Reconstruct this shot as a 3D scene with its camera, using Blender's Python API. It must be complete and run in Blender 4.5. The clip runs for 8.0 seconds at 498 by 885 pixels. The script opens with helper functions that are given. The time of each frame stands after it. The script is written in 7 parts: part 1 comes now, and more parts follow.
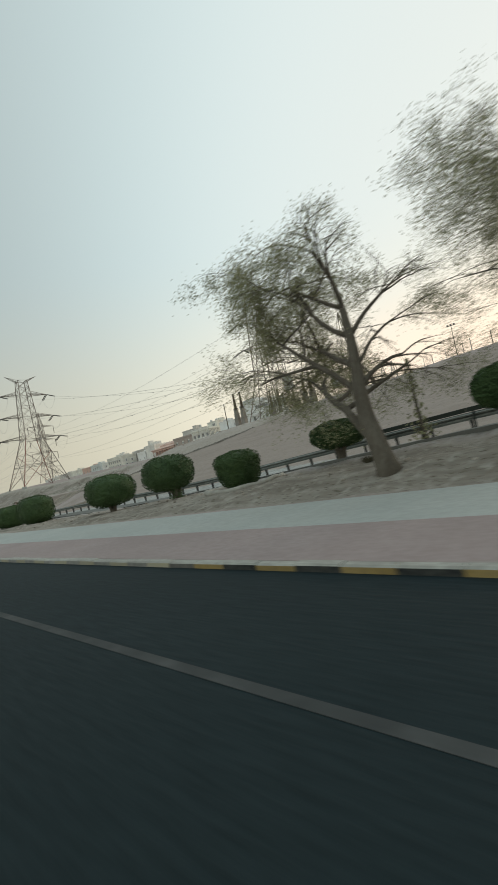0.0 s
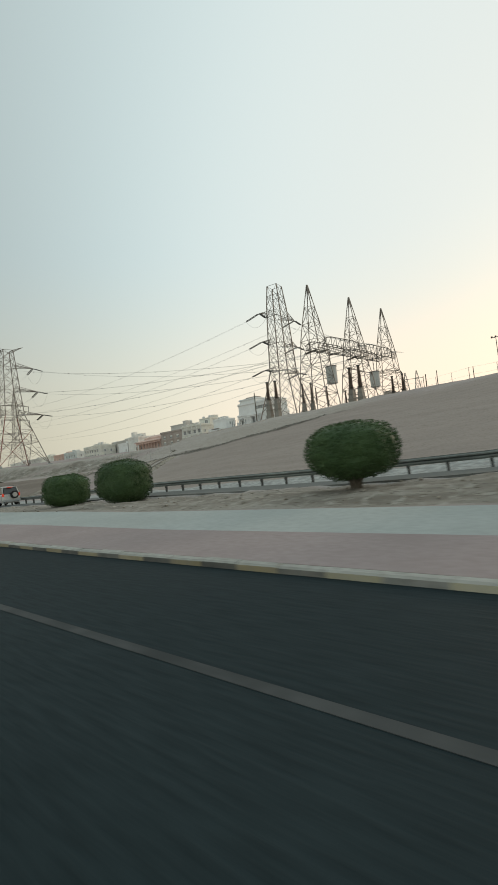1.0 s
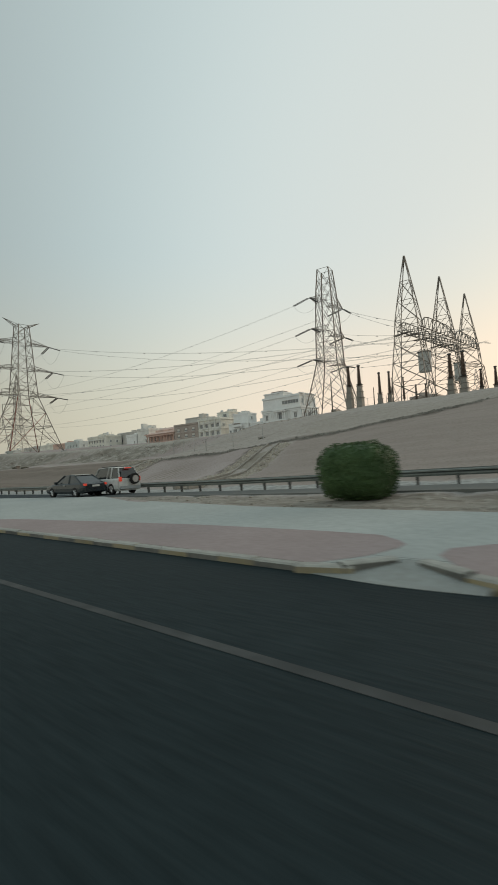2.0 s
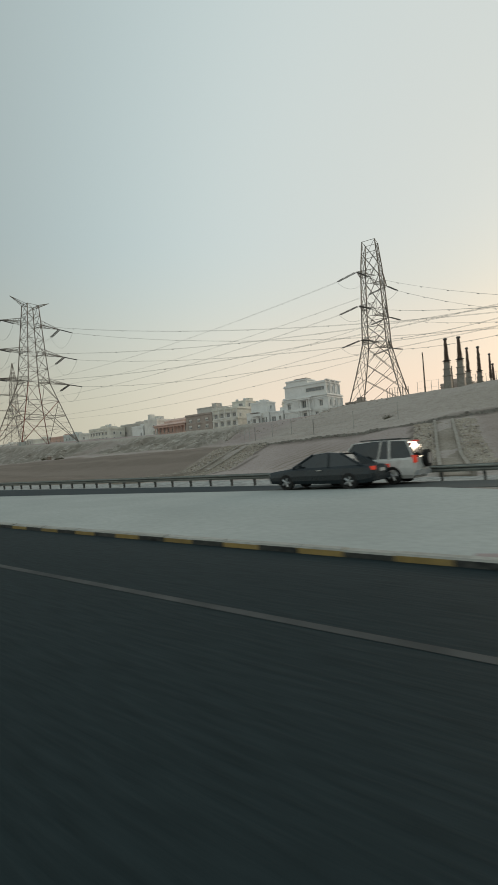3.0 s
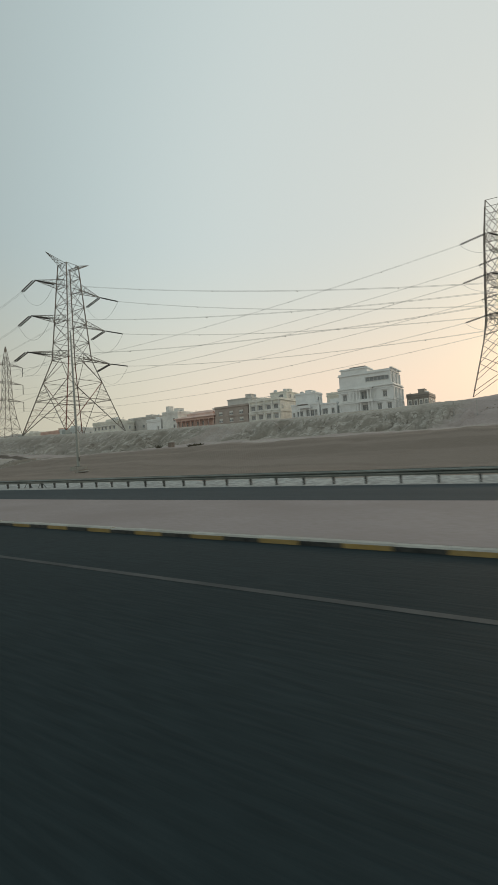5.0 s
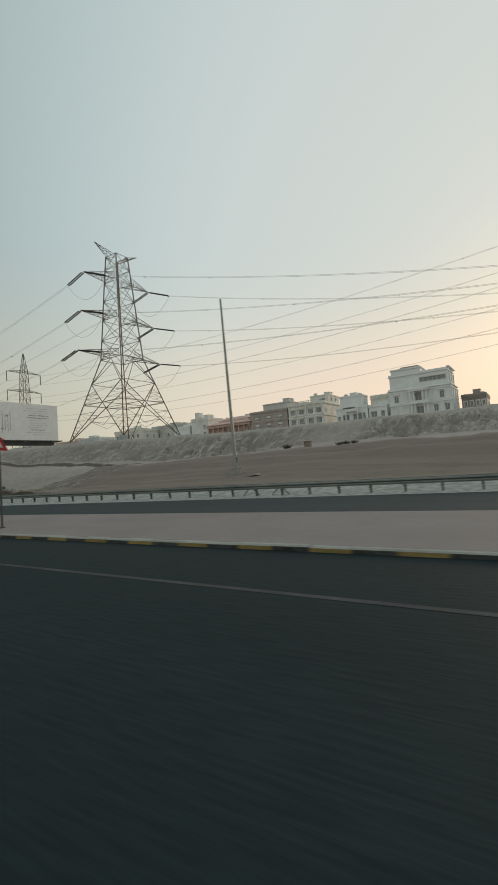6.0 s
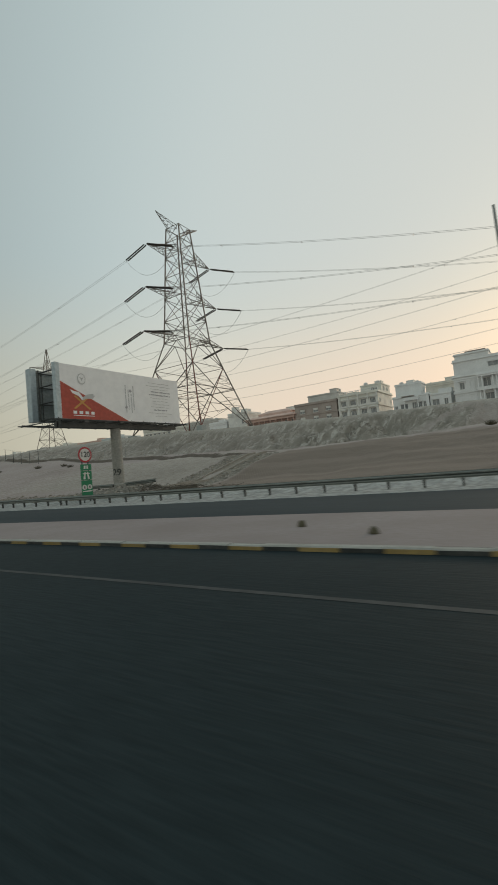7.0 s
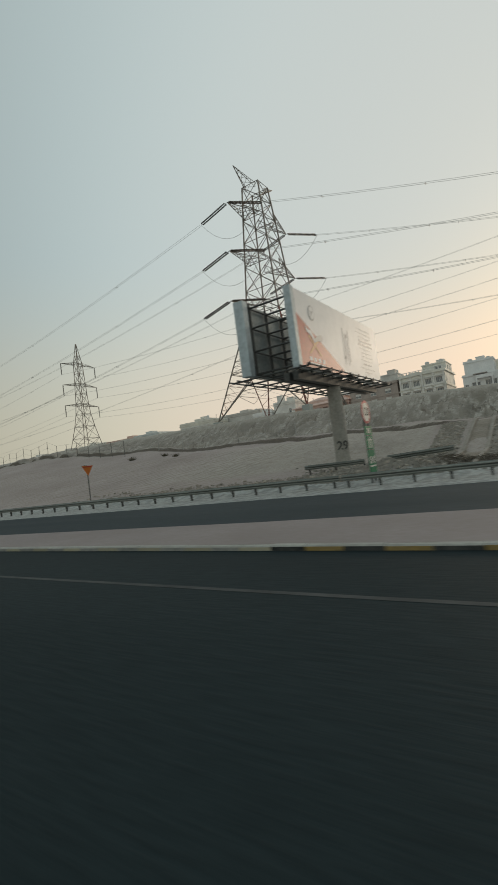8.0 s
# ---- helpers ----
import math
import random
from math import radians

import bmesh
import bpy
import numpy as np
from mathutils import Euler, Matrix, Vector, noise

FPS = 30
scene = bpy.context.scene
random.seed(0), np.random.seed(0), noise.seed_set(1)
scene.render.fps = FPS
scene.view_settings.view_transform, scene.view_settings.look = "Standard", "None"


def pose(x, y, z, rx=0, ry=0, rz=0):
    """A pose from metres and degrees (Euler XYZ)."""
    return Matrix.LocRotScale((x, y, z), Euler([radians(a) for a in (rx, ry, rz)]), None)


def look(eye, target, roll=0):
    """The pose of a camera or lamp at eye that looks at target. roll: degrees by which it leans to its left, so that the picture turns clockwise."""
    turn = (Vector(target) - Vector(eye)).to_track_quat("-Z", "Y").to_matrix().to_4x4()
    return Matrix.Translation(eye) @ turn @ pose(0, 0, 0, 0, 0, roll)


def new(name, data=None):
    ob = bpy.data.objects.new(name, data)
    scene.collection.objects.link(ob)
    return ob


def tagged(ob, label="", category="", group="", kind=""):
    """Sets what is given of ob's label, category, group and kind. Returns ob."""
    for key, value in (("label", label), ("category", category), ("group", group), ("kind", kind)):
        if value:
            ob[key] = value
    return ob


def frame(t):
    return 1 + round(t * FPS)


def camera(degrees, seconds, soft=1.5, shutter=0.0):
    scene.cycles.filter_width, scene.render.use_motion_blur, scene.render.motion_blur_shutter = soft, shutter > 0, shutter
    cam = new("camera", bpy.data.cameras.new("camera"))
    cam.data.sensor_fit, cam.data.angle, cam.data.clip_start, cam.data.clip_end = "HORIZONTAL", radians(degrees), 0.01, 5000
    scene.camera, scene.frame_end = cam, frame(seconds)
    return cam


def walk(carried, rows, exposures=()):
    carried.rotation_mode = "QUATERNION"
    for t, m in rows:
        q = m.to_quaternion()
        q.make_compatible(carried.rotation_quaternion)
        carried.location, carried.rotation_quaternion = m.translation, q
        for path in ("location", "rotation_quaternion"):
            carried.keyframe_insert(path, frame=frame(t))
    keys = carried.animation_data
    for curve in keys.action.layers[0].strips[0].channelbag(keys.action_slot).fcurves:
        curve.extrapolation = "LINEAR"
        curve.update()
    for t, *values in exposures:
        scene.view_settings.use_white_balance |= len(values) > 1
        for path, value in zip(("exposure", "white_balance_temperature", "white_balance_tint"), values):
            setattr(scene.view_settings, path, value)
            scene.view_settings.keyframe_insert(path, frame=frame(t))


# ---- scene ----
cam = camera(57.0, 8.0, soft=1.6, shutter=0.18)
PATH = [
    (0, (-2.265, 0.204, 2.076), (-3.667, 1.628, 2.166), -11.5),
    (0.3, (-7.695, 0.168, 2.052), (-9.106, 1.582, 2.151), -12.0),
    (0.5, (-11.373, 0.139, 2.041), (-12.779, 1.559, 2.137), -11.2),
    (0.6, (-13.228, 0.118, 2.037), (-14.625, 1.547, 2.125), -10.5),
    (1, (-20.794, 0.015, 2.006), (-22.093, 1.533, 2.104), -6.0),
    (1.2, (-24.802, -0.046, 2.001), (-26.091, 1.48, 2.087), -5.3),
    (1.5, (-31.021, -0.111, 2.011), (-32.292, 1.43, 2.109), -3.3),
    (2, (-41.475, -0.206, 2.044), (-42.738, 1.342, 2.141), -3.2),
    (2.2, (-45.514, -0.262, 2.049), (-46.771, 1.291, 2.148), -3.5),
    (3.5, (-70.969, -1.12, 1.988), (-72.151, 0.493, 2.028), -3.3),
    (4, (-81.183, -1.373, 1.946), (-82.324, 0.269, 1.98), -3.1),
    (4.5, (-91.478, -1.65, 1.996), (-92.588, 0.013, 2.03), -2.7),
    (5.8, (-119.278, -2.489, 2.136), (-120.352, -0.805, 2.243), -3.9),
    (6, (-123.643, -2.618, 2.144), (-124.718, -0.935, 2.25), -4.0),
    (6.2, (-128.033, -2.663, 2.154), (-129.106, -0.979, 2.256), -3.8),
    (6.5, (-134.687, -2.612, 2.197), (-135.763, -0.93, 2.303), -3.2),
    (7, (-145.91, -2.509, 2.154), (-146.987, -0.827, 2.259), -5.2),
    (7.4, (-154.771, -2.441, 2.172), (-155.853, -0.761, 2.275), -6.3),
    (7.5, (-157.027, -2.49, 2.196), (-158.11, -0.812, 2.297), -6.4),
    (8, (-168.128, -2.844, 2.335), (-169.226, -1.175, 2.428), -7.5),
]
walk(cam, [(t, look(eye, target, roll)) for t, eye, target, roll in PATH],
     [(0, 0.44), (1, 0.4), (2, 0.19), (3.5, 0.1), (6, 0.04), (8, -0.04)])

# ---- light ----
SUN_AZ, SUN_EL = 78.0, 9.0
world = bpy.data.worlds.new("sky")
scene.world = world
world.use_nodes = True
wn, wl = world.node_tree.nodes, world.node_tree.links
wn.clear()
sky = wn.new("ShaderNodeTexSky")
sky.sky_type = "NISHITA"
sky.sun_disc = False
sky.sun_elevation = radians(SUN_EL)
sky.sun_rotation = radians(90 - SUN_AZ)
sky.air_density, sky.dust_density, sky.ozone_density = 1.6, 6.0, 2.0
haze = wn.new("ShaderNodeMixRGB")
haze.inputs[0].default_value = 0.86
bg = wn.new("ShaderNodeBackground")
bg.inputs[1].default_value = 0.1
wo = wn.new("ShaderNodeOutputWorld")
wl.new(sky.outputs[0], haze.inputs[1])
wl.new(haze.outputs[0], bg.inputs[0])
wl.new(bg.outputs[0], wo.inputs[0])
# dusty evening air: blue-grey aloft, cream low down, peach round the low sun
tc = wn.new("ShaderNodeTexCoord")
sep = wn.new("ShaderNodeSeparateXYZ")
aloft = wn.new("ShaderNodeMapRange")
aloft.interpolation_type = "SMOOTHSTEP"
aloft.inputs[1].default_value, aloft.inputs[2].default_value = 0.05, 0.45
toward = wn.new("ShaderNodeVectorMath")
toward.operation = "DOT_PRODUCT"
az_, el_ = radians(SUN_AZ), radians(SUN_EL)
toward.inputs[1].default_value = (math.cos(az_) * math.cos(el_), math.sin(az_) * math.cos(el_), math.sin(el_))
near_sun = wn.new("ShaderNodeMapRange")
near_sun.interpolation_type = "SMOOTHSTEP"
near_sun.inputs[1].default_value, near_sun.inputs[2].default_value = 0.36, 0.93
air = wn.new("ShaderNodeMixRGB")
air.inputs[1].default_value, air.inputs[2].default_value = (7.75, 7.42, 5.9, 1), (5.8, 6.9, 6.9, 1)
dusk = wn.new("ShaderNodeMixRGB")
dusk.inputs[2].default_value = (9.75, 7.72, 6.3, 1)
wl.new(tc.outputs["Generated"], sep.inputs[0])
wl.new(sep.outputs["Z"], aloft.inputs[0])
wl.new(tc.outputs["Generated"], toward.inputs[0])
wl.new(toward.outputs["Value"], near_sun.inputs[0])
wl.new(aloft.outputs[0], air.inputs[0])
wl.new(air.outputs[0], dusk.inputs[1])
lowness = wn.new("ShaderNodeMapRange")
lowness.interpolation_type = "SMOOTHSTEP"
lowness.inputs[1].default_value, lowness.inputs[2].default_value = 0.02, 0.34
lowness.inputs[3].default_value, lowness.inputs[4].default_value = 1.0, 0.22
both = wn.new("ShaderNodeMath")
both.operation = "MULTIPLY"
wl.new(sep.outputs["Z"], lowness.inputs[0])
wl.new(near_sun.outputs[0], both.inputs[0])
wl.new(lowness.outputs[0], both.inputs[1])
wl.new(both.outputs[0], dusk.inputs[0])
away = wn.new("ShaderNodeMapRange")
away.interpolation_type = "SMOOTHSTEP"
away.inputs[1].default_value, away.inputs[2].default_value = 0.0, 0.72
away.inputs[3].default_value, away.inputs[4].default_value = 0.59, 1.0
fade = wn.new("ShaderNodeVectorMath")
fade.operation = "SCALE"
wl.new(toward.outputs["Value"], away.inputs[0])
wl.new(dusk.outputs[0], fade.inputs[0])
glow = wn.new("ShaderNodeMapRange")
glow.interpolation_type = "SMOOTHSTEP"
glow.inputs[1].default_value, glow.inputs[2].default_value = 0.05, -0.85
glow.inputs[3].default_value, glow.inputs[4].default_value = 0.0, 0.32
total = wn.new("ShaderNodeMath")
wl.new(toward.outputs["Value"], glow.inputs[0])
wl.new(away.outputs[0], total.inputs[0])
wl.new(glow.outputs[0], total.inputs[1])
wl.new(total.outputs[0], fade.inputs["Scale"])
wl.new(fade.outputs[0], haze.inputs[2])

sun_data = bpy.data.lights.new("sun", "SUN")
sun_data.energy, sun_data.angle, sun_data.color = 0.9, radians(14), (1.0, 0.82, 0.62)
sun = new("sun", sun_data)
sa, se = radians(SUN_AZ), radians(SUN_EL)
sun.matrix_world = look((0, 0, 0), (-math.cos(sa) * math.cos(se), -math.sin(sa) * math.cos(se), -math.sin(se)))
sun.location = (0, 0, 200)


# ---- materials ----
def mat(name, a, b, scale=3.0, rough=0.8, metal=0.0, bump=0.1, fine=None, bump_scale=None, c=None, stretch=(1, 1, 1), spec=0.3, vary=0.0, dist=0.02):
    """Two tones mixed by broad noise, a third by fine noise, and fine relief."""
    m = bpy.data.materials.new(name)
    m.use_nodes = True
    n, l = m.node_tree.nodes, m.node_tree.links
    p = n["Principled BSDF"]
    p.inputs["Roughness"].default_value = rough
    p.inputs["Metallic"].default_value = metal
    p.inputs["Specular IOR Level"].default_value = spec
    geo = n.new("ShaderNodeNewGeometry")
    mp = n.new("ShaderNodeMapping")
    mp.inputs["Scale"].default_value = stretch
    l.new(geo.outputs["Position"], mp.inputs["Vector"])
    t1 = n.new("ShaderNodeTexNoise")
    t1.inputs["Scale"].default_value = scale
    t1.inputs["Detail"].default_value = 5
    l.new(mp.outputs[0], t1.inputs["Vector"])
    r1 = n.new("ShaderNodeMapRange")
    r1.inputs[1].default_value, r1.inputs[2].default_value = 0.32, 0.68
    l.new(t1.outputs[0], r1.inputs[0])
    mix = n.new("ShaderNodeMixRGB")
    mix.inputs[1].default_value, mix.inputs[2].default_value = (*a, 1), (*b, 1)
    l.new(r1.outputs[0], mix.inputs[0])
    t2 = n.new("ShaderNodeTexNoise")
    t2.inputs["Scale"].default_value = fine or scale * 9
    t2.inputs["Detail"].default_value = 6
    l.new(mp.outputs[0], t2.inputs["Vector"])
    r2 = n.new("ShaderNodeMapRange")
    r2.inputs[1].default_value, r2.inputs[2].default_value = 0.35, 0.7
    r2.inputs[4].default_value = 0.6
    l.new(t2.outputs[0], r2.inputs[0])
    mix2 = n.new("ShaderNodeMixRGB")
    mix2.inputs[2].default_value = (*(c or [v * 0.65 for v in a]), 1)
    l.new(r2.outputs[0], mix2.inputs[0])
    l.new(mix.outputs[0], mix2.inputs[1])
    out = mix2
    if vary:
        oi = n.new("ShaderNodeObjectInfo")
        rr = n.new("ShaderNodeMapRange")
        rr.inputs[3].default_value, rr.inputs[4].default_value = 1 - vary, 1 + vary
        l.new(oi.outputs["Random"], rr.inputs[0])
        hs = n.new("ShaderNodeHueSaturation")
        l.new(rr.outputs[0], hs.inputs["Value"])
        l.new(mix2.outputs[0], hs.inputs["Color"])
        out = hs
    l.new(out.outputs[0], p.inputs["Base Color"])
    if bump:
        bp = n.new("ShaderNodeBump")
        bp.inputs["Strength"].default_value, bp.inputs["Distance"].default_value = bump, dist
        l.new(t2.outputs[0], bp.inputs["Height"])
        l.new(bp.outputs[0], p.inputs["Normal"])
    return m


ASPHALT = mat("asphalt", (0.0155, 0.0255, 0.0285), (0.026, 0.039, 0.043), 0.25, 0.75, fine=18, bump=0.3, c=(0.011, 0.018, 0.020), stretch=(0.12, 1, 1), spec=0.07)
RAMP = mat("ramp_asphalt", (0.033, 0.047, 0.055), (0.056, 0.070, 0.076), 0.3, 0.85, fine=14, bump=0.3, c=(0.03, 0.036, 0.038), stretch=(0.12, 1, 1), spec=0.12)
# dust lies thick on the slip road beside the planting strip
rn_, rl_ = RAMP.node_tree.nodes, RAMP.node_tree.links
rp_ = rn_["Principled BSDF"]
under_ = rp_.inputs["Base Color"].links[0].from_socket
rg_ = rn_.new("ShaderNodeNewGeometry")
rs_ = rn_.new("ShaderNodeSeparateXYZ")
rm_ = rn_.new("ShaderNodeMapRange")
rm_.inputs[1].default_value, rm_.inputs[2].default_value, rm_.inputs[4].default_value = -76.0, -52.0, 0.8
rx_ = rn_.new("ShaderNodeMixRGB")
rx_.inputs[2].default_value = (0.185, 0.185, 0.172, 1)
rl_.new(rg_.outputs["Position"], rs_.inputs[0])
rl_.new(rs_.outputs["X"], rm_.inputs[0])
rl_.new(rm_.outputs[0], rx_.inputs[0])
rl_.new(under_, rx_.inputs[1])
rl_.new(rx_.outputs[0], rp_.inputs["Base Color"])
PINK = mat("pink_paving", (0.295, 0.243, 0.238), (0.35, 0.292, 0.288), 0.5, 0.9, fine=9, bump=0.2, c=(0.255, 0.20, 0.195))
TAN = mat("dusty_paving", (0.236, 0.203, 0.200), (0.29, 0.254, 0.252), 0.35, 0.9, fine=8, bump=0.2, c=(0.22, 0.185, 0.17))
CONC = mat("concrete_paving", (0.355, 0.38, 0.367), (0.425, 0.452, 0.436), 0.3, 0.9, fine=7, bump=0.2, c=(0.30, 0.32, 0.31))
DIRT = mat("dirt", (0.264, 0.228, 0.188), (0.368, 0.328, 0.280), 0.45, 0.95, fine=5, bump=0.8, c=(0.176, 0.144, 0.112), dist=0.06)
KERB_Y = mat("yellow_kerb_paint", (0.30, 0.21, 0.065), (0.37, 0.27, 0.11), 1.5, 0.75, fine=12, bump=0.3, c=(0.17, 0.13, 0.07), vary=0.15)
KERB_B = mat("black_kerb_paint", (0.016, 0.021, 0.022), (0.032, 0.037, 0.037), 1.5, 0.75, fine=12, bump=0.3, c=(0.11, 0.11, 0.10), vary=0.2)
KERB_YW = mat("worn_yellow_kerb_paint", (0.31, 0.255, 0.14), (0.38, 0.33, 0.23), 1.5, 0.8, fine=9, bump=0.3, c=(0.26, 0.24, 0.20), vary=0.2)
KERB_BW = mat("worn_black_kerb_paint", (0.075, 0.078, 0.074), (0.16, 0.155, 0.142), 1.5, 0.8, fine=9, bump=0.3, c=(0.22, 0.21, 0.185), vary=0.25)
KERB_YF = mat("faded_yellow_kerb_paint", (0.36, 0.33, 0.225), (0.43, 0.395, 0.29), 1.2, 0.85, fine=9, bump=0.3, c=(0.33, 0.32, 0.28), vary=0.2)
KERB_BF = mat("bare_kerb_concrete", (0.27, 0.27, 0.25), (0.36, 0.355, 0.33), 1.2, 0.85, fine=9, bump=0.3, c=(0.15, 0.15, 0.14), vary=0.2)
KERB_TOP = mat("kerb_concrete", (0.33, 0.325, 0.295), (0.44, 0.435, 0.40), 1.0, 0.85, fine=10, bump=0.3)
RAILM = mat("grimy_galvanised_rail", (0.17, 0.19, 0.18), (0.26, 0.28, 0.265), 1.0, 0.42, 0.4, fine=7, bump=0.05, c=(0.13, 0.135, 0.125), stretch=(0.3, 1, 1))
STEEL = mat("galvanised_steel", (0.27, 0.29, 0.275), (0.37, 0.39, 0.37), 1.2, 0.45, 0.35, fine=9, bump=0.05, c=(0.25, 0.25, 0.23))
DULL = mat("dull_steel", (0.085, 0.09, 0.087), (0.13, 0.13, 0.125), 0.8, 0.6, 0.5, fine=6, bump=0.05)
FENCE = mat("weathered_zinc", (0.40, 0.39, 0.37), (0.50, 0.485, 0.46), 0.8, 0.6, 0.3, fine=6, bump=0.05)
LATTICE = mat("lattice_steel", (0.22, 0.195, 0.172), (0.29, 0.258, 0.228), 0.15, 0.6, 0.4, bump=0.0)
RUST = mat("red_oxide_steel", (0.27, 0.10, 0.075), (0.23, 0.14, 0.115), 0.3, 0.7, 0.3, bump=0.0)
WIRE = mat("conductor", (0.42, 0.42, 0.41), (0.50, 0.50, 0.49), 0.2, 0.5, 0.5, bump=0.0)
DISC = mat("dark_glazed_discs", (0.045, 0.04, 0.036), (0.075, 0.065, 0.058), 0.5, 0.3, 0.0, bump=0.0)
INSUL = mat("brown_porcelain", (0.13, 0.095, 0.075), (0.18, 0.13, 0.10), 0.5, 0.35, 0.0, bump=0.0)
PEDESTAL = mat("pedestal_steel", (0.26, 0.245, 0.22), (0.34, 0.32, 0.29), 0.5, 0.7, 0.2, bump=0.0)
GREYBOX = mat("grey_painted_metal", (0.52, 0.53, 0.515), (0.60, 0.61, 0.595), 0.5, 0.6, 0.0, bump=0.05)
BARK = mat("bark", (0.115, 0.103, 0.084), (0.19, 0.173, 0.145), 3, 0.95, fine=22, bump=1.0, c=(0.09, 0.07, 0.05), stretch=(1, 1, 0.25), dist=0.05)
LEAF = mat("shrub_leaf", (0.043, 0.083, 0.029), (0.077, 0.130, 0.047), 1.2, 0.6, fine=8, bump=0.0, c=(0.032, 0.068, 0.021), vary=0.12)
LEAF_DRY = mat("tree_leaf", (0.26, 0.265, 0.14), (0.36, 0.35, 0.20), 0.8, 0.7, fine=8, bump=0.0, c=(0.14, 0.15, 0.08))
GLASS_D = mat("window_glass", (0.20, 0.22, 0.23), (0.29, 0.31, 0.32), 0.3, 0.12, 0.0, bump=0.0, spec=0.6)
FRAME_W = mat("window_frame", (0.74, 0.73, 0.70), (0.80, 0.79, 0.76), 0.5, 0.6, bump=0.0)
ROCK = mat("rubble_stone", (0.32, 0.287, 0.245), (0.44, 0.402, 0.352), 0.8, 0.95, fine=6, bump=0.6, c=(0.20, 0.165, 0.13), vary=0.25)


def plain(name, a, rough=0.7, metal=0.0, var=0.14, scale=0.35, fine=None, bump=0.08):
    return mat(name, [v * (1 - var) for v in a], [min(1, v * (1 + var)) for v in a], scale, rough, metal, fine=fine, bump=bump, c=[v * 0.8 for v in a])


# ---- mesh helpers ----
class Geo:
    """Collects vertices and faces for one mesh."""

    def __init__(self):
        self.v, self.f = [], []

    def add(self, verts, faces):
        k = len(self.v)
        self.v += [tuple(p) for p in verts]
        self.f += [tuple(i + k for i in f) for f in faces]
        return self

    def box(self, x0, x1, y0, y1, z0, z1):
        p = [(x, y, z) for z in (z0, z1) for y in (y0, y1) for x in (x0, x1)]
        return self.add(p, [(0, 2, 3, 1), (4, 5, 7, 6), (0, 1, 5, 4), (1, 3, 7, 5), (3, 2, 6, 7), (2, 0, 4, 6)])

    def beam(self, a, b, w, w2=None, sides=4):
        a, b = Vector(a), Vector(b)
        d = (b - a)
        if d.length < 1e-6:
            return self
        d.normalize()
        u = d.orthogonal().normalized()
        s = d.cross(u)
        w2 = w if w2 is None else w2
        ring = [math.cos(2 * math.pi * (i + 0.5) / sides) * u + math.sin(2 * math.pi * (i + 0.5) / sides) * s for i in range(sides)]
        p = [a + q * w / 2 for q in ring] + [b + q * w2 / 2 for q in ring]
        fs = [(i, (i + 1) % sides, sides + (i + 1) % sides, sides + i) for i in range(sides)]
        return self.add(p, fs + [tuple(reversed(range(sides))), tuple(range(sides, 2 * sides))])

    def tube(self, pts, radii, sides=8):
        pts = [Vector(p) for p in pts]
        u = None
        k = len(self.v)
        for i, p in enumerate(pts):
            d = (pts[min(i + 1, len(pts) - 1)] - pts[max(i - 1, 0)]).normalized()
            u = d.orthogonal().normalized() if u is None else (u - d * u.dot(d)).normalized()
            s = d.cross(u)
            for j in range(sides):
                a = 2 * math.pi * j / sides
                self.v.append(tuple(p + (math.cos(a) * u + math.sin(a) * s) * radii[i]))
        for i in range(len(pts) - 1):
            for j in range(sides):
                a, b = k + i * sides + j, k + i * sides + (j + 1) % sides
                self.f.append((a, b, b + sides, a + sides))
        self.f.append(tuple(k + j for j in reversed(range(sides))))
        self.f.append(tuple(k + (len(pts) - 1) * sides + j for j in range(sides)))
        return self

    def lathe(self, base, prof, sides=14):
        k = len(self.v)
        for r, z in prof:
            for j in range(sides):
                a = 2 * math.pi * j / sides
                self.v.append((base[0] + r * math.cos(a), base[1] + r * math.sin(a), base[2] + z))
        for i in range(len(prof) - 1):
            for j in range(sides):
                a, b = k + i * sides + j, k + i * sides + (j + 1) % sides
                self.f.append((a, b, b + sides, a + sides))
        self.f.append(tuple(k + j for j in reversed(range(sides))))
        self.f.append(tuple(k + (len(prof) - 1) * sides + j for j in range(sides)))
        return self

    def prism(self, poly, origin, u, v, depth):
        """A flat outline in the plane of u and v, given thickness along their normal."""
        o, u, v = Vector(origin), Vector(u), Vector(v)
        n = u.cross(v).normalized() * depth
        a = [o + u * p + v * q for p, q in poly]
        k = len(a)
        fs = [tuple(range(k)), tuple(reversed(range(k, 2 * k)))]
        fs += [((i + 1) % k, i, k + i, k + (i + 1) % k) for i in range(k)]
        return self.add(a + [p - n for p in a], fs)

    def weld(self):
        """Join vertices that lie in one place."""
        seen, new_v, mp = {}, [], []
        for p in self.v:
            k = (round(p[0], 4), round(p[1], 4), round(p[2], 4))
            if k not in seen:
                seen[k] = len(new_v)
                new_v.append(p)
            mp.append(seen[k])
        self.v, self.f = new_v, [tuple(mp[i] for i in f) for f in self.f]
        return self

    def mesh(self, name, material, smooth=False):
        me = bpy.data.meshes.new(name)
        me.from_pydata(self.v, [], self.f)
        me.materials.append(material)
        if smooth:
            me.polygons.foreach_set("use_smooth", [True] * len(me.polygons))
        me.update()
        return me


def part(name, geo, material, parent=None, label="", smooth=False):
    ob = new(name, geo.mesh(name, material, smooth))
    if parent:
        ob.parent = parent
        ob.matrix_parent_inverse = parent.matrix_world.inverted()
    if label:
        tagged(ob, label)
    return ob


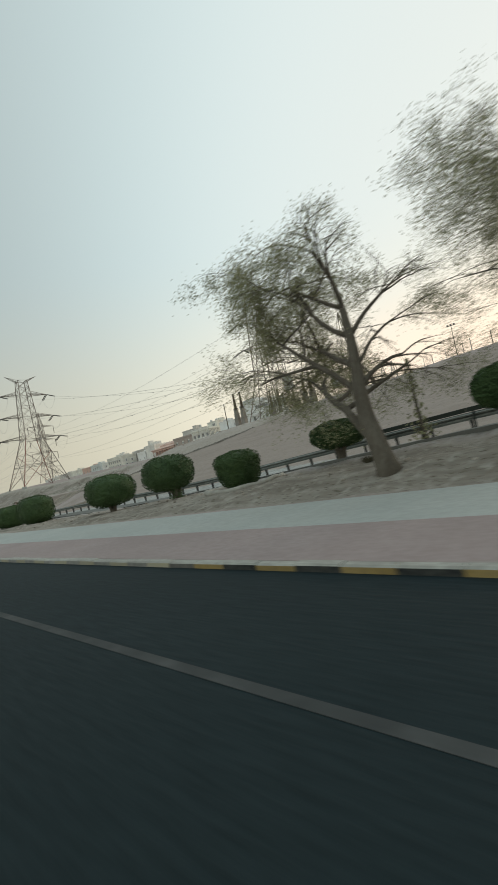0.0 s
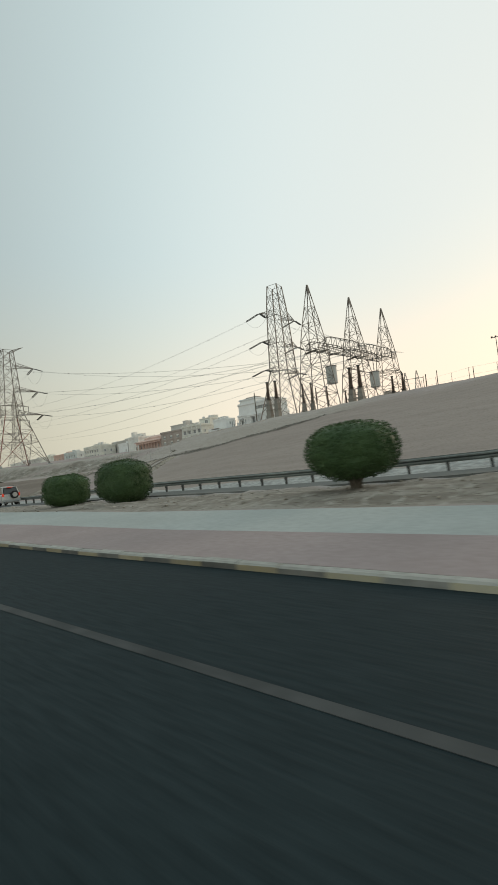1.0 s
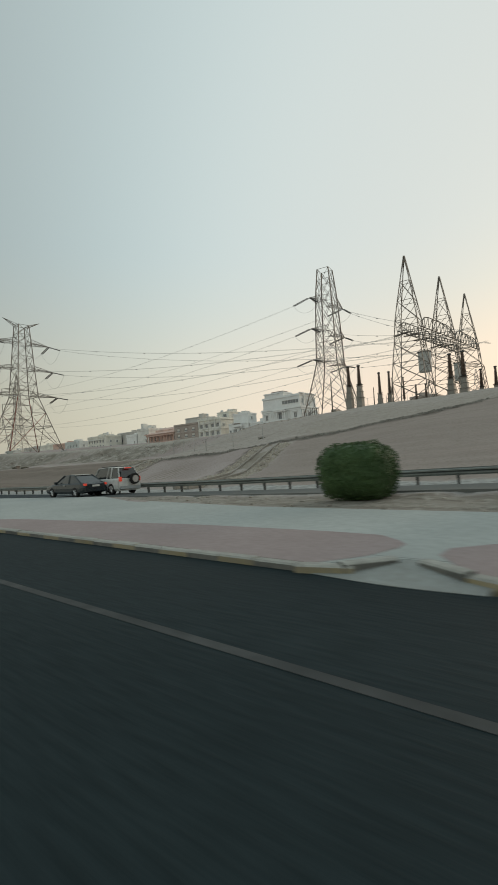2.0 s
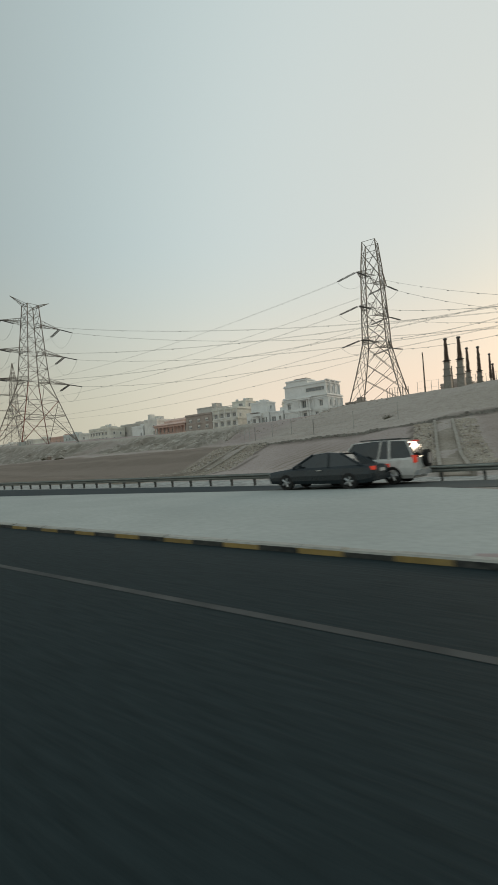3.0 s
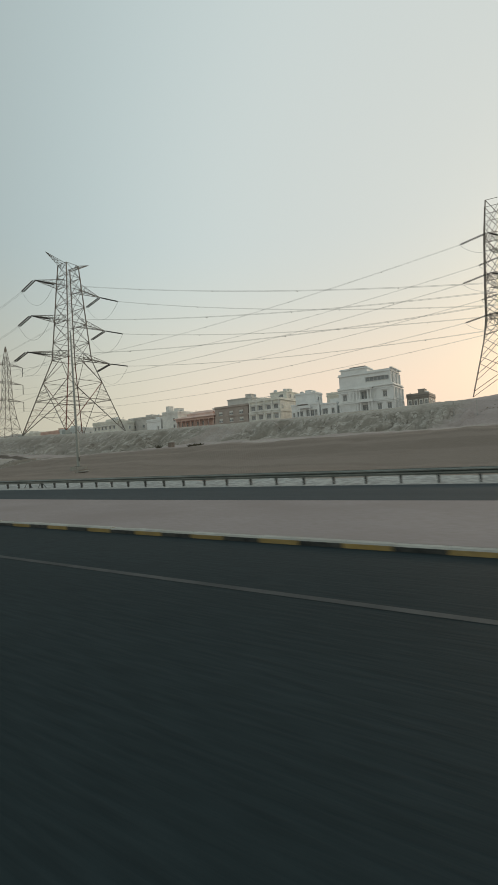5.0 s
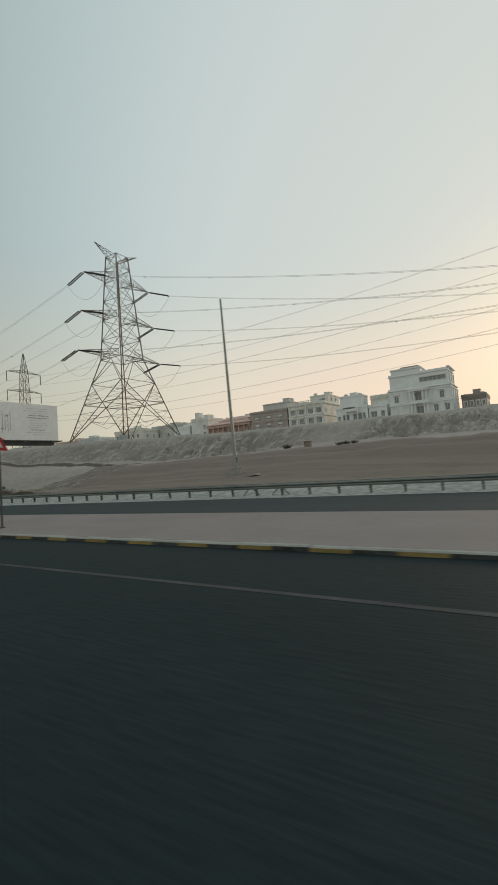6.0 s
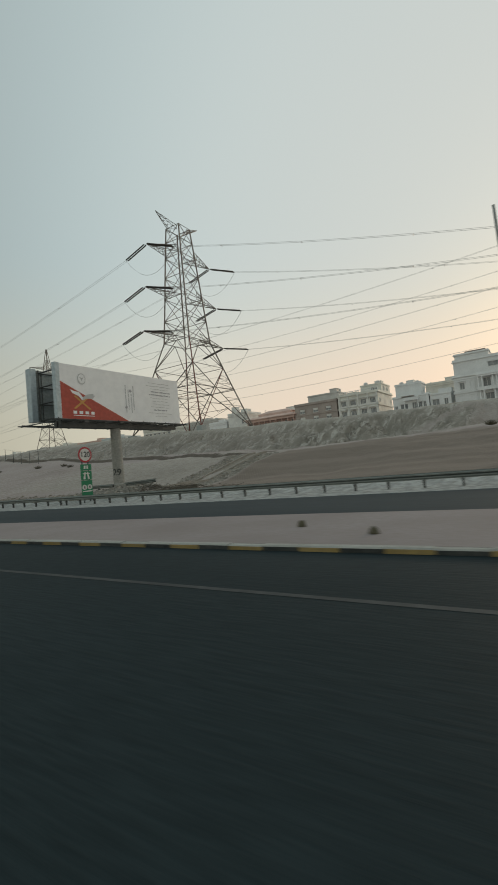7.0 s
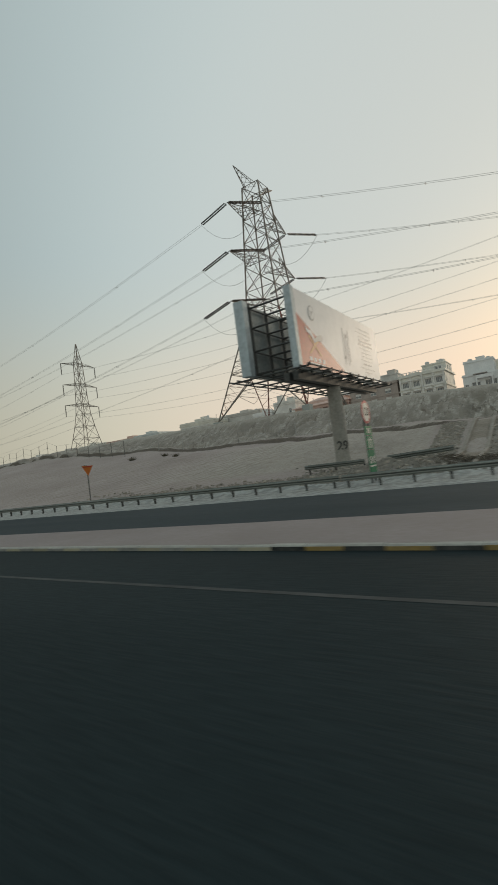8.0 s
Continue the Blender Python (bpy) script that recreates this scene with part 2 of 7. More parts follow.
def thing(name, label, category, at=(0, 0, 0), group="", kind=""):
    ob = new(name)
    ob.location = at
    ob.empty_display_size = 0.3
    bpy.context.view_layer.update()
    return tagged(ob, label, category, group, kind)


def smoothstep(a, b, x):
    t = np.clip((np.asarray(x, float) - a) / (b - a), 0, 1)
    return t * t * (3 - 2 * t)


def lattice_noise(x, y, seed=0):
    """Value noise on numpy arrays, 0 to 1."""
    xi, yi = np.floor(x).astype(np.int64), np.floor(y).astype(np.int64)
    fx, fy = x - xi, y - yi
    fx, fy = fx * fx * (3 - 2 * fx), fy * fy * (3 - 2 * fy)

    def h(i, j):
        v = np.sin(i * 127.1 + j * 311.7 + seed * 74.7) * 43758.5453
        return v - np.floor(v)

    return (h(xi, yi) * (1 - fx) + h(xi + 1, yi) * fx) * (1 - fy) + (h(xi, yi + 1) * (1 - fx) + h(xi + 1, yi + 1) * fx) * fy


def fbm(x, y, seed=0, octaves=4):
    s, a = 0, 0.5
    for o in range(octaves):
        s = s + a * lattice_noise(x * 2**o, y * 2**o, seed + o)
        a /= 2
    return s


# ---- the lie of the land ----
ROAD_Z = 0.5


def kerb_y(x):
    return np.interp(x, [-330, -190, -170, -110, -72, -55, -42, -30, 40], [6.2, 5.45, 5.2, 5.1, 5.25, 5.45, 5.2, 4.95, 4.88])


def rail_top(x):
    return np.interp(x, [-400, -74, -58, -45, -33, -25, -20, -14, -8, 40], [1.15, 1.15, 1.3, 1.5, 1.48, 1.62, 1.85, 2.12, 2.36, 3.2])


def ramp_edge(x):
    return np.interp(x, [-330, -190, -176, -163, -152, -129, -116, -99, -93, -82, -73, -62, 40], [6.9, 8.5, 8.8, 9.65, 10.3, 11.0, 11.2, 12.0, 12.7, 14.3, 15.4, 15.8, 15.8])


def ramp_far(x):
    return np.interp(x, [-330, -190, -165, -128, -90, -60, 40], [15.6, 16.0, 16.4, 17.6, 18.6, 18.8, 18.8])


def ramp_z(x):
    return rail_top(x) - 0.63


def pave_edge(x):
    return np.where(np.asarray(x) < -66, ramp_edge(x), np.interp(x, [-66, -60, -51, -43, -36, -20, 40], [15.7, 13.2, 11.5, 11.2, 10.4, 10.3, 10.8]))


def pave_z(x, y):
    x, y = np.asarray(x, float), np.asarray(y, float)
    e = pave_edge(x)
    far = np.where(x < -58, np.minimum(ramp_z(x) + 0.03, 0.62), 0.68)
    return ROAD_Z + 0.105 + (far - ROAD_Z - 0.105) * np.clip((y - kerb_y(x)) / (e - kerb_y(x)), 0, 1)


PROFILES = [
    (40, [(20, 1.9), (24, 2.2), (64, 11.6), (120, 17.0), (170, 19.0)]),
    (-10, [(20, 1.2), (24, 1.6), (64, 11.0), (120, 16.4), (170, 18.8)]),
    (-45, [(20, 0.6), (24, 0.9), (64, 10.1), (120, 15.7), (170, 18.6)]),
    (-70, [(20, 0.45), (24, 0.6), (32, 1.2), (41, 4.0), (65, 9.9), (120, 15.4), (170, 18.4)]),
    (-90, [(20, 0.52), (24, 0.6), (33, 0.76), (40.5, 3.3), (42, 3.45), (50, 4.5), (66, 9.5), (120, 15.2), (170, 18.0)]),
    (-104, [(20, 0.52), (24, 0.6), (33, 0.8), (41, 3.35), (52, 4.2), (68, 8.3), (85, 10.3), (120, 14.2), (170, 17.0)]),
    (-122, [(20, 0.52), (24, 0.68), (32.5, 1.1), (42, 3.5), (54, 4.4), (68, 8.2), (90, 9.8), (120, 11.8), (170, 15.8)]),
    (-145, [(20, 0.52), (24, 0.83), (30, 1.5), (46, 4.0), (51, 4.3), (66, 8.1), (90, 9.6), (120, 11.5), (170, 15.6)]),
    (-172, [(20, 0.52), (24, 0.85), (30.5, 1.15), (40, 3.4), (50, 3.9), (54, 4.1), (67, 8.65), (90, 9.8), (120, 12.0), (170, 15.8)]),
    (-190, [(20, 0.52), (24, 1.03), (28, 1.6), (41, 3.8), (52, 4.5), (55, 4.8), (67, 9.35), (90, 10.3), (120, 12.6), (170, 16.0)]),
    (-208, [(20, 0.52), (24, 1.03), (41, 4.3), (52, 5.2), (56, 5.8), (67, 10.15), (90, 11.0), (120, 13.2), (170, 16.5)]),
    (-228, [(20, 0.52), (24, 1.03), (43, 4.9), (54, 7.2), (58, 8.0), (68, 10.8), (92, 12.0), (120, 14.0), (170, 17.0)]),
    (-255, [(20, 0.42), (24, 1.0), (43, 6.4), (56, 9.6), (70, 11.5), (92, 13.2), (120, 15.0), (170, 18.0)]),
    (-400, [(20, 0.42), (24, 1.0), (43, 6.6), (56, 10.2), (70, 11.5), (86, 13.4), (92, 14.5), (120, 18.0), (170, 21.0)]),
]


def bench_y(x):
    return np.interp(x, [-300, -230, -198, -183, -177, -172], [56, 52.5, 50.3, 45.2, 42.2, 41.0])


def land(x, y, rough=True):
    """Height of the ground sheet."""
    x, y = np.asarray(x, float), np.asarray(y, float)
    keys = sorted(PROFILES)
    px = np.array([k for k, _ in keys])
    stack = np.array([np.interp(y, [p for p, _ in pr], [q for _, q in pr]) for _, pr in keys])
    i = np.clip(np.searchsorted(px, x) - 1, 0, len(px) - 2)
    t = np.clip((x - px[i]) / (px[i + 1] - px[i]), 0, 1)
    t = t * t * (3 - 2 * t)
    lo = np.take_along_axis(stack, i[None], 0)[0]
    hi = np.take_along_axis(stack, (i + 1)[None], 0)[0]
    z = lo * (1 - t) + hi * t
    near = pave_edge(x)
    under = np.where(y < near - 0.35, ROAD_Z - 0.3, pave_z(x, y) - 0.07)
    mound = 0.66 + (np.interp(x, [-60, -48, -28, -17, 30], [0.62, 0.64, 0.85, 1.15, 1.75]) - 0.66) * smoothstep(0, 3.0, y - near)
    mid = np.where(x > -66, np.where(y < 14.6, mound, mound + (ramp_z(x) - 0.05 - mound) * smoothstep(14.6, 16.2, y)), ramp_z(x) - 0.06)
    mid = np.where(y > 16.2, ramp_z(x) - 0.06, mid)
    w = smoothstep(19.4, 21.5, y)
    z = np.where(y < near, under, np.where(y < 19.4, mid, (ramp_z(x) - 0.04) * (1 - w) + z * w))
    if rough:
        dirt = smoothstep(0.1, 0.8, y - near) * (1 - smoothstep(15.4, 16.2, y)) * (x > -64)
        z = z + dirt * ((fbm(x * 0.9, y * 0.9, 3) - 0.45) * 0.3 + (fbm(x * 1.6, y * 2.2, 43, 3) - 0.44) * 0.10)
        z = z + 0.55 * np.exp(-((x + 175.6) / 2.6) ** 2 - ((y - 25.0) / 2.0) ** 2) * (0.6 + 0.8 * fbm(x * 1.2, y * 1.2, 47))
        slope = smoothstep(21, 24, y)
        z = z + slope * (fbm(x * 0.25, y * 0.25, 5) - 0.47) * 0.5 + slope * (fbm(x * 1.1, y * 1.1, 8) - 0.47) * 0.22
        bank = smoothstep(-100, -116, x) * smoothstep(51, 57, y) * (1 - smoothstep(63, 67.5, y))
        warp = fbm(x * 0.15, y * 0.15, 2) * 2.4
        ribs = np.abs(fbm(x * 0.20 + warp, y * 0.05, 11, 3) - 0.44)
        cuts = np.abs(fbm(x * 0.62 + warp * 2, y * 0.11, 17, 3) - 0.44)
        z = z - bank * ((0.16 - np.minimum(ribs, 0.16)) * 7.2 + (0.13 - np.minimum(cuts, 0.13)) * 5.5 + (fbm(x * 1.3, y * 0.5, 29) - 0.47) * 0.75 + (fbm(x * 2.6, y * 1.3, 37, 3) - 0.44) * 0.32)
        z = z + smoothstep(-102, -112, x) * 0.15 * smoothstep(66.0, 67.2, y) * (1 - smoothstep(71, 76, y))
        z = z + smoothstep(-172, -178, x) * 0.4 * smoothstep(0.0, 0.5, y - bench_y(x)) * (1 - smoothstep(4, 9, y - bench_y(x)))
        up = smoothstep(-60, -75, x) * (1 - smoothstep(-104, -112, x)) * smoothstep(41, 46, y) * (1 - smoothstep(62, 66, y))
        z = z + up * (fbm(x * 0.4, y * 0.4, 23) - 0.47) * 0.9
    return z


def ground_at(x, y, rough=True):
    return float(land(np.array([float(x)]), np.array([float(y)]), rough)[0])


def lines(*stretches):
    out = [np.arange(a, b, s) for a, b, s in stretches]
    return np.unique(np.round(np.concatenate(out), 3))


def grid_mesh(name, xs, ys, zf, material):
    gx, gy = np.meshgrid(xs, ys)
    z = zf(gx.ravel(), gy.ravel())
    co = np.stack([gx.ravel(), gy.ravel(), z], 1)
    nx, ny = len(xs), len(ys)
    k = np.arange(nx * ny).reshape(ny, nx)
    quads = np.stack([k[:-1, :-1], k[:-1, 1:], k[1:, 1:], k[1:, :-1]], -1).reshape(-1, 4)
    me = bpy.data.meshes.new(name)
    me.from_pydata(co.tolist(), [], quads.tolist())
    me.polygons.foreach_set("use_smooth", [True] * len(me.polygons))
    me.materials.append(material)
    return me, gx.ravel(), gy.ravel()


def chute(x, y, x_top, x_bot, half):
    """How far inside a rubble chute, 0 to 1."""
    c = np.interp(y, [22, 42], [x_bot, x_top])
    return 1 - smoothstep(half - 0.3, half + 0.3, np.abs(x - c))


def ground_material():
    m = bpy.data.materials.new("earth")
    m.use_nodes = True
    n, l = m.node_tree.nodes, m.node_tree.links
    p = n["Principled BSDF"]
    p.inputs["Roughness"].default_value = 0.95
    p.inputs["Specular IOR Level"].default_value = 0.15
    geo = n.new("ShaderNodeNewGeometry")

    def noise_tex(scale, stretch=(1, 1, 1), detail=6):
        mp = n.new("ShaderNodeMapping")
        mp.inputs["Scale"].default_value = stretch
        t = n.new("ShaderNodeTexNoise")
        t.inputs["Scale"].default_value, t.inputs["Detail"].default_value = scale, detail
        l.new(geo.outputs["Position"], mp.inputs[0])
        l.new(mp.outputs[0], t.inputs["Vector"])
        return t

    def ramped(sock, lo, hi):
        r = n.new("ShaderNodeMapRange")
        r.inputs[1].default_value, r.inputs[2].default_value = lo, hi
        l.new(sock, r.inputs[0])
        return r.outputs[0]

    def mixed(fac, a, b):
        x = n.new("ShaderNodeMixRGB")
        for s, v in ((x.inputs[0], fac), (x.inputs[1], a), (x.inputs[2], b)):
            if isinstance(v, tuple):
                s.default_value = (*v, 1)
            else:
                l.new(v, s)
        return x.outputs[0]

    def zone(name):
        a = n.new("ShaderNodeAttribute")
        a.attribute_name = name
        return a.outputs["Fac"]

    broad, fine, grit = noise_tex(0.12), noise_tex(1.4), noise_tex(6)
    rows = noise_tex(1.0, (0.05, 1.0, 1.6), 3)
    base = mixed(ramped(broad.outputs[0], 0.35, 0.65), (0.345, 0.290, 0.272), (0.420, 0.360, 0.340))
    hill = mixed(ramped(rows.outputs[0], 0.35, 0.65), (0.308, 0.258, 0.230), (0.342, 0.289, 0.258))
    stripe = noise_tex(1.0, (0.012, 0.62, 0.9), 2)
    brown = mixed(ramped(stripe.outputs[0], 0.40, 0.60), (0.198, 0.161, 0.135), (0.240, 0.197, 0.168))
    # woven matting pegged over the graded slope
    weave = []
    for turn in (0.6, -0.6):
        wv = n.new("ShaderNodeTexWave")
        wv.inputs["Scale"].default_value, wv.inputs["Distortion"].default_value = 1.5, 0.6
        mpv = n.new("ShaderNodeMapping")
        mpv.inputs["Rotation"].default_value = (0, 0, turn)
        l.new(geo.outputs["Position"], mpv.inputs[0])
        l.new(mpv.outputs[0], wv.inputs["Vector"])
        weave.append(wv.outputs["Fac"])
    knot = n.new("ShaderNodeMath")
    knot.operation = "MULTIPLY"
    l.new(weave[0], knot.inputs[0])
    l.new(weave[1], knot.inputs[1])
    brown = mixed(ramped(knot.outputs[0], 0.15, 1.6), brown, (0.31, 0.262, 0.226))
    pale = mixed(ramped(fine.outputs[0], 0.35, 0.65), (0.375, 0.342, 0.300), (0.465, 0.428, 0.378))
    col = mixed(zone("hill"), base, hill)
    col = mixed(zone("brown"), col, brown)
    col = mixed(zone("pale"), col, pale)
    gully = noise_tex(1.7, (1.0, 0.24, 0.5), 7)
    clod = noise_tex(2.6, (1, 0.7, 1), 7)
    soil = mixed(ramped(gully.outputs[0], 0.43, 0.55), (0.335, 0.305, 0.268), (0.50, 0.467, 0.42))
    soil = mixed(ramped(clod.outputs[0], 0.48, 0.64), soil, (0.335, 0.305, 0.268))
    # dark soil and the shade of cracks, painted as thin noise lines without depth
    painted_cracks = noise_tex(1.0, (1.0, 0.16, 0.35), 4)
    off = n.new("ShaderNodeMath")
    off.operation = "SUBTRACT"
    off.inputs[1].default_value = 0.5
    l.new(painted_cracks.outputs[0], off.inputs[0])
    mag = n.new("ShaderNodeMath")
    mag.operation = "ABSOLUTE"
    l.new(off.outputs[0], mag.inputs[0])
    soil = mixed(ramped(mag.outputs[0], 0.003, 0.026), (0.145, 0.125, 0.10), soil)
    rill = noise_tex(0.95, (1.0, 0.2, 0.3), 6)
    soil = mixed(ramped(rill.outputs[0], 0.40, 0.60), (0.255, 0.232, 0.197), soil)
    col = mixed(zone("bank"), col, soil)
    streak = noise_tex(2.2, (0.12, 1.0, 1.0), 6)
    bed = mixed(ramped(streak.outputs[0], 0.38, 0.62), (0.205, 0.182, 0.154), (0.305, 0.280, 0.245))
    bed = mixed(ramped(clod.outputs[0], 0.52, 0.66), bed, (0.35, 0.327, 0.288))
    litter = noise_tex(9.0, (0.5, 1.0, 1.0), 3)
    bed = mixed(ramped(litter.outputs[0], 0.60, 0.68), bed, (0.11, 0.094, 0.07))
    col = mixed(zone("bed"), col, bed)
    scree = mixed(ramped(clod.outputs[0], 0.42, 0.60), (0.29, 0.297, 0.287), (0.44, 0.446, 0.432))
    col = mixed(zone("verge"), col, scree)
    wave = n.new("ShaderNodeTexWave")
    wave.inputs["Scale"].default_value = 0.36
    wave.inputs["Distortion"].default_value, wave.inputs["Detail"].default_value = 5.0, 3.0
    mpw = n.new("ShaderNodeMapping")
    mpw.inputs["Rotation"].default_value = (0, 0, 0.7)
    l.new(geo.outputs["Position"], mpw.inputs[0])
    l.new(mpw.outputs[0], wave.inputs["Vector"])
    ripple = n.new("ShaderNodeMath")
    ripple.operation = "MULTIPLY"
    l.new(ramped(wave.outputs["Fac"], 0.55, 0.95), ripple.inputs[0])
    l.new(zone("ripple"), ripple.inputs[1])
    col = mixed(ripple.outputs[0], col, (0.255, 0.215, 0.178))
    # the dark zone holds dark earth and also painted shade at the bench and chute
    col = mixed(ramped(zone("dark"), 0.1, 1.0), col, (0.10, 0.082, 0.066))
    col = mixed(ramped(grit.outputs[0], 0.5, 0.85), col, (0.22, 0.18, 0.145))
    l.new(col, p.inputs["Base Color"])
    bp = n.new("ShaderNodeBump")
    bp.inputs["Strength"].default_value, bp.inputs["Distance"].default_value = 0.6, 0.12
    l.new(fine.outputs[0], bp.inputs["Height"])
    bp2 = n.new("ShaderNodeBump")
    bp2.inputs["Strength"].default_value, bp2.inputs["Distance"].default_value = 0.55, 0.45
    rough_h = n.new("ShaderNodeMath")
    rough_h.operation = "MULTIPLY"
    l.new(clod.outputs[0], rough_h.inputs[0])
    l.new(zone("bank"), rough_h.inputs[1])
    l.new(rough_h.outputs[0], bp2.inputs["Height"])
    l.new(bp.outputs[0], bp2.inputs["Normal"])
    l.new(bp2.outputs[0], p.inputs["Normal"])
    return m


EARTH = ground_material()
xs = lines((-3000, -500, 250), (-500, -280, 10), (-280, -222, 1.2), (-222, -104, 0.36), (-104, -60, 0.5), (-60, 20, 0.45), (20, 100, 8), (100, 3001, 290))
ys = lines((-3000, -200, 280), (-200, -20, 20), (-20, 6, 4), (6, 24, 0.4), (24, 40, 0.6), (40, 70, 0.36), (70, 92, 1.4), (92, 180, 6), (180, 3001, 282))
me, gx, gy = grid_mesh("ground", xs, ys, land, EARTH)
ch = np.maximum.reduce([chute(gx, gy, -93.8, -92.9, 3.4), chute(gx, gy, -173.2, -172.4, 2.9), chute(gx, gy, -72.1, -66.5, 2.5)])
on_low = smoothstep(21, 22.5, gy) * (1 - smoothstep(44, 47, gy + 2.5 * (fbm(gx * 0.15, gy * 0.15, 31) - 0.5)))
wave = 3.0 * (fbm(gx * 0.12, gy * 0.12, 41) - 0.5)
on_bank = smoothstep(-109, -114, gx) * smoothstep(50, 53, gy) * (1 - smoothstep(72, 78, gy))
soft = np.maximum(np.clip(1.3 - np.abs(gx + 159 - 0.45 * (gy - 54) - wave * 0.3) / 1.8, 0, 1), smoothstep(-154, -152, gx + wave * 0.4) * (1 - smoothstep(-147, -143, gx + wave)))
strip_zone = smoothstep(0.05, 0.4, gy - pave_edge(gx)) * (1 - smoothstep(15.0, 15.8, gy)) * (gx > -66)
zones = {
    "hill": (1 - ch * on_low) * smoothstep(-76, -66, gx + 0.42 * (gy - 41)) * smoothstep(20.5, 22, gy) * (1 - smoothstep(56, 62, gy + wave)),
    "brown": on_low * smoothstep(-96.2, -96.8, gx + 0.08 * (gy - 33)) * smoothstep(-170.3, -169.7, gx + 0.08 * (gy - 33)) * (1 - ch),
    "pale": np.maximum.reduce([
        on_bank * (0.35 + 0.65 * smoothstep(64, 67, gy)),
        on_low * smoothstep(-175.6, -176.2, gx + 0.08 * (gy - 33)) * smoothstep(-206, -190, gx) * smoothstep(26, 29, gy) * 0.75,
        (1 - np.clip(np.abs(gy - 48.5 - wave) / 1.6, 0, 1)) * smoothstep(-100, -110, gx) * smoothstep(-180, -170, gx) * 0.9,
        0.6 * smoothstep(0.3, 2.0, gy - np.interp(gx, [-91, -77, -66, -55, -46], [40.7, 41.2, 45.0, 51, 57]) - wave * 0.5) * smoothstep(-104, -96, gx) * (1 - smoothstep(-54, -46, gx)),
        ch * 0.45 * on_low]),
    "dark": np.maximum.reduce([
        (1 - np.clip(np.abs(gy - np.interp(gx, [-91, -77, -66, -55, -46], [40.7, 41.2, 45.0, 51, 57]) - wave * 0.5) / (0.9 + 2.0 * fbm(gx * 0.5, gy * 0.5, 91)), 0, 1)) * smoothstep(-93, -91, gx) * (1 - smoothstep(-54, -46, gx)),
        # shadow side of the bench step, painted in as a dark line
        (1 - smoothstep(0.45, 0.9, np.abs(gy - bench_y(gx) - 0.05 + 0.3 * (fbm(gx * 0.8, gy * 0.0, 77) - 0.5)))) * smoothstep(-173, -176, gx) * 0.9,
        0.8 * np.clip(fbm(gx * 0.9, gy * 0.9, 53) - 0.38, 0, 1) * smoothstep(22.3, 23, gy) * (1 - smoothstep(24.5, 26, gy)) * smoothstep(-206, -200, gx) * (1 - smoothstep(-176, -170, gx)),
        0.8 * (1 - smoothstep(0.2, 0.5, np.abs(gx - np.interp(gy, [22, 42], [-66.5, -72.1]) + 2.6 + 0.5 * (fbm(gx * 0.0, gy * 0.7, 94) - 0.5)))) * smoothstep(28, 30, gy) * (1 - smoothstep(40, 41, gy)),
        # shaded edge on the right of the rubble chute, put into the colour
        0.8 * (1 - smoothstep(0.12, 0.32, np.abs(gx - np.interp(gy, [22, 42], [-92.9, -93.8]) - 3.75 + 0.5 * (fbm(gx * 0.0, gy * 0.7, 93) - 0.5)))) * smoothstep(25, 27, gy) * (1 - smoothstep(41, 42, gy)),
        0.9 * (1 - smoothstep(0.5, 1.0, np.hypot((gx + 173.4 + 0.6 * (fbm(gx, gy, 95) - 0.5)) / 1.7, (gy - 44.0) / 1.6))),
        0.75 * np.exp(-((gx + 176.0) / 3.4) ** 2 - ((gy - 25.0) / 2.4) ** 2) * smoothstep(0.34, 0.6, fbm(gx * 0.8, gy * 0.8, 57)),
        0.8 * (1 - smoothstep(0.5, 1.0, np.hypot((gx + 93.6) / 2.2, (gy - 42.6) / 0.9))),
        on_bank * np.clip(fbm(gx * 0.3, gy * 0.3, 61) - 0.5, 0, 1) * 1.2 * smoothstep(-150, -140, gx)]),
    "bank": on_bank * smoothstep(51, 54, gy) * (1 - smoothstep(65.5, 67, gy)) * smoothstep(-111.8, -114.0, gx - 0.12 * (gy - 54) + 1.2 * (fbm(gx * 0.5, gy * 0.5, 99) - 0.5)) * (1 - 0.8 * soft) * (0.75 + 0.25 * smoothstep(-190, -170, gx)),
    "bed": strip_zone,
    "verge": smoothstep(15.4, 15.9, gy) * (1 - smoothstep(22.4, 23.6, gy + 1.2 * (fbm(gx * 0.4, gy * 0.4, 71) - 0.5))),
    "ripple": np.maximum(smoothstep(-186, -194, gx) * smoothstep(23, 26, gy) * (1 - smoothstep(40, 46, gy)) * 0.6,
                         0.9 * (1 - smoothstep(0.3, 1.0, np.hypot((gx + 82.0) / 5.0, (gy - 34.0) / 6.5)))),
}
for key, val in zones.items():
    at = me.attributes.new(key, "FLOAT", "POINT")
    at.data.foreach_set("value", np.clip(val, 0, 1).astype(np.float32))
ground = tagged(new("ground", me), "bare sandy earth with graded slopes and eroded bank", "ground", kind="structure")


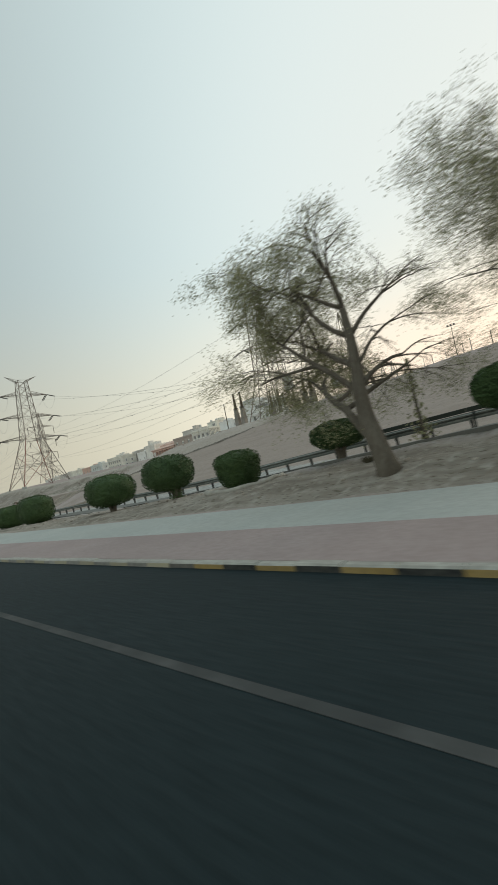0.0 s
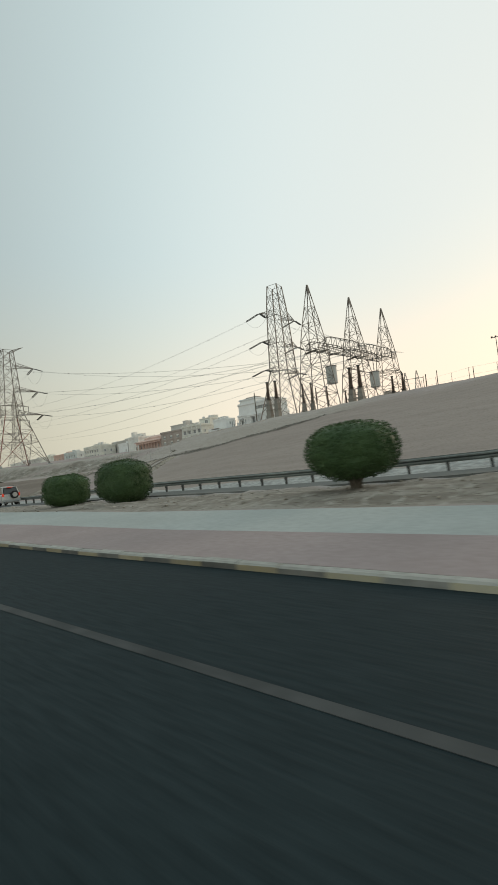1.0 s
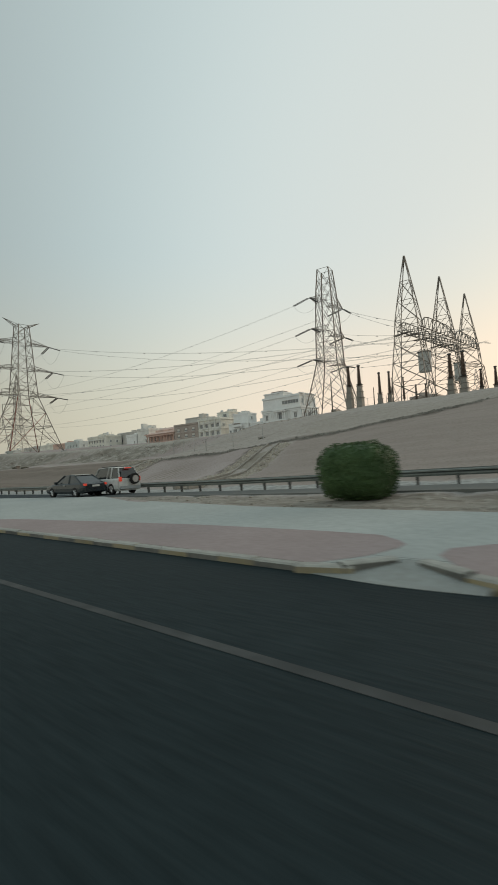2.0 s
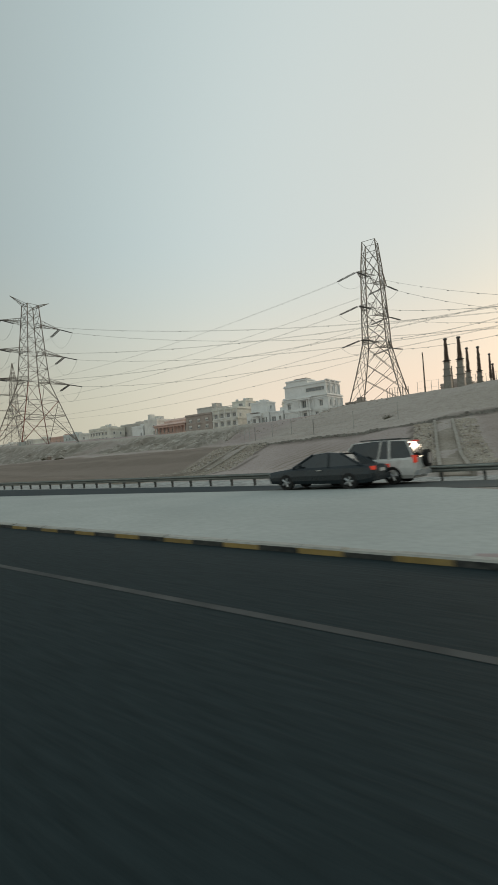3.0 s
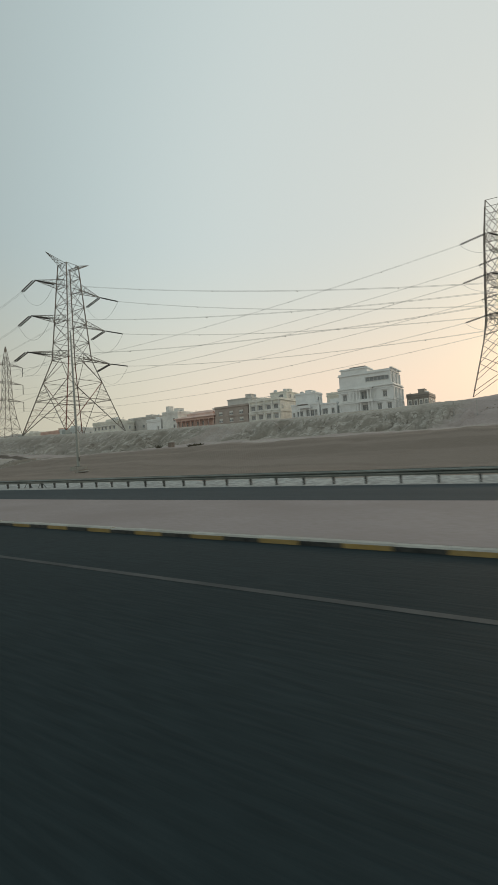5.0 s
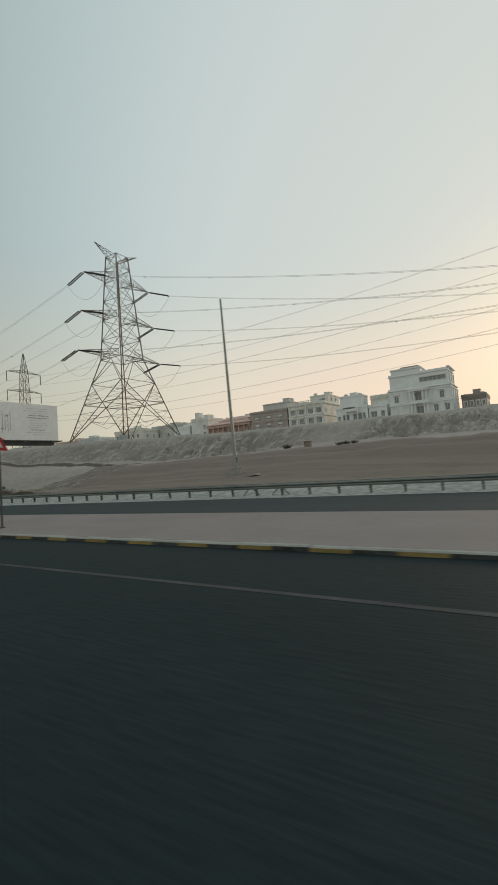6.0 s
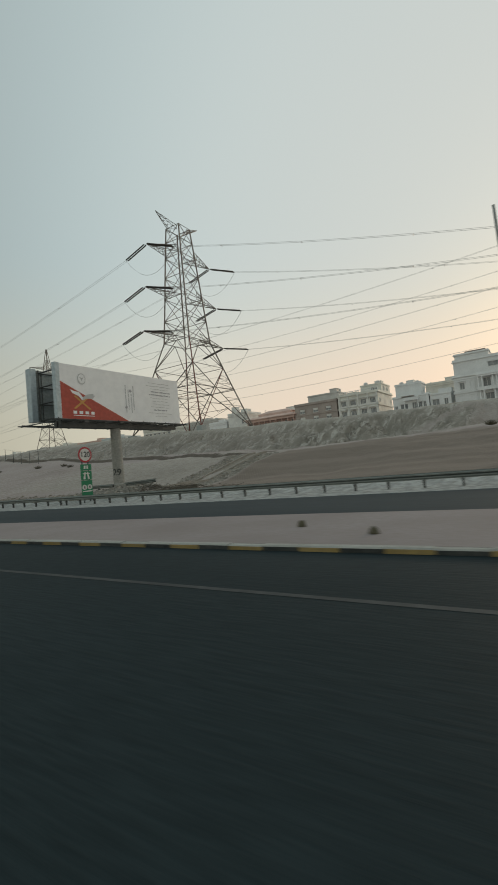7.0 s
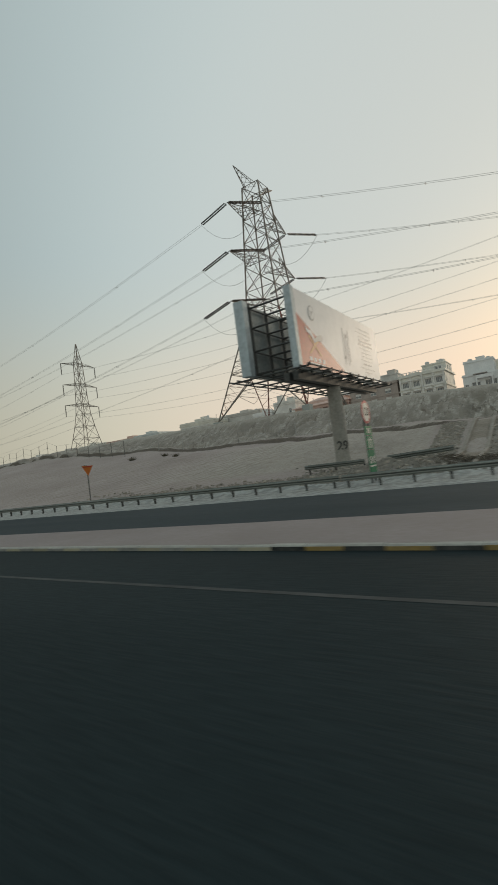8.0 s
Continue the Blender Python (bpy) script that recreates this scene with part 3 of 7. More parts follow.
def strip(name, xs, edges, zf, material, label, category, rows=6, skirt=0.25):
    """A slab of paving between two edges, with a skirt to the ground."""
    lo, hi = edges
    gx, tt = np.meshgrid(xs, np.linspace(0, 1, rows))
    a, b = lo(xs), hi(xs)
    gy = a + (b - a) * tt
    z = zf(gx.ravel(), gy.ravel()).reshape(gx.shape)
    v = np.stack([gx, gy, z], -1)
    low = v.copy()
    low[..., 2] -= skirt
    allv = np.concatenate([low[:1], v, low[-1:]], 0)
    ny, nx = allv.shape[:2]
    k = np.arange(nx * ny).reshape(ny, nx)
    quads = np.stack([k[:-1, :-1], k[:-1, 1:], k[1:, 1:], k[1:, :-1]], -1).reshape(-1, 4)
    m = bpy.data.meshes.new(name)
    m.from_pydata(allv.reshape(-1, 3).tolist(), [], quads.tolist())
    m.materials.append(material)
    return tagged(new(name, m), label, category, kind="structure")


def flat(h):
    return lambda x, y: np.full(np.shape(x), h)


road_x = lines((-900, -260, 20), (-260, 40, 2), (40, 400, 20))
strip("road", road_x, (lambda x: np.full(len(x), -14.0), lambda x: kerb_y(x) + 0.02), flat(ROAD_Z), ASPHALT, "dark worn asphalt carriageway beside the kerb", "road", 8)
LANE = mat("lane_paint", (0.042, 0.047, 0.048), (0.080, 0.085, 0.085), 1.5, 0.75, fine=5, bump=0.2, c=(0.035, 0.039, 0.040), spec=0.15)
strip("edge_line", road_x, (lambda x: kerb_y(x) - 2.62, lambda x: kerb_y(x) - 2.50), flat(ROAD_Z + 0.005), LANE, "worn white edge line on the asphalt", "road marking", 2, 0.004)
ramp_x = lines((-330, -260, 5), (-260, 40, 1.5), (40, 200, 10))
strip("slip_road", ramp_x, (ramp_edge, ramp_far), lambda x, y: ramp_z(x), RAMP, "grey asphalt slip road along the guardrail", "road", 4)

KB = 0.16


def pave(name, x0, x1, lo, hi, material, label, lift=0.0):
    return strip(name, lines((x0, x1, 0.5), (x1, x1 + 0.01, 1)), (lo, hi), lambda x, y: pave_z(x, y) + lift, material, label, "pavement", 5)


back = lambda x: kerb_y(x) + KB - 0.02  # noqa: E731
band = lambda x: np.interp(x, [-62.5, -60, -57, -53, -49.5, -46.2, -44.8, -44.3], [5.7, 6.6, 7.1, 7.5, 7.8, 7.85, 7.75, 7.1])  # noqa: E731
cut = lambda x: back(x) + np.interp(x, [-97.9, -97.5, -96.7, -96.3, -44.75, -44.3, -43.3, -42.8], [0, 0.74, 0.74, 0, 0, 0.74, 0.74, 0])  # noqa: E731
pave("concrete_footway", -98.4, 40, cut, pave_edge, CONC, "pale concrete footway slab, dusty and worn")
pave("pink_footway", -62.5, -44.3, lambda x: np.maximum(back(x), np.interp(x, [-45.0, -44.6, -44.3], [5.0, 5.75, 6.8])), lambda x: np.maximum(band(x), back(x) + 0.02), PINK, "faded pink interlocking paving beside the kerb", 0.006)
pave("pink_footway", -43.6, 40, lambda x: np.maximum(back(x), np.interp(x, [-43.6, -43.2, -42.6, -42.1], [6.5, 5.85, 5.5, 5.0])), lambda x: np.interp(x, [-43.6, -43.3, -42.4, -38, -30, 40], [7.0, 7.5, 7.65, 7.6, 7.2, 7.45]), PINK, "faded pink interlocking paving beside the kerb", 0.006)
pave("dusty_footway", -330, -97.45, lambda x: np.maximum(back(x), np.interp(x, [-98.1, -97.8, -97.45], [5.0, 5.45, 6.4])), ramp_edge, TAN, "dusty brown-pink interlocking paving between the roads", 0.006)


CROSS = mat("worn_crossing_concrete", (0.25, 0.268, 0.258), (0.34, 0.36, 0.348), 0.8, 0.9, fine=7, bump=0.25, c=(0.21, 0.21, 0.195))


def dropped_crossing(x0, x1):
    """A concrete lip that falls from the footway to the road between two rounded kerb ends."""
    deep = 0.95

    def fall(x, y):
        f = np.clip((y - kerb_y(x)) / deep, 0, 1)
        return (ROAD_Z + 0.008) * (1 - f) + (pave_z(x, y) + 0.004) * f

    strip("dropped_kerb", lines((x0, x1 - 0.01, 0.2), (x1 - 0.01, x1, 1)), (lambda x: kerb_y(x) - 0.02 - 0.10 * np.sin(np.pi * np.clip((x - x0) / (x1 - x0), 0, 1)), lambda x: kerb_y(x) + deep), fall, CROSS, "worn concrete crossing lip dropped to the road", "pavement", 8, 0.06)


dropped_crossing(-44.95, -42.7)
dropped_crossing(-98.15, -96.35)


# ---- lattice towers ----
def lattice_leg_set(tower, levels, c, yaw, leg_w, brace_w, legmat, bracemat, sub=True, lap=1, bars=None):
    """Four tapering legs and braced faces. levels: (height, half width), from the feet up. lap: levels that a diagonal climbs; bars: levels with a crossbar."""
    R = Matrix.Rotation(radians(yaw), 3, "Z")

    def corner(i, z, h):
        s = ((-1, -1), (1, -1), (1, 1), (-1, 1))[i % 4]
        return Vector((c[0], c[1], 0)) + R @ Vector((s[0] * h, s[1] * h, 0)) + Vector((0, 0, z))

    for i in range(4):
        g = Geo().tube([corner(i, z, h) for z, h in levels], [leg_w / 2] * len(levels), 4)
        part("leg", g, legmat, tower)
    for i in range(4):
        if bars is not None:
            for k in bars:
                part("crossbar", Geo().beam(corner(i, *levels[k]), corner(i + 1, *levels[k]), brace_w), bracemat, tower)
        for (z0, h0), (z1, h1) in zip(levels, levels[lap:]):
            a, b, d, e = corner(i, z0, h0), corner(i + 1, z0, h0), corner(i, z1, h1), corner(i + 1, z1, h1)
            part("diagonal", Geo().beam(a, e, brace_w), bracemat, tower)
            part("diagonal", Geo().beam(b, d, brace_w), bracemat, tower)
            if bars is None:
                part("crossbar", Geo().beam(d, e, brace_w), bracemat, tower)
            if sub and (z1 - z0) > 4.5:
                m1, m2 = (a + d) / 2, (b + e) / 2
                q = (a + b + d + e) / 4
                part("lacing", Geo().tube([(a + q) / 2, m1, (d + q) / 2], [brace_w * 0.35] * 3, 4), bracemat, tower)
                part("lacing", Geo().tube([(b + q) / 2, m2, (e + q) / 2], [brace_w * 0.35] * 3, 4), bracemat, tower)
    return corner


def cross_arm(tower, c, z, body, tip, w, drop=1.6):
    """One lattice arm from the body out to its tip."""
    g = Geo()
    t = Vector(tip)
    d = Vector((t.x - c[0], t.y - c[1], 0)).normalized()
    s = Vector((-d.y, d.x, 0))
    low = [Vector((c[0], c[1], z)) + d * body + s * body * k for k in (-0.8, 0.8)]
    high = [p + Vector((0, 0, drop)) for p in low]
    n = 5
    for a, b in zip(low, high):
        g.beam(a, t, w)
        g.beam(b, t, w)
        for i in range(n):
            p0, p1 = a.lerp(t, i / n), a.lerp(t, (i + 1) / n)
            q0 = b.lerp(t, i / n)
            g.beam(p0, q0, w * 0.6)
            g.beam(q0, p1, w * 0.6)
    for i in range(n):
        g.beam(low[0].lerp(t, i / n), low[1].lerp(t, (i + 1) / n), w * 0.6)
        g.beam(low[1].lerp(t, i / n), low[0].lerp(t, (i + 1) / n), w * 0.6)
    return part("crossarm", g, LATTICE, tower)


def string_of_discs(owner, a, b, r=0.2, discs=10):
    g = Geo()
    a, b = Vector(a), Vector(b)
    g.beam(a, b, 0.06)
    for i in range(discs):
        p, q = a.lerp(b, (i + 0.2) / discs), a.lerp(b, (i + 0.75) / discs)
        g.beam(p, q, r * 2, r * 1.2, 8)
    return part("insulator_string", g, DISC, owner)


def span(name, a, b, sag, label, twin=0.5, r=0.024, n=26):
    a, b = Vector(a), Vector(b)
    d = (b - a).normalized()
    s = Vector((-d.y, d.x, 0)).normalized() * twin / 2
    g = Geo()
    for k in ((-1, 1) if twin else (0,)):
        pts = [a.lerp(b, i / n) + s * k - Vector((0, 0, 4 * sag * (i / n) * (1 - i / n))) for i in range(n + 1)]
        g.tube(pts, [r] * len(pts), 4)
    if twin:
        for f in (0.08, 0.2, 0.34, 0.48, 0.62, 0.76, 0.9):
            p = a.lerp(b, f) - Vector((0, 0, 4 * sag * f * (1 - f)))
            g.beam(p - s * 1.2 - Vector((0, 0, 0.1)), p + s * 1.2 - Vector((0, 0, 0.1)), 0.14)
    ob = part(name, g, WIRE)
    return tagged(ob, label, "power line", "power lines")


def stringed_end(owner, tip, toward, length=4.2, discs=14):
    """Twin strings of discs from an arm's tip towards the span, with a yoke at the far end."""
    t = Vector(tip)
    d = (Vector(toward) - t).normalized()
    d.z -= 0.18
    d.normalize()
    side = Vector((-d.y, d.x, 0)).normalized() * 0.28
    a, e = t + d * 0.5, t + d * (length - 0.3)
    for k in (-1, 1):
        string_of_discs(owner, a + side * k, e + side * k, 0.17, discs)
    g = Geo().beam(t, a, 0.07).beam(a - side * 1.3, a + side * 1.3, 0.1).beam(e - side * 1.3, e + side * 1.3, 0.12).beam(e, t + d * length, 0.07)
    part("yoke", g, DULL, owner)
    return t + d * length


def jumper(owner, a, b, dip=3.2):
    a, b = Vector(a), Vector(b)
    pts = [a.lerp(b, i / 10) - Vector((0, 0, 4 * dip * (i / 10) * (1 - i / 10))) for i in range(11)]
    return part("jumper", Geo().tube(pts, [0.035] * 11, 4), WIRE, owner)


# near tower on the bank
P1 = (-212.0, 78.4)
near_tower = thing("transmission_tower", "tall lattice steel transmission tower with red oxide braces on the bank", "pylon", (*P1, 11.6), "transmission towers")
lev = [(31.6, 3.7), (36.6, 3.35), (41.8, 3.0), (46.7, 2.7), (51.4, 2.4), (55, 2.15), (58.5, 1.9)]
lattice_leg_set(near_tower, lev, P1, 0, 0.32, 0.15, LATTICE, LATTICE, False)


def splayed_base(tower, c, foot, waist, leg_w, w):
    """Four splayed legs; on each face an inverted V from the waist to the feet, with lacing between."""
    (zf, hf), (zw, hw) = foot, waist
    sg = ((-1, -1), (1, -1), (1, 1), (-1, 1))
    F = [Vector((c[0] + a * hf, c[1] + b * hf, zf)) for a, b in sg]
    W = [Vector((c[0] + a * hw, c[1] + b * hw, zw)) for a, b in sg]
    for k in range(4):
        part("leg", Geo().beam(F[k], W[k], leg_w), RUST if k in (1, 3) else LATTICE, tower)
        n = (k + 1) % 4
        ta, tb = F[k].lerp(W[k], 0.70), F[n].lerp(W[n], 0.70)
        part("diagonal_brace", Geo().beam(F[k], tb, w * 1.2), RUST if k in (1, 3) else LATTICE, tower)
        part("diagonal_brace", Geo().beam(F[n], ta, w * 1.2), LATTICE, tower)
        wide, slim = (F[n] - F[k]).length, (tb - ta).length
        sc = wide / (wide + slim)
        cross = F[k].lerp(tb, sc)
        for foot_, top_, far_foot, far_top in ((F[k], ta, F[n], tb), (F[n], tb, F[k], ta)):
            chain = [foot_.lerp(far_top, 0.08)]
            for s_ in (0.16, 0.26, 0.37, 0.49):
                chain += [foot_.lerp(top_, s_), foot_.lerp(far_top, s_)]
            part("lacing", Geo().tube(chain, [w * 0.3] * len(chain), 4), RUST if k in (0, 3) else LATTICE, tower)
            chain = [cross]
            for s_ in (0.72, 0.80, 0.87):
                chain += [foot_.lerp(top_, s_ - 0.06), far_foot.lerp(top_, s_)]
            part("lacing", Geo().tube(chain, [w * 0.3] * len(chain), 4), LATTICE, tower)
        low = cross - Vector((0, 0, (zw - zf) * 0.27))
        ends = ((F[k].lerp(ta, sc), F[n].lerp(tb, sc), 0.8), (F[k].lerp(tb, 0.37), F[n].lerp(ta, 0.37), 0.6), (W[k], W[n], 1.0), (ta, tb, 0.7))
        for p, q, f_ in ends:
            part("crossbar", Geo().beam(p, q, w * f_), LATTICE, tower)
        part("hanger", Geo().tube([F[k].lerp(tb, 0.37), low, F[n].lerp(ta, 0.37)], [w * 0.25] * 3, 4), LATTICE, tower)
        part("hanger", Geo().tube([ta, (W[k] + W[n]) / 2, tb], [w * 0.5] * 3, 4), LATTICE, tower)
    for p, q in ((0, 2), (1, 3)):
        a, b = [(F[k].lerp(W[k], 0.45) + F[(k + 1) % 4].lerp(W[(k + 1) % 4], 0.45)) / 2 for k in (p, q)]
        part("plan_brace", Geo().beam(a, b, w * 0.7), LATTICE, tower)
    for k in range(4):
        part("footing", Geo().box(F[k].x - 0.7, F[k].x + 0.7, F[k].y - 0.7, F[k].y + 0.7, zf - 1.6, zf + 0.15), CONC, tower)


splayed_base(near_tower, P1, (11.0, 9.7), (31.6, 3.7), 0.34, 0.19)
ad = Vector((0.10, 0.995, 0))
near_tips = {}
for z, ln in ((32.2, 12.5), (42.0, 11.1), (51.8, 9.8)):
    for k in (1, -1):
        tip = Vector((*P1, z)) + ad * ln * k
        cross_arm(near_tower, P1, z, 2.4, tip, 0.17)
        near_tips[z, k] = tip
for k in (1, -1):
    cross_arm(near_tower, P1, 57.6, 1.5, Vector((*P1, 60.5)) + ad * 6.5 * k, 0.13, 0.9)

# tower at the substation
P2 = (-109.8, 125.6)
sub_tower = thing("transmission_tower", "grey lattice steel terminal tower standing behind the slope", "pylon", (*P2, 15.6), "transmission towers")
lev = [(14.6, 7.2), (18.7, 6.2), (22.9, 5.2), (27.3, 4.2), (31.8, 3.3), (35.0, 3.2), (38.2, 3.1), (41.4, 3.0), (46.0, 2.8), (50.8, 2.6), (54.5, 2.4), (58.0, 2.1), (61.5, 1.8)]
lattice_leg_set(sub_tower, lev, P2, 8, 0.36, 0.14, LATTICE, LATTICE, False, 2, (4, 6, 7, 9, 11, 12))
bd = Vector((0.12, 0.993, 0))
sub_tips = {}
for z in (32.0, 41.4, 50.8):
    for k in (1, -1):
        tip = Vector((*P2, z)) + bd * 8.6 * k
        cross_arm(sub_tower, P2, z, 2.6, tip, 0.16, 1.8)
        sub_tips[z, k] = tip

# slim tower far along the line
P3 = (-356.5, 140.5)
far_tower = thing("transmission_tower", "slim grey lattice suspension tower, hazy, far along the line", "pylon", (*P3, 19.0), "transmission towers")
lev = [(19, 5.6), (25, 4.4), (31, 3.3), (37, 2.5), (42, 2.1), (47, 1.9), (52, 1.75), (57, 1.6), (62, 1.45), (66, 0.9), (72, 0.12)]
lattice_leg_set(far_tower, lev, P3, 0, 0.3, 0.17, LATTICE, LATTICE, False)
far_tips = {}
for z in (41.0, 51.0, 61.3):
    for k in (1, -1):
        tip = Vector((P3[0], P3[1] + 9.6 * k, z))
        cross_arm(far_tower, P3, z, 1.2, tip, 0.15, 1.3)
        low = tip - Vector((0, 0, 5.4))
        string_of_discs(far_tower, tip, low, 0.3, 16)
        far_tips[z, k] = low

# ---- substation gantry ----
GX = -67.5
gantry = thing("substation_gantry", "lattice steel gantry with three spired columns and twin beams", "gantry", (GX, 94, 14.0))
cols = [(-69.0, 79.5), (-67.4, 94.0), (-66.4, 108.6)]
for cx, cy in cols:
    z0 = ground_at(cx, cy) - 0.3
    lattice_leg_set(gantry, [(z0, 3.2), (z0 + 3.6, 2.8), (z0 + 7, 2.5), (21.5, 2.15), (25.5, 1.85), (29, 1.35), (32.5, 0.8), (37.2, 0.08)], (cx, cy), 5, 0.18, 0.10, LATTICE, LATTICE, False)
for (ax, ay), (bx, by) in zip(cols, cols[1:]):
    g = Geo()
    n = 9
    for i in range(n):
        f0, f1 = i / n, (i + 1) / n
        arch = lambda f: 24.9 + 1.4 * min(1.0, f / 0.14, (1 - f) / 0.14)  # noqa: E731
        for s in (-2.0, 2.0):
            a0, a1 = Vector((ax + (bx - ax) * f0 + s, ay + (by - ay) * f0, 24.2)), Vector((ax + (bx - ax) * f1 + s, ay + (by - ay) * f1, 24.2))
            b0, b1 = Vector((a0.x, a0.y, arch(f0))), Vector((a1.x, a1.y, arch(f1)))
            g.beam(a0, a1, 0.2).beam(b0, b1, 0.2).beam(a0, b1, 0.13).beam(b1, a1, 0.13)
        g.beam((ax + (bx - ax) * f0 - 2.0, ay + (by - ay) * f0, 24.2), (ax + (bx - ax) * f1 + 2.0, ay + (by - ay) * f1, 24.2), 0.12)
    part("lattice_beam", g, LATTICE, gantry)
gantry_ends = []
for y, z in ((82, 24.4), (86, 24.8), (90, 24.4), (97, 24.4), (101, 24.8), (105, 24.4)):
    x = -69.6 + (y - 79.5) * 0.115
    gantry_ends.append((x, y, z))


def line_trap(x, y, z):
    t = thing("line_trap", "grey boxy line trap hanging from the gantry beam", "line trap", (x, y, z), "line traps")
    g = Geo().lathe((x, y, z - 1.75), [(1.05, 0), (1.12, 0.1), (1.12, 3.4), (1.05, 3.5)], 16)
    part("housing", g, GREYBOX, t)
    part("end_ring", Geo().lathe((x, y, z + 1.75), [(1.2, 0), (1.2, 0.14)], 16), DULL, t)
    string_of_discs(t, (x, y, z + 1.9), (x, y, 24.3), 0.14, 12)
    return t


line_trap(-68.1, 83.8, 18.7)
line_trap(-66.6, 101.0, 18.8)


def post_insulator(x, y, top, r, share, steel=True):
    """Ribbed porcelain column with cap and grading ring on a stepped pedestal or a plain steel post."""
    z = ground_at(x, y) - 0.1
    t = thing("post_insulator", "dark brown ribbed porcelain insulator on a pale stepped pedestal" if steel else "dark brown ribbed porcelain insulator on a thin steel post", "insulator", (x, y, z), "substation insulators")
    h = top - z
    ph = h - (top - 12.6) * share
    if steel:
        low = max(0.0, 12.0 - z)
        prof = []
        for f0, f1, k in ((0.0, 0.36, 1.75), (0.36, 0.7, 1.5), (0.7, 1.0, 1.25)):
            w, a, b = r * k * 1.41, low + (ph - low) * f0, low + (ph - low) * f1
            prof += [(w * 0.85, a if f0 else 0.0), (w * 0.82, b - 0.13), (w, b - 0.12), (w, b - 0.01)]
        g = Geo().lathe((x, y, z), prof, 4)
        g.v = [(x + (a - x) * 0.7071 - (b - y) * 0.7071, y + (a - x) * 0.7071 + (b - y) * 0.7071, c) for a, b, c in g.v]
        part("pedestal", g, PEDESTAL, t, "pale stepped steel pedestal")
        ring = [Vector((x + r * 1.6 * math.cos(a), y + r * 1.6 * math.sin(a), z + ph + 0.25)) for a in np.linspace(0, 2 * math.pi, 17)]
        part("grading_ring", Geo().tube(ring, [0.05] * 17, 5), DULL, t)
    else:
        part("pedestal", Geo().beam((x, y, z), (x, y, z + ph), r * 1.1, sides=6), PEDESTAL, t, "thin steel post")
    prof, n = [], 20
    col = h - ph - 0.35
    for i in range(n):
        zz = col * i / n
        k = 1.1 - 0.5 * i / n
        prof += [(r * 0.78 * k, zz), (r * 1.15 * k, zz + col / n * 0.35), (r * 0.8 * k, zz + col / n * 0.75)]
    part("porcelain_column", Geo().lathe((x, y, z + ph), prof + [(r * 0.45, col)], 10), INSUL, t)
    part("cap", Geo().lathe((x, y, z + h - 0.36), [(r * 0.4, 0), (r * 0.85, 0.06), (r * 0.85, 0.28), (r * 0.3, 0.36)], 10), DULL, t)
    return t


for x, y, top, r, share, steel in ((-79.8, 76.8, 19.15, 0.37, 0.60, True), (-77.9, 77.1, 19.1, 0.37, 0.60, True), (-79.3, 89.4, 19.5, 0.33, 0.66, True), (-77.7, 90.6, 19.6, 0.33, 0.68, True),
                                   (-78.0, 93.0, 18.6, 0.20, 0.60, False), (-76.8, 96.0, 18.9, 0.27, 0.75, False), (-78.2, 107.7, 18.7, 0.30, 0.60, False), (-76.7, 110.1, 18.9, 0.30, 0.60, False),
                                   (-63.8, 83.3, 19.4, 0.42, 0.66, True), (-61.6, 82.9, 19.4, 0.43, 0.68, True), (-63.0, 102.1, 19.0, 0.36, 0.62, True), (-60.1, 100.9, 18.9, 0.36, 0.62, True)):
    post_insulator(x, y, top, r, share, steel)

# ---- conductors ----
for i, (z, k) in enumerate(((32.2, -1), (42.0, -1), (51.8, -1), (32.2, 1), (42.0, 1), (51.8, 1))):
    tip = near_tips[z, k]
    gx_, gy_, gz_ = gantry_ends[i]
    e = stringed_end(near_tower, tip, (gx_, gy_, gz_), 7.4, 24)
    f = stringed_end(gantry, (gx_, gy_, gz_), tip, 3.6)
    span("power_line", e, f, 3.0, "twin grey conductors strung from tower to gantry")
    away = Vector((-590.0, 120.0 + 9.0 * k, z + 6))
    e2 = stringed_end(near_tower, tip, away, 7.4, 24)
    jumper(near_tower, e, e2, 4.6)
    span("power_line", e2, away, 9.0, "twin grey conductors running on from the tower")
for (z, k), zf in zip(((32.0, -1), (41.4, -1), (50.8, -1), (32.0, 1), (41.4, 1), (50.8, 1)), (41.0, 51.0, 61.3, 41.0, 51.0, 61.3)):
    tip = sub_tips[z, k]
    low = far_tips[zf, k]
    e = stringed_end(sub_tower, tip, low, 6.2)
    span("power_line", e, low, 5.0, "twin grey conductors from the far tower to the terminal tower")
    on = Vector((-760.0, 190.0 + 10 * k, zf + 2))
    span("power_line", low, on, 8.0, "twin grey conductors running into the haze")
    dn = Vector((GX + 6, 96 + 7 * k + (z - 32) * 0.2, 24.6))
    e2 = stringed_end(sub_tower, tip, dn, 5.4)
    jumper(sub_tower, e, e2, 2.6)
    span("power_line", e2, dn, 1.2, "twin grey conductors dropping to the gantry", n=14)

# ---- houses ----
CREAM = plain("cream_render", (0.76, 0.745, 0.675))
BROWNR = plain("brown_brick_cladding", (0.42, 0.362, 0.325))
SALMON = plain("salmon_render", (0.66, 0.475, 0.41))
OFFWHITE = plain("off_white_render", (0.78, 0.77, 0.73))
WHITE = plain("white_render", (0.83, 0.84, 0.83), var=0.06)
PINKISH = plain("dusty_pink_render", (0.66, 0.47, 0.40))
GREYR = plain("grey_render", (0.60, 0.58, 0.545))
BLUEGREY = plain("grey_green_render", (0.62, 0.66, 0.65))
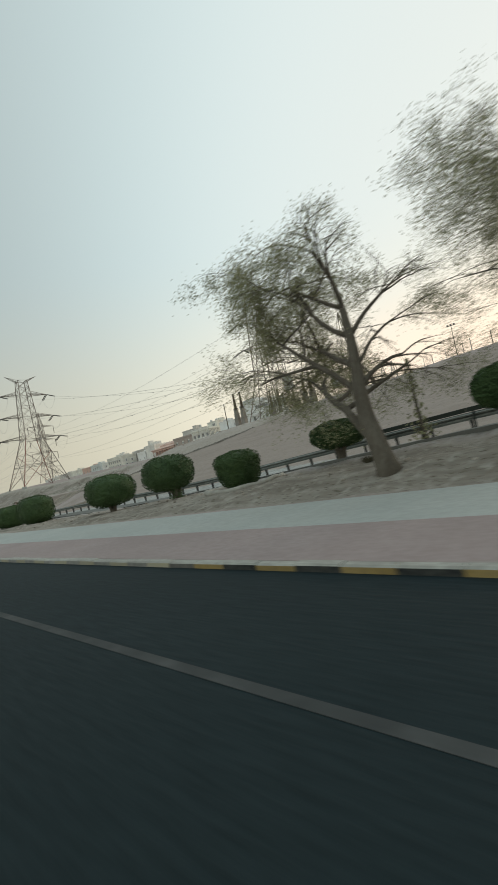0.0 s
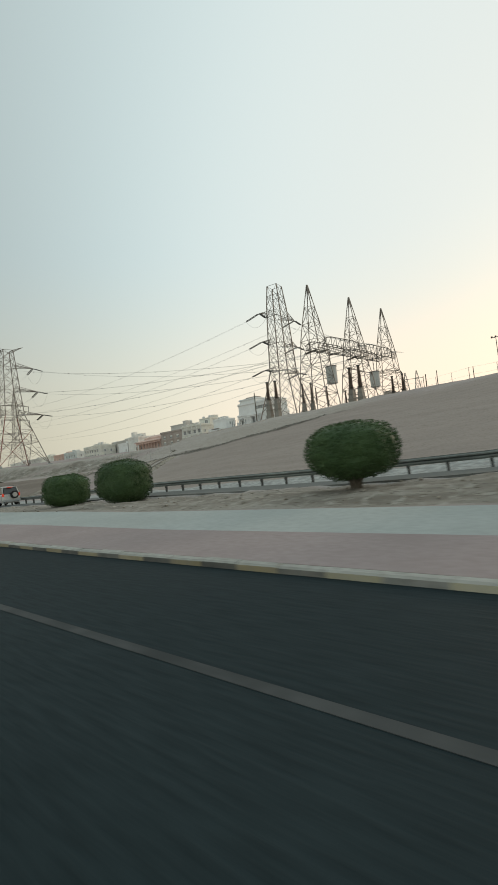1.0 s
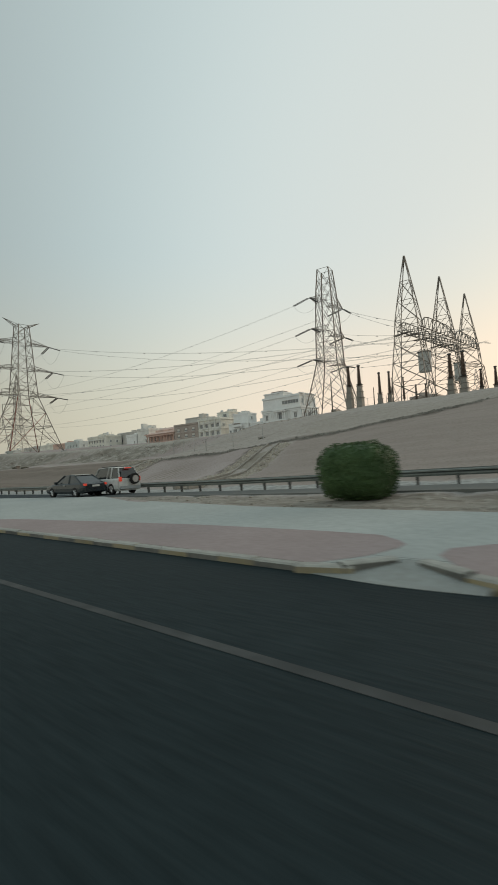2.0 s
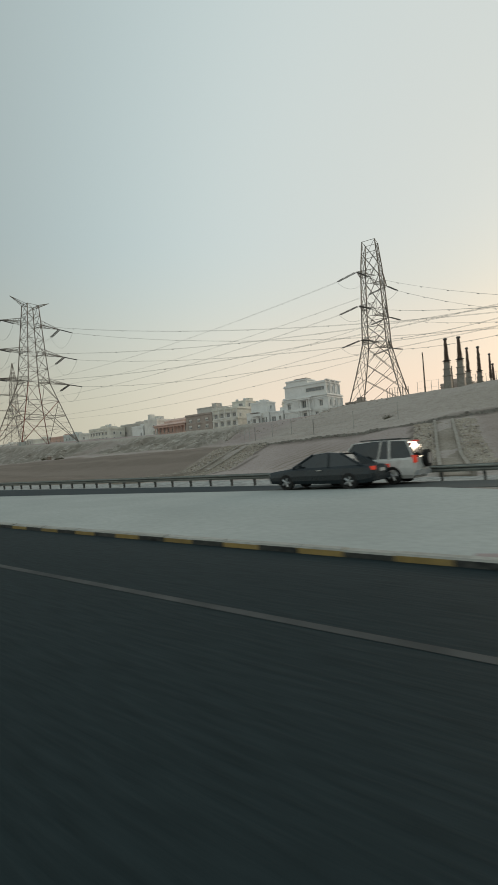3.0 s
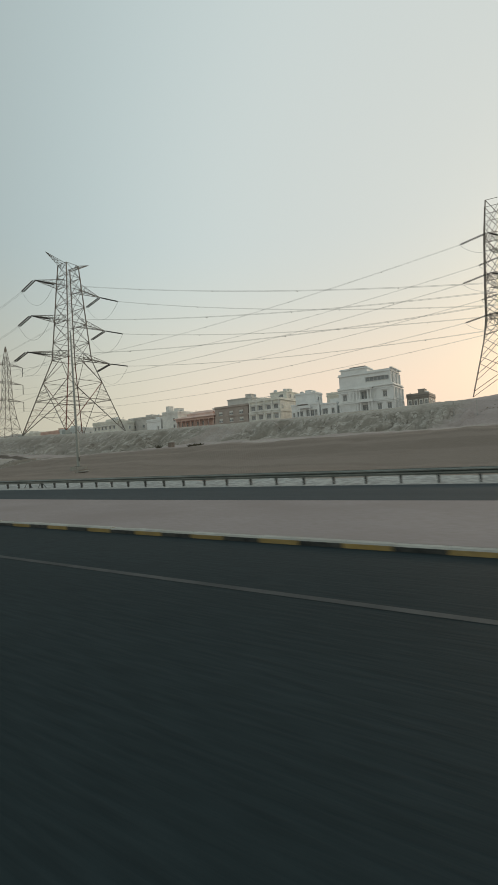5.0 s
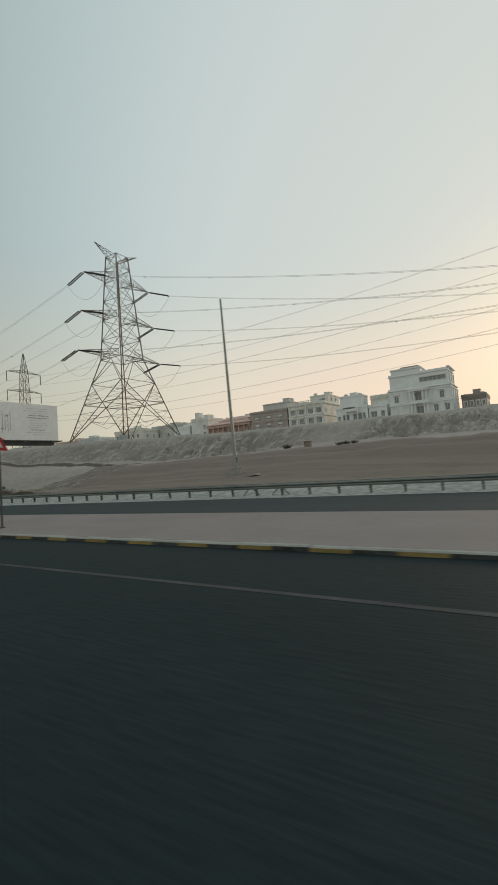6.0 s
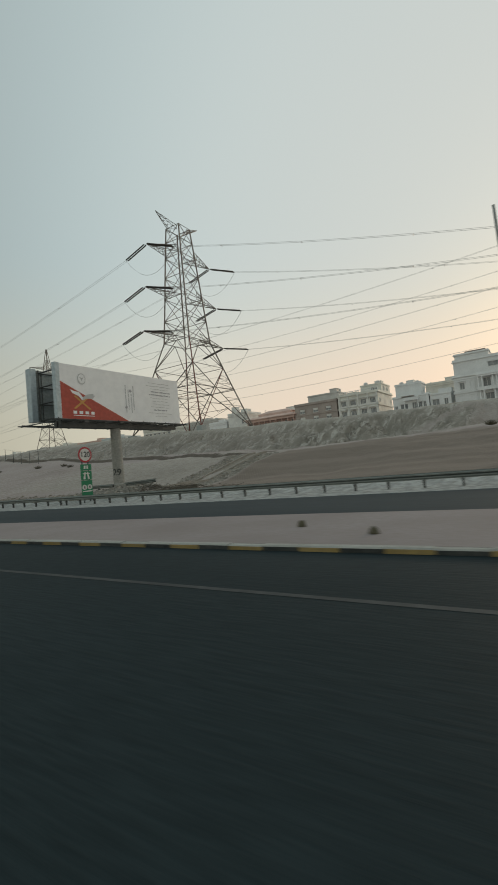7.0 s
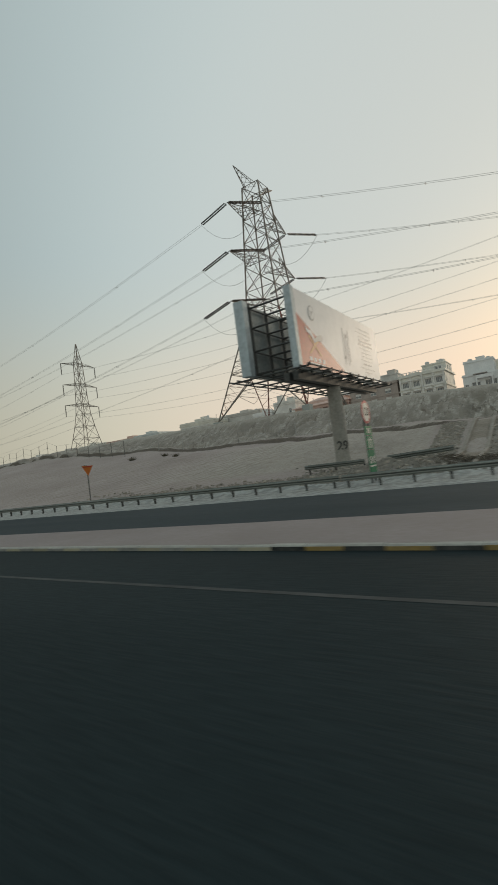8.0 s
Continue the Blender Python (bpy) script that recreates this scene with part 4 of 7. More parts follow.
DARKH = plain("dark_stone_cladding", (0.34, 0.31, 0.28))
TRIM = plain("pale_stone_trim", (0.80, 0.79, 0.75))
TANK = plain("water_tank", (0.66, 0.66, 0.64))


def loft(g, sections):
    """Skin over cross sections, each a list of points of equal count."""
    n = len(sections[0])
    k = len(g.v)
    for s_ in sections:
        g.v += [tuple(p) for p in s_]
    for i in range(len(sections) - 1):
        for j in range(n):
            a, b = k + i * n + j, k + i * n + (j + 1) % n
            g.f.append((a, b, b + n, a + n))
    g.f.append(tuple(k + j for j in reversed(range(n))))
    g.f.append(tuple(k + (len(sections) - 1) * n + j for j in range(n)))


def pierced(g, o, u, w, h, holes, depth):
    """A wall face with openings: cells round them and reveals set back into the wall."""
    o, u = Vector(o), Vector(u).normalized()
    n = Vector((u.y, -u.x, 0))
    us = sorted({0.0, w, *[a for a, b, c, d in holes], *[b for a, b, c, d in holes]})
    vs = sorted({0.0, h, *[c for a, b, c, d in holes], *[d for a, b, c, d in holes]})
    P = lambda a, c, k=0.0: o + u * a + Vector((0, 0, c)) - n * k  # noqa: E731
    for a, b in zip(us, us[1:]):
        for c, d in zip(vs, vs[1:]):
            m, q = (a + b) / 2, (c + d) / 2
            if not any(p < m < r and s < q < t for p, r, s, t in holes):
                g.add([P(a, c), P(b, c), P(b, d), P(a, d)], [(0, 1, 2, 3)])
    for a, b, c, d in holes:
        g.add([P(a, c), P(b, c), P(b, d), P(a, d), P(a, c, depth), P(b, c, depth), P(b, d, depth), P(a, d, depth)], [(0, 1, 5, 4), (1, 2, 6, 5), (2, 3, 7, 6), (3, 0, 4, 7)])
    return P


def window_in(house, P, a, b, c, d, depth, mull=1, sill=True, material=None, trim=None):
    t = 0.09
    o = P(a, c, depth - 0.12)
    u = P(a + 1, c) - P(a, c)
    lights = mull + 1
    wd = (b - a - t * (lights + 1)) / lights
    holes = [(t + i * (wd + t), t + i * (wd + t) + wd, t, d - c - t) for i in range(lights)]
    w = Geo()
    pierced(w, o, u, b - a, d - c, holes, 0.06)
    win = part("window", w.weld(), material or FRAME_W, house)
    up_ = Vector((0, 0, 1))
    if sill:
        part("sill", Geo().prism([(-0.12, -0.14), (b - a + 0.12, -0.14), (b - a + 0.12, 0.0), (-0.12, 0.0)], P(a, c, -0.14), u, up_, 0.16), material or FRAME_W, win)
    q = d - c
    outline = [(-0.30, 0), (-0.02, 0), (-0.02, q + 0.02), (b - a + 0.02, q + 0.02), (b - a + 0.02, 0), (b - a + 0.30, 0), (b - a + 0.30, q + 0.34), (-0.30, q + 0.34)]
    part("surround", Geo().prism(outline, P(a, c, -0.10), u, up_, 0.11), trim or TRIM, win)
    p = Geo().add([P(a, c, depth - 0.02), P(b, c, depth - 0.02), P(b, d, depth - 0.02), P(a, d, depth - 0.02)], [(0, 1, 2, 3)])
    part("pane", p, GLASS_D, win)
    return win


def block(house, x0, x1, y0, y1, z0, z1, material, front=(), side=(), name="wall", parapet=0.9, cornice=0.25, mull=1):
    """A rendered volume with openings in its street face and in its east face."""
    g = Geo()
    depth = 0.28
    Pf = pierced(g, (x0, y0, z0), (1, 0, 0), x1 - x0, z1 - z0, list(front), depth)
    Ps = pierced(g, (x1, y0, z0), (0, 1, 0), y1 - y0, z1 - z0, list(side), depth)
    g.add([(x0, y1, z0), (x1, y1, z0), (x1, y1, z1), (x0, y1, z1)], [(3, 2, 1, 0)])
    g.add([(x0, y0, z0), (x0, y1, z0), (x0, y1, z1), (x0, y0, z1)], [(3, 2, 1, 0)])
    i0 = 0.5
    g.box(x0 + i0, x1 - i0, y0 + i0, y1 - i0, z0, z1 - 0.4)
    part(name, g, material, house)
    r = Geo()
    r.box(x0 + 0.3, x1 - 0.3, y0 + 0.3, y1 - 0.3, z1 - 0.4, z1 - 0.05)
    part("roof", r, TANK, house)
    if parapet:
        for a in ((x0 - cornice, x1 + cornice, y0 - cornice, y0 + 0.12), (x0 - cornice, x1 + cornice, y1 - 0.12, y1 + cornice), (x0 - cornice, x0 + 0.12, y0 + 0.12, y1 - 0.12), (x1 - 0.12, x1 + cornice, y0 + 0.12, y1 - 0.12)):
            q = Geo()
            e, f = cornice * 0.6, cornice * 0.3
            ring = lambda m, n_, z: [(a[0] + m, a[2] + n_, z), (a[1] - m, a[2] + n_, z), (a[1] - m, a[3] - n_, z), (a[0] + m, a[3] - n_, z)]  # noqa: E731
            loft(q, [ring(0, 0, z1), ring(0, 0, z1 + 0.22), ring(e, f, z1 + 0.225), ring(e, f, z1 + parapet)])
            part("parapet", q, material, house)
    for a, b, c, d in front:
        window_in(house, Pf, a, b, c, d, depth, mull, trim=None if material in (CREAM, DARKH) else material)
    for a, b, c, d in side:
        window_in(house, Ps, a, b, c, d, depth, mull, trim=None if material in (CREAM, DARKH) else material)


def rows_of(w, xs, zs, ww, wh):
    """Openings ww by wh with left edges at shares of a wall's width and sills at heights."""
    return [(w * f - ww / 2, w * f + ww / 2, z, z + wh) for f in xs for z in zs]


def band_course(house, x0, x1, y0, y1, z, material, proud=0.18, h=0.3):
    g = Geo()
    g.box(x0 - proud, x1 + proud, y0 - proud, y0 - 0.003, z, z + h)
    g.box(x1 + 0.003, x1 + proud, y0, y1, z, z + h)
    part("string_course", g, material, house)


def roof_box(house, x, y, z, a, b, h, material, name="roof_hut"):
    part(name, Geo().box(x, x + a, y, y + b, z, z + h).box(x - 0.12, x + a + 0.12, y - 0.12, y + b + 0.12, z + h, z + h + 0.18), material, house)


def tank(house, x, y, z, r=0.8, h=1.5):
    part("water_tank", Geo().lathe((x, y, z), [(r, 0), (r, h), (r * 0.7, h + 0.25), (0.2, h + 0.35)], 12), TANK, house)


def villa(name, label, x, y, z):
    return thing(name, label, "house", (x, y, z), "villas on the ridge")


Y0 = 168.0
ZB = 15.6
def hood(house, x, y, z, w, material, peak=0.45):
    """A gabled hood on brackets over a window."""
    g = Geo().prism([(-w / 2, 0), (w / 2, 0), (w / 2, 0.16), (0, 0.16 + peak), (-w / 2, 0.16)], (x, y - 0.34, z), (1, 0, 0), (0, 0, 1), -0.336)
    for k in (-0.42, 0.42):
        g.box(x + w * k - 0.1, x + w * k + 0.1, y - 0.24, y - 0.004, z - 0.36, z - 0.002)
    part("window_hood", g, material, house)


def order_column(house, x, y, z0, z1, r, material):
    """A round column with base and capital."""
    h_ = z1 - z0
    part("column", Geo().lathe((x, y, z0), [(r * 1.45, 0), (r * 1.45, 0.28), (r * 1.1, 0.36), (r, 0.5), (r * 0.86, h_ - 0.45), (r * 1.2, h_ - 0.36), (r * 1.45, h_ - 0.22), (r * 1.45, h_)], 12), material, house)


def niche(house, x, y, z, w, h_, material):
    """A raised plaster frame round a blank panel."""
    part("panel_frame", Geo().prism([(-w / 2, 0), (-w / 2 + 0.22, 0), (-w / 2 + 0.22, h_ - 0.22), (w / 2 - 0.22, h_ - 0.22), (w / 2 - 0.22, 0), (w / 2, 0), (w / 2, h_), (-w / 2, h_)], (x, y - 0.14, z), (1, 0, 0), (0, 0, 1), -0.136), material, house)


def dish(house, x, y, z, r=0.45):
    """A small satellite dish on a bent arm."""
    g = Geo().beam((x, y, z), (x, y, z + 0.9), 0.06)
    n = Vector((0.55, -0.65, 0.52)).normalized()
    u = n.orthogonal().normalized()
    w = n.cross(u)
    c = Vector((x, y, z + 1.0))
    ring = lambda rr, d: [c + n * d + (u * math.cos(t_) + w * math.sin(t_)) * rr for t_ in np.linspace(0, 2 * math.pi, 13)[:-1]]  # noqa: E731
    loft(g, [ring(r * 0.1, -0.14), ring(r * 0.6, -0.09), ring(r, 0.02), ring(r * 0.96, 0.04), ring(r * 0.55, -0.05), ring(r * 0.08, -0.1)])
    part("satellite_dish", g, TANK, house)


def aerial(house, x, y, z, h_=3.0):
    g = Geo().beam((x, y, z), (x, y, z + h_), 0.07)
    for i in range(4):
        g.beam((x - 0.6 + 0.08 * i, y, z + h_ - 0.15 - 0.28 * i), (x + 0.6 - 0.08 * i, y, z + h_ - 0.15 - 0.28 * i), 0.05)
    part("aerial", g, DULL, house)


# large white villa with columns
v = villa("villa", "large white rendered villa of three storeys with columns and roof room", -160, 174, ZB)
w = 21.1
X0, X1, Y1 = -169.8, -148.7, Y0 + 13.5
ground_row = rows_of(w, (0.755, 0.93), (1.5,), 1.5, 2.3) + [(w * 0.445, w * 0.565, 0.6, 3.9)]
upper_row = rows_of(w, (0.12, 0.86), (6.1,), 1.5, 2.3) + [(w * 0.43, w * 0.535, 5.9, 9.0)]
block(v, X0, X1, Y0, Y1, ZB, 25.9, WHITE, ground_row + upper_row, rows_of(13.5, (0.2, 0.5, 0.8), (1.5, 6.1), 1.3, 2.4), cornice=0.55, parapet=0.75)
block(v, X0 + 0.35, X1 - 0.9, Y0 + 0.5, Y0 + 12.8, 26.67, 31.2, WHITE, [(10.6, 19.4, 1.5, 3.1)], rows_of(12.3, (0.2, 0.5, 0.8), (1.2,), 1.3, 2.2), cornice=0.45, mull=5)
block(v, X0 + 0.9, -158.4, Y0 + 1.2, Y0 + 8, 32.12, 33.6, WHITE, (), (), parapet=0.55, cornice=0.4)
roof_box(v, -165.6, Y0 + 2.4, 34.15, 6.2, 3.8, 0.45, BROWNR, "roof_screen")
band_course(v, X0, X1, Y0, Y1, 20.35, WHITE, 0.38, 0.42)
band_course(v, X0, X1, Y0, Y1, 20.95, WHITE, 0.16, 0.22)
band_course(v, X0, X1, Y0, Y1, 25.1, WHITE, 0.3, 0.34)
for f in (0.12, 0.86):
    hood(v, X0 + w * f, Y0, ZB + 8.8, 2.7, WHITE)
for f in (0.755, 0.93):
    hood(v, X0 + w * f, Y0, ZB + 4.15, 2.4, WHITE, 0.0)
for f in (0.08, 0.27):
    niche(v, X0 + w * f, Y0, ZB + 0.9, 2.2, 3.4, WHITE)
niche(v, X0 + w * 0.27, Y0, ZB + 6.0, 1.6, 3.0, WHITE)
niche(v, X0 + w * 0.68, Y0, ZB + 6.0, 1.6, 3.0, WHITE)
for f in (0.375, 0.43, 0.58, 0.635):
    order_column(v, X0 + w * f, Y0 - 1.15, ZB, 20.3, 0.3, WHITE)
    order_column(v, X0 + w * (f - 0.012), Y0 - 1.15, 20.9, 24.9, 0.27, WHITE)
part("balcony", Geo().box(-162.4, -155.9, Y0 - 1.75, Y0 - 0.4, 20.32, 20.74).box(-162.4, -155.9, Y0 - 1.75, Y0 - 1.62, 20.741, 21.5), WHITE, v)
part("portico", Geo().box(-162.5, -155.8, Y0 - 1.75, Y0 - 0.6, 24.92, 25.5).box(-162.7, -155.6, Y0 - 1.95, Y0 - 0.62, 25.501, 25.75), WHITE, v)
for y_ in (0.15, 3.85, 5.0, 8.45, 9.6, 12.75):
    g = Geo()
    for lo, hi, pr in ((ZB, ZB + 0.7, 0.62), (ZB + 0.701, 20.34, 0.5), (20.98, 24.7, 0.46), (24.701, 25.09, 0.62)):
        g.box(X1 + 0.004, X1 + pr, Y0 + y_, Y0 + y_ + 0.6, lo, hi)
    g.box(X1 - 0.896, X1 - 0.45, Y0 + y_, Y0 + y_ + 0.6, 26.9, 30.9)
    part("pilaster", g, WHITE, v)
for y_ in (0.3, 5.1, 9.7):
    part("bay_cap", Geo().box(X1 - 0.85, X1 + 0.15, Y0 + y_ - 0.1, Y0 + y_ + 3.4, 32.13, 32.5), WHITE, v)

# low white house beside it
v = villa("house", "low white rendered house with stepped flat roofs and roof room", -181, 173, ZB)
block(v, -190.9, -178.4, Y0, Y0 + 10, ZB, 21.9, WHITE, [(0.6, 1.6, 1.9, 3.6), (2.6, 5.2, 1.9, 4.0), (6.7, 8.2, 1.7, 4.2), (8.6, 10.1, 1.7, 4.2), (10.6, 11.6, 1.9, 4.2)], rows_of(10, (0.4,), (3.0,), 1.2, 1.8), parapet=0.7)
block(v, -178.1, -171.2, Y0 + 0.8, Y0 + 10, ZB, 21.4, WHITE, [(0.7, 3.0, 2.0, 4.2), (4.6, 5.9, 2.0, 4.2)], (), parapet=0.6)
block(v, -190.4, -181.2, Y0 + 3.2, Y0 + 10, 22.6, 26.8, WHITE, (), rows_of(6, (0.5,), (1.6,), 1.0, 1.4), parapet=0.7)
part("canopy", Geo().box(-187.5, -183.2, Y0 - 1.6, Y0 - 0.004, 22.0, 22.3), DARKH, v)
g = Geo().box(-186.9, -181.6, Y0 - 1.5, Y0 - 0.004, ZB + 5.0, ZB + 5.25)
g.box(-186.9, -181.6, Y0 - 1.5, Y0 - 1.38, ZB + 5.25, ZB + 6.1)
g.box(-186.9, -186.78, Y0 - 1.38, Y0 - 0.004, ZB + 5.25, ZB + 6.1).box(-181.72, -181.6, Y0 - 1.38, Y0 - 0.004, ZB + 5.25, ZB + 6.1)
part("balcony", g, WHITE, v)
for x in (-186.6, -181.9):
    part("column", Geo().lathe((x, Y0 - 1.3, ZB), [(0.26, 0), (0.26, 0.3), (0.2, 0.4), (0.2, 4.7), (0.28, 5.0)], 10), WHITE, v)
roof_box(v, -186.6, Y0 + 5, 26.8, 2.6, 3, 1.7, WHITE)
roof_box(v, -176.0, Y0 + 6, 21.4, 4.4, 3.6, 2.4, WHITE)
tank(v, -188.6, Y0 + 6, 26.75)
tank(v, -183.0, Y0 + 6.5, 26.75, 0.7, 1.3)

# cream villa
v = villa("villa", "cream stone villa with paired framed windows and balustraded roof", -204, 174, ZB)
block(v, -212.0, -196.2, Y0, Y0 + 19, ZB, 25.8, CREAM, rows_of(15.8, (0.14, 0.38, 0.64, 0.87), (2.4, 6.3), 2.1, 2.1), rows_of(19, (0.12, 0.9), (6.6,), 0.9, 1.4), cornice=0.5, mull=3)
for x in (0.14, 0.38, 0.64, 0.87):
    cx = -212.0 + 15.8 * x
    hood(v, cx, Y0, ZB + 8.75, 3.0, TRIM, 0.0)
    hood(v, cx, Y0, ZB + 4.85, 3.0, TRIM, 0.55)
    part("balconette", Geo().box(cx - 1.6, cx + 1.6, Y0 - 0.55, Y0 - 0.004, ZB + 5.75, ZB + 5.95).box(cx - 1.6, cx + 1.6, Y0 - 0.55, Y0 - 0.45, ZB + 5.95, ZB + 6.45), TRIM, v)
band_course(v, -212.0, -196.2, Y0, Y0 + 19, 20.9, CREAM, 0.3, 0.4)
for f in (0.03, 0.26, 0.51, 0.755, 0.97):
    px_ = -212.0 + 15.8 * f
    g = Geo()
    for lo, hi, wd_, pr in ((ZB, ZB + 5.2, 0.34, 0.34), (ZB + 5.75, 25.3, 0.28, 0.28), (25.3, 25.78, 0.4, 0.38)):
        g.box(px_ - wd_, px_ + wd_, Y0 - pr, Y0 - 0.004, lo, hi)
    part("pilaster", g, TRIM, v)
for i in range(14):
    bx_ = -211.2 + i * 1.1
    part("baluster", Geo().lathe((bx_, Y0 - 0.1, 26.7), [(0.14, 0), (0.2, 0.2), (0.1, 0.5), (0.16, 0.7)], 8), TRIM, v)
part("handrail", Geo().box(-212.2, -196.0, Y0 - 0.28, Y0 + 0.08, 27.4, 27.56), TRIM, v)
roof_box(v, -200.5, Y0 + 12, 30.2, 2.6, 3, 1.3, CREAM)
block(v, -204.8, -196.6, Y0 + 7, Y0 + 18.6, 26.7, 29.6, CREAM, rows_of(8.2, (0.65,), (0.6,), 2.4, 1.5), rows_of(11, (0.3, 0.7), (0.7,), 1.2, 1.4), parapet=0.5)
roof_box(v, -209.5, Y0 + 5, 25.8, 3.6, 3.4, 1.9, CREAM)
tank(v, -198.4, Y0 + 9, 29.55)
tank(v, -203.2, Y0 + 9, 29.55, 0.8)
dish(v, -208.6, Y0 + 3.0, 25.7)
dish(v, -206.9, Y0 + 3.4, 25.7, 0.6)
dish(v, -199.0, Y0 + 2.0, 25.7, 0.5)

# brown villa
v = villa("villa", "brown brick-clad flat-roofed villa with small square windows", -222, 174, ZB)
block(v, -231.3, -212.8, Y0 + 0.4, Y0 + 13, ZB, 25.0, BROWNR, rows_of(18.5, (0.18, 0.5, 0.8), (3.0, 6.2), 2.2, 1.7), rows_of(13, (0.35, 0.7), (6.0,), 1.4, 1.7), cornice=0.35)
block(v, -227.0, -213.4, Y0 + 5, Y0 + 13.5, 25.9, 28.8, GREYR, (), (), parapet=0.5)
roof_box(v, -217.5, Y0 + 6, 29.3, 3.0, 3.0, 1.4, GREYR)
band_course(v, -231.3, -212.8, Y0 + 0.4, Y0 + 13, 20.9, BROWNR, 0.22, 0.3)
for f in (0.18, 0.5, 0.8):
    for z_ in (3.0, 6.2):
        part("shutter", Geo().box(-231.3 + 18.5 * f - 1.0, -231.3 + 18.5 * f + 1.0, Y0 + 0.55, Y0 + 0.6, ZB + z_ + 0.85, ZB + z_ + 1.62), TRIM, v, "half-lowered pale roller shutter")
dish(v, -229.4, Y0 + 2.5, 24.9)
tank(v, -215.0, Y0 + 10, 29.2, 0.8)

# salmon villa
v = villa("villa", "salmon pink rendered villa with hipped roof over an arcaded front", -244, 175, ZB)
block(v, -255.4, -231.9, Y0 + 2.6, Y0 + 13, ZB, 22.2, SALMON, rows_of(23.5, (0.08, 0.22, 0.36, 0.5, 0.64, 0.78, 0.92), (2.9,), 1.1, 2.1), rows_of(10.4, (0.3, 0.7), (2.6,), 1.4, 2.4), parapet=0.0)
for i in range(9):
    order_column(v, -255.0 + i * 2.84, Y0 + 0.5, ZB, 21.2, 0.24, SALMON)
part("arcade_beam", Geo().box(-255.6, -231.7, Y0 + 0.15, Y0 + 0.85, 21.2, 22.2), SALMON, v)
part("porch_wall", Geo().box(-255.6, -231.7, Y0 + 0.3, Y0 + 0.7, ZB, ZB + 2.2), SALMON, v)
g = Geo()
lo_r = [(-256.6, Y0 - 0.6, 22.2), (-230.7, Y0 - 0.6, 22.2), (-230.7, Y0 + 13.8, 22.2), (-256.6, Y0 + 13.8, 22.2)]
mid_r = [(-253.4, Y0 + 2.2, 23.5), (-233.9, Y0 + 2.2, 23.5), (-233.9, Y0 + 11.4, 23.5), (-253.4, Y0 + 11.4, 23.5)]
loft(g, [lo_r, [(x, y, 22.5) for x, y, z in lo_r], mid_r])
part("lower_roof", g, SALMON, v, "broad shallow salmon roof skirt")
g = Geo()
step = [(-251.0, Y0 + 3.4), (-234.6, Y0 + 3.4), (-234.6, Y0 + 10.6), (-251.0, Y0 + 10.6)]
loft(g, [[(x, y, 23.3) for x, y in step], [(x, y, 24.5) for x, y in step], [(x + (0.4 if x > -243 else -0.4), y, 24.6) for x, y in step], [(-247.5, Y0 + 6, 25.9), (-238.0, Y0 + 6, 25.9), (-238.0, Y0 + 8, 25.9), (-247.5, Y0 + 8, 25.9)]])
part("upper_roof", g, SALMON, v, "small hipped salmon roof stage")
roof_box(v, -241, Y0 + 11.4, 22.2, 5, 3, 4.8, OFFWHITE)
tank(v, -236, Y0 + 12, 23.4, 0.8, 2.6)
aerial(v, -252.5, Y0 + 12.6, 22.4, 5.0)

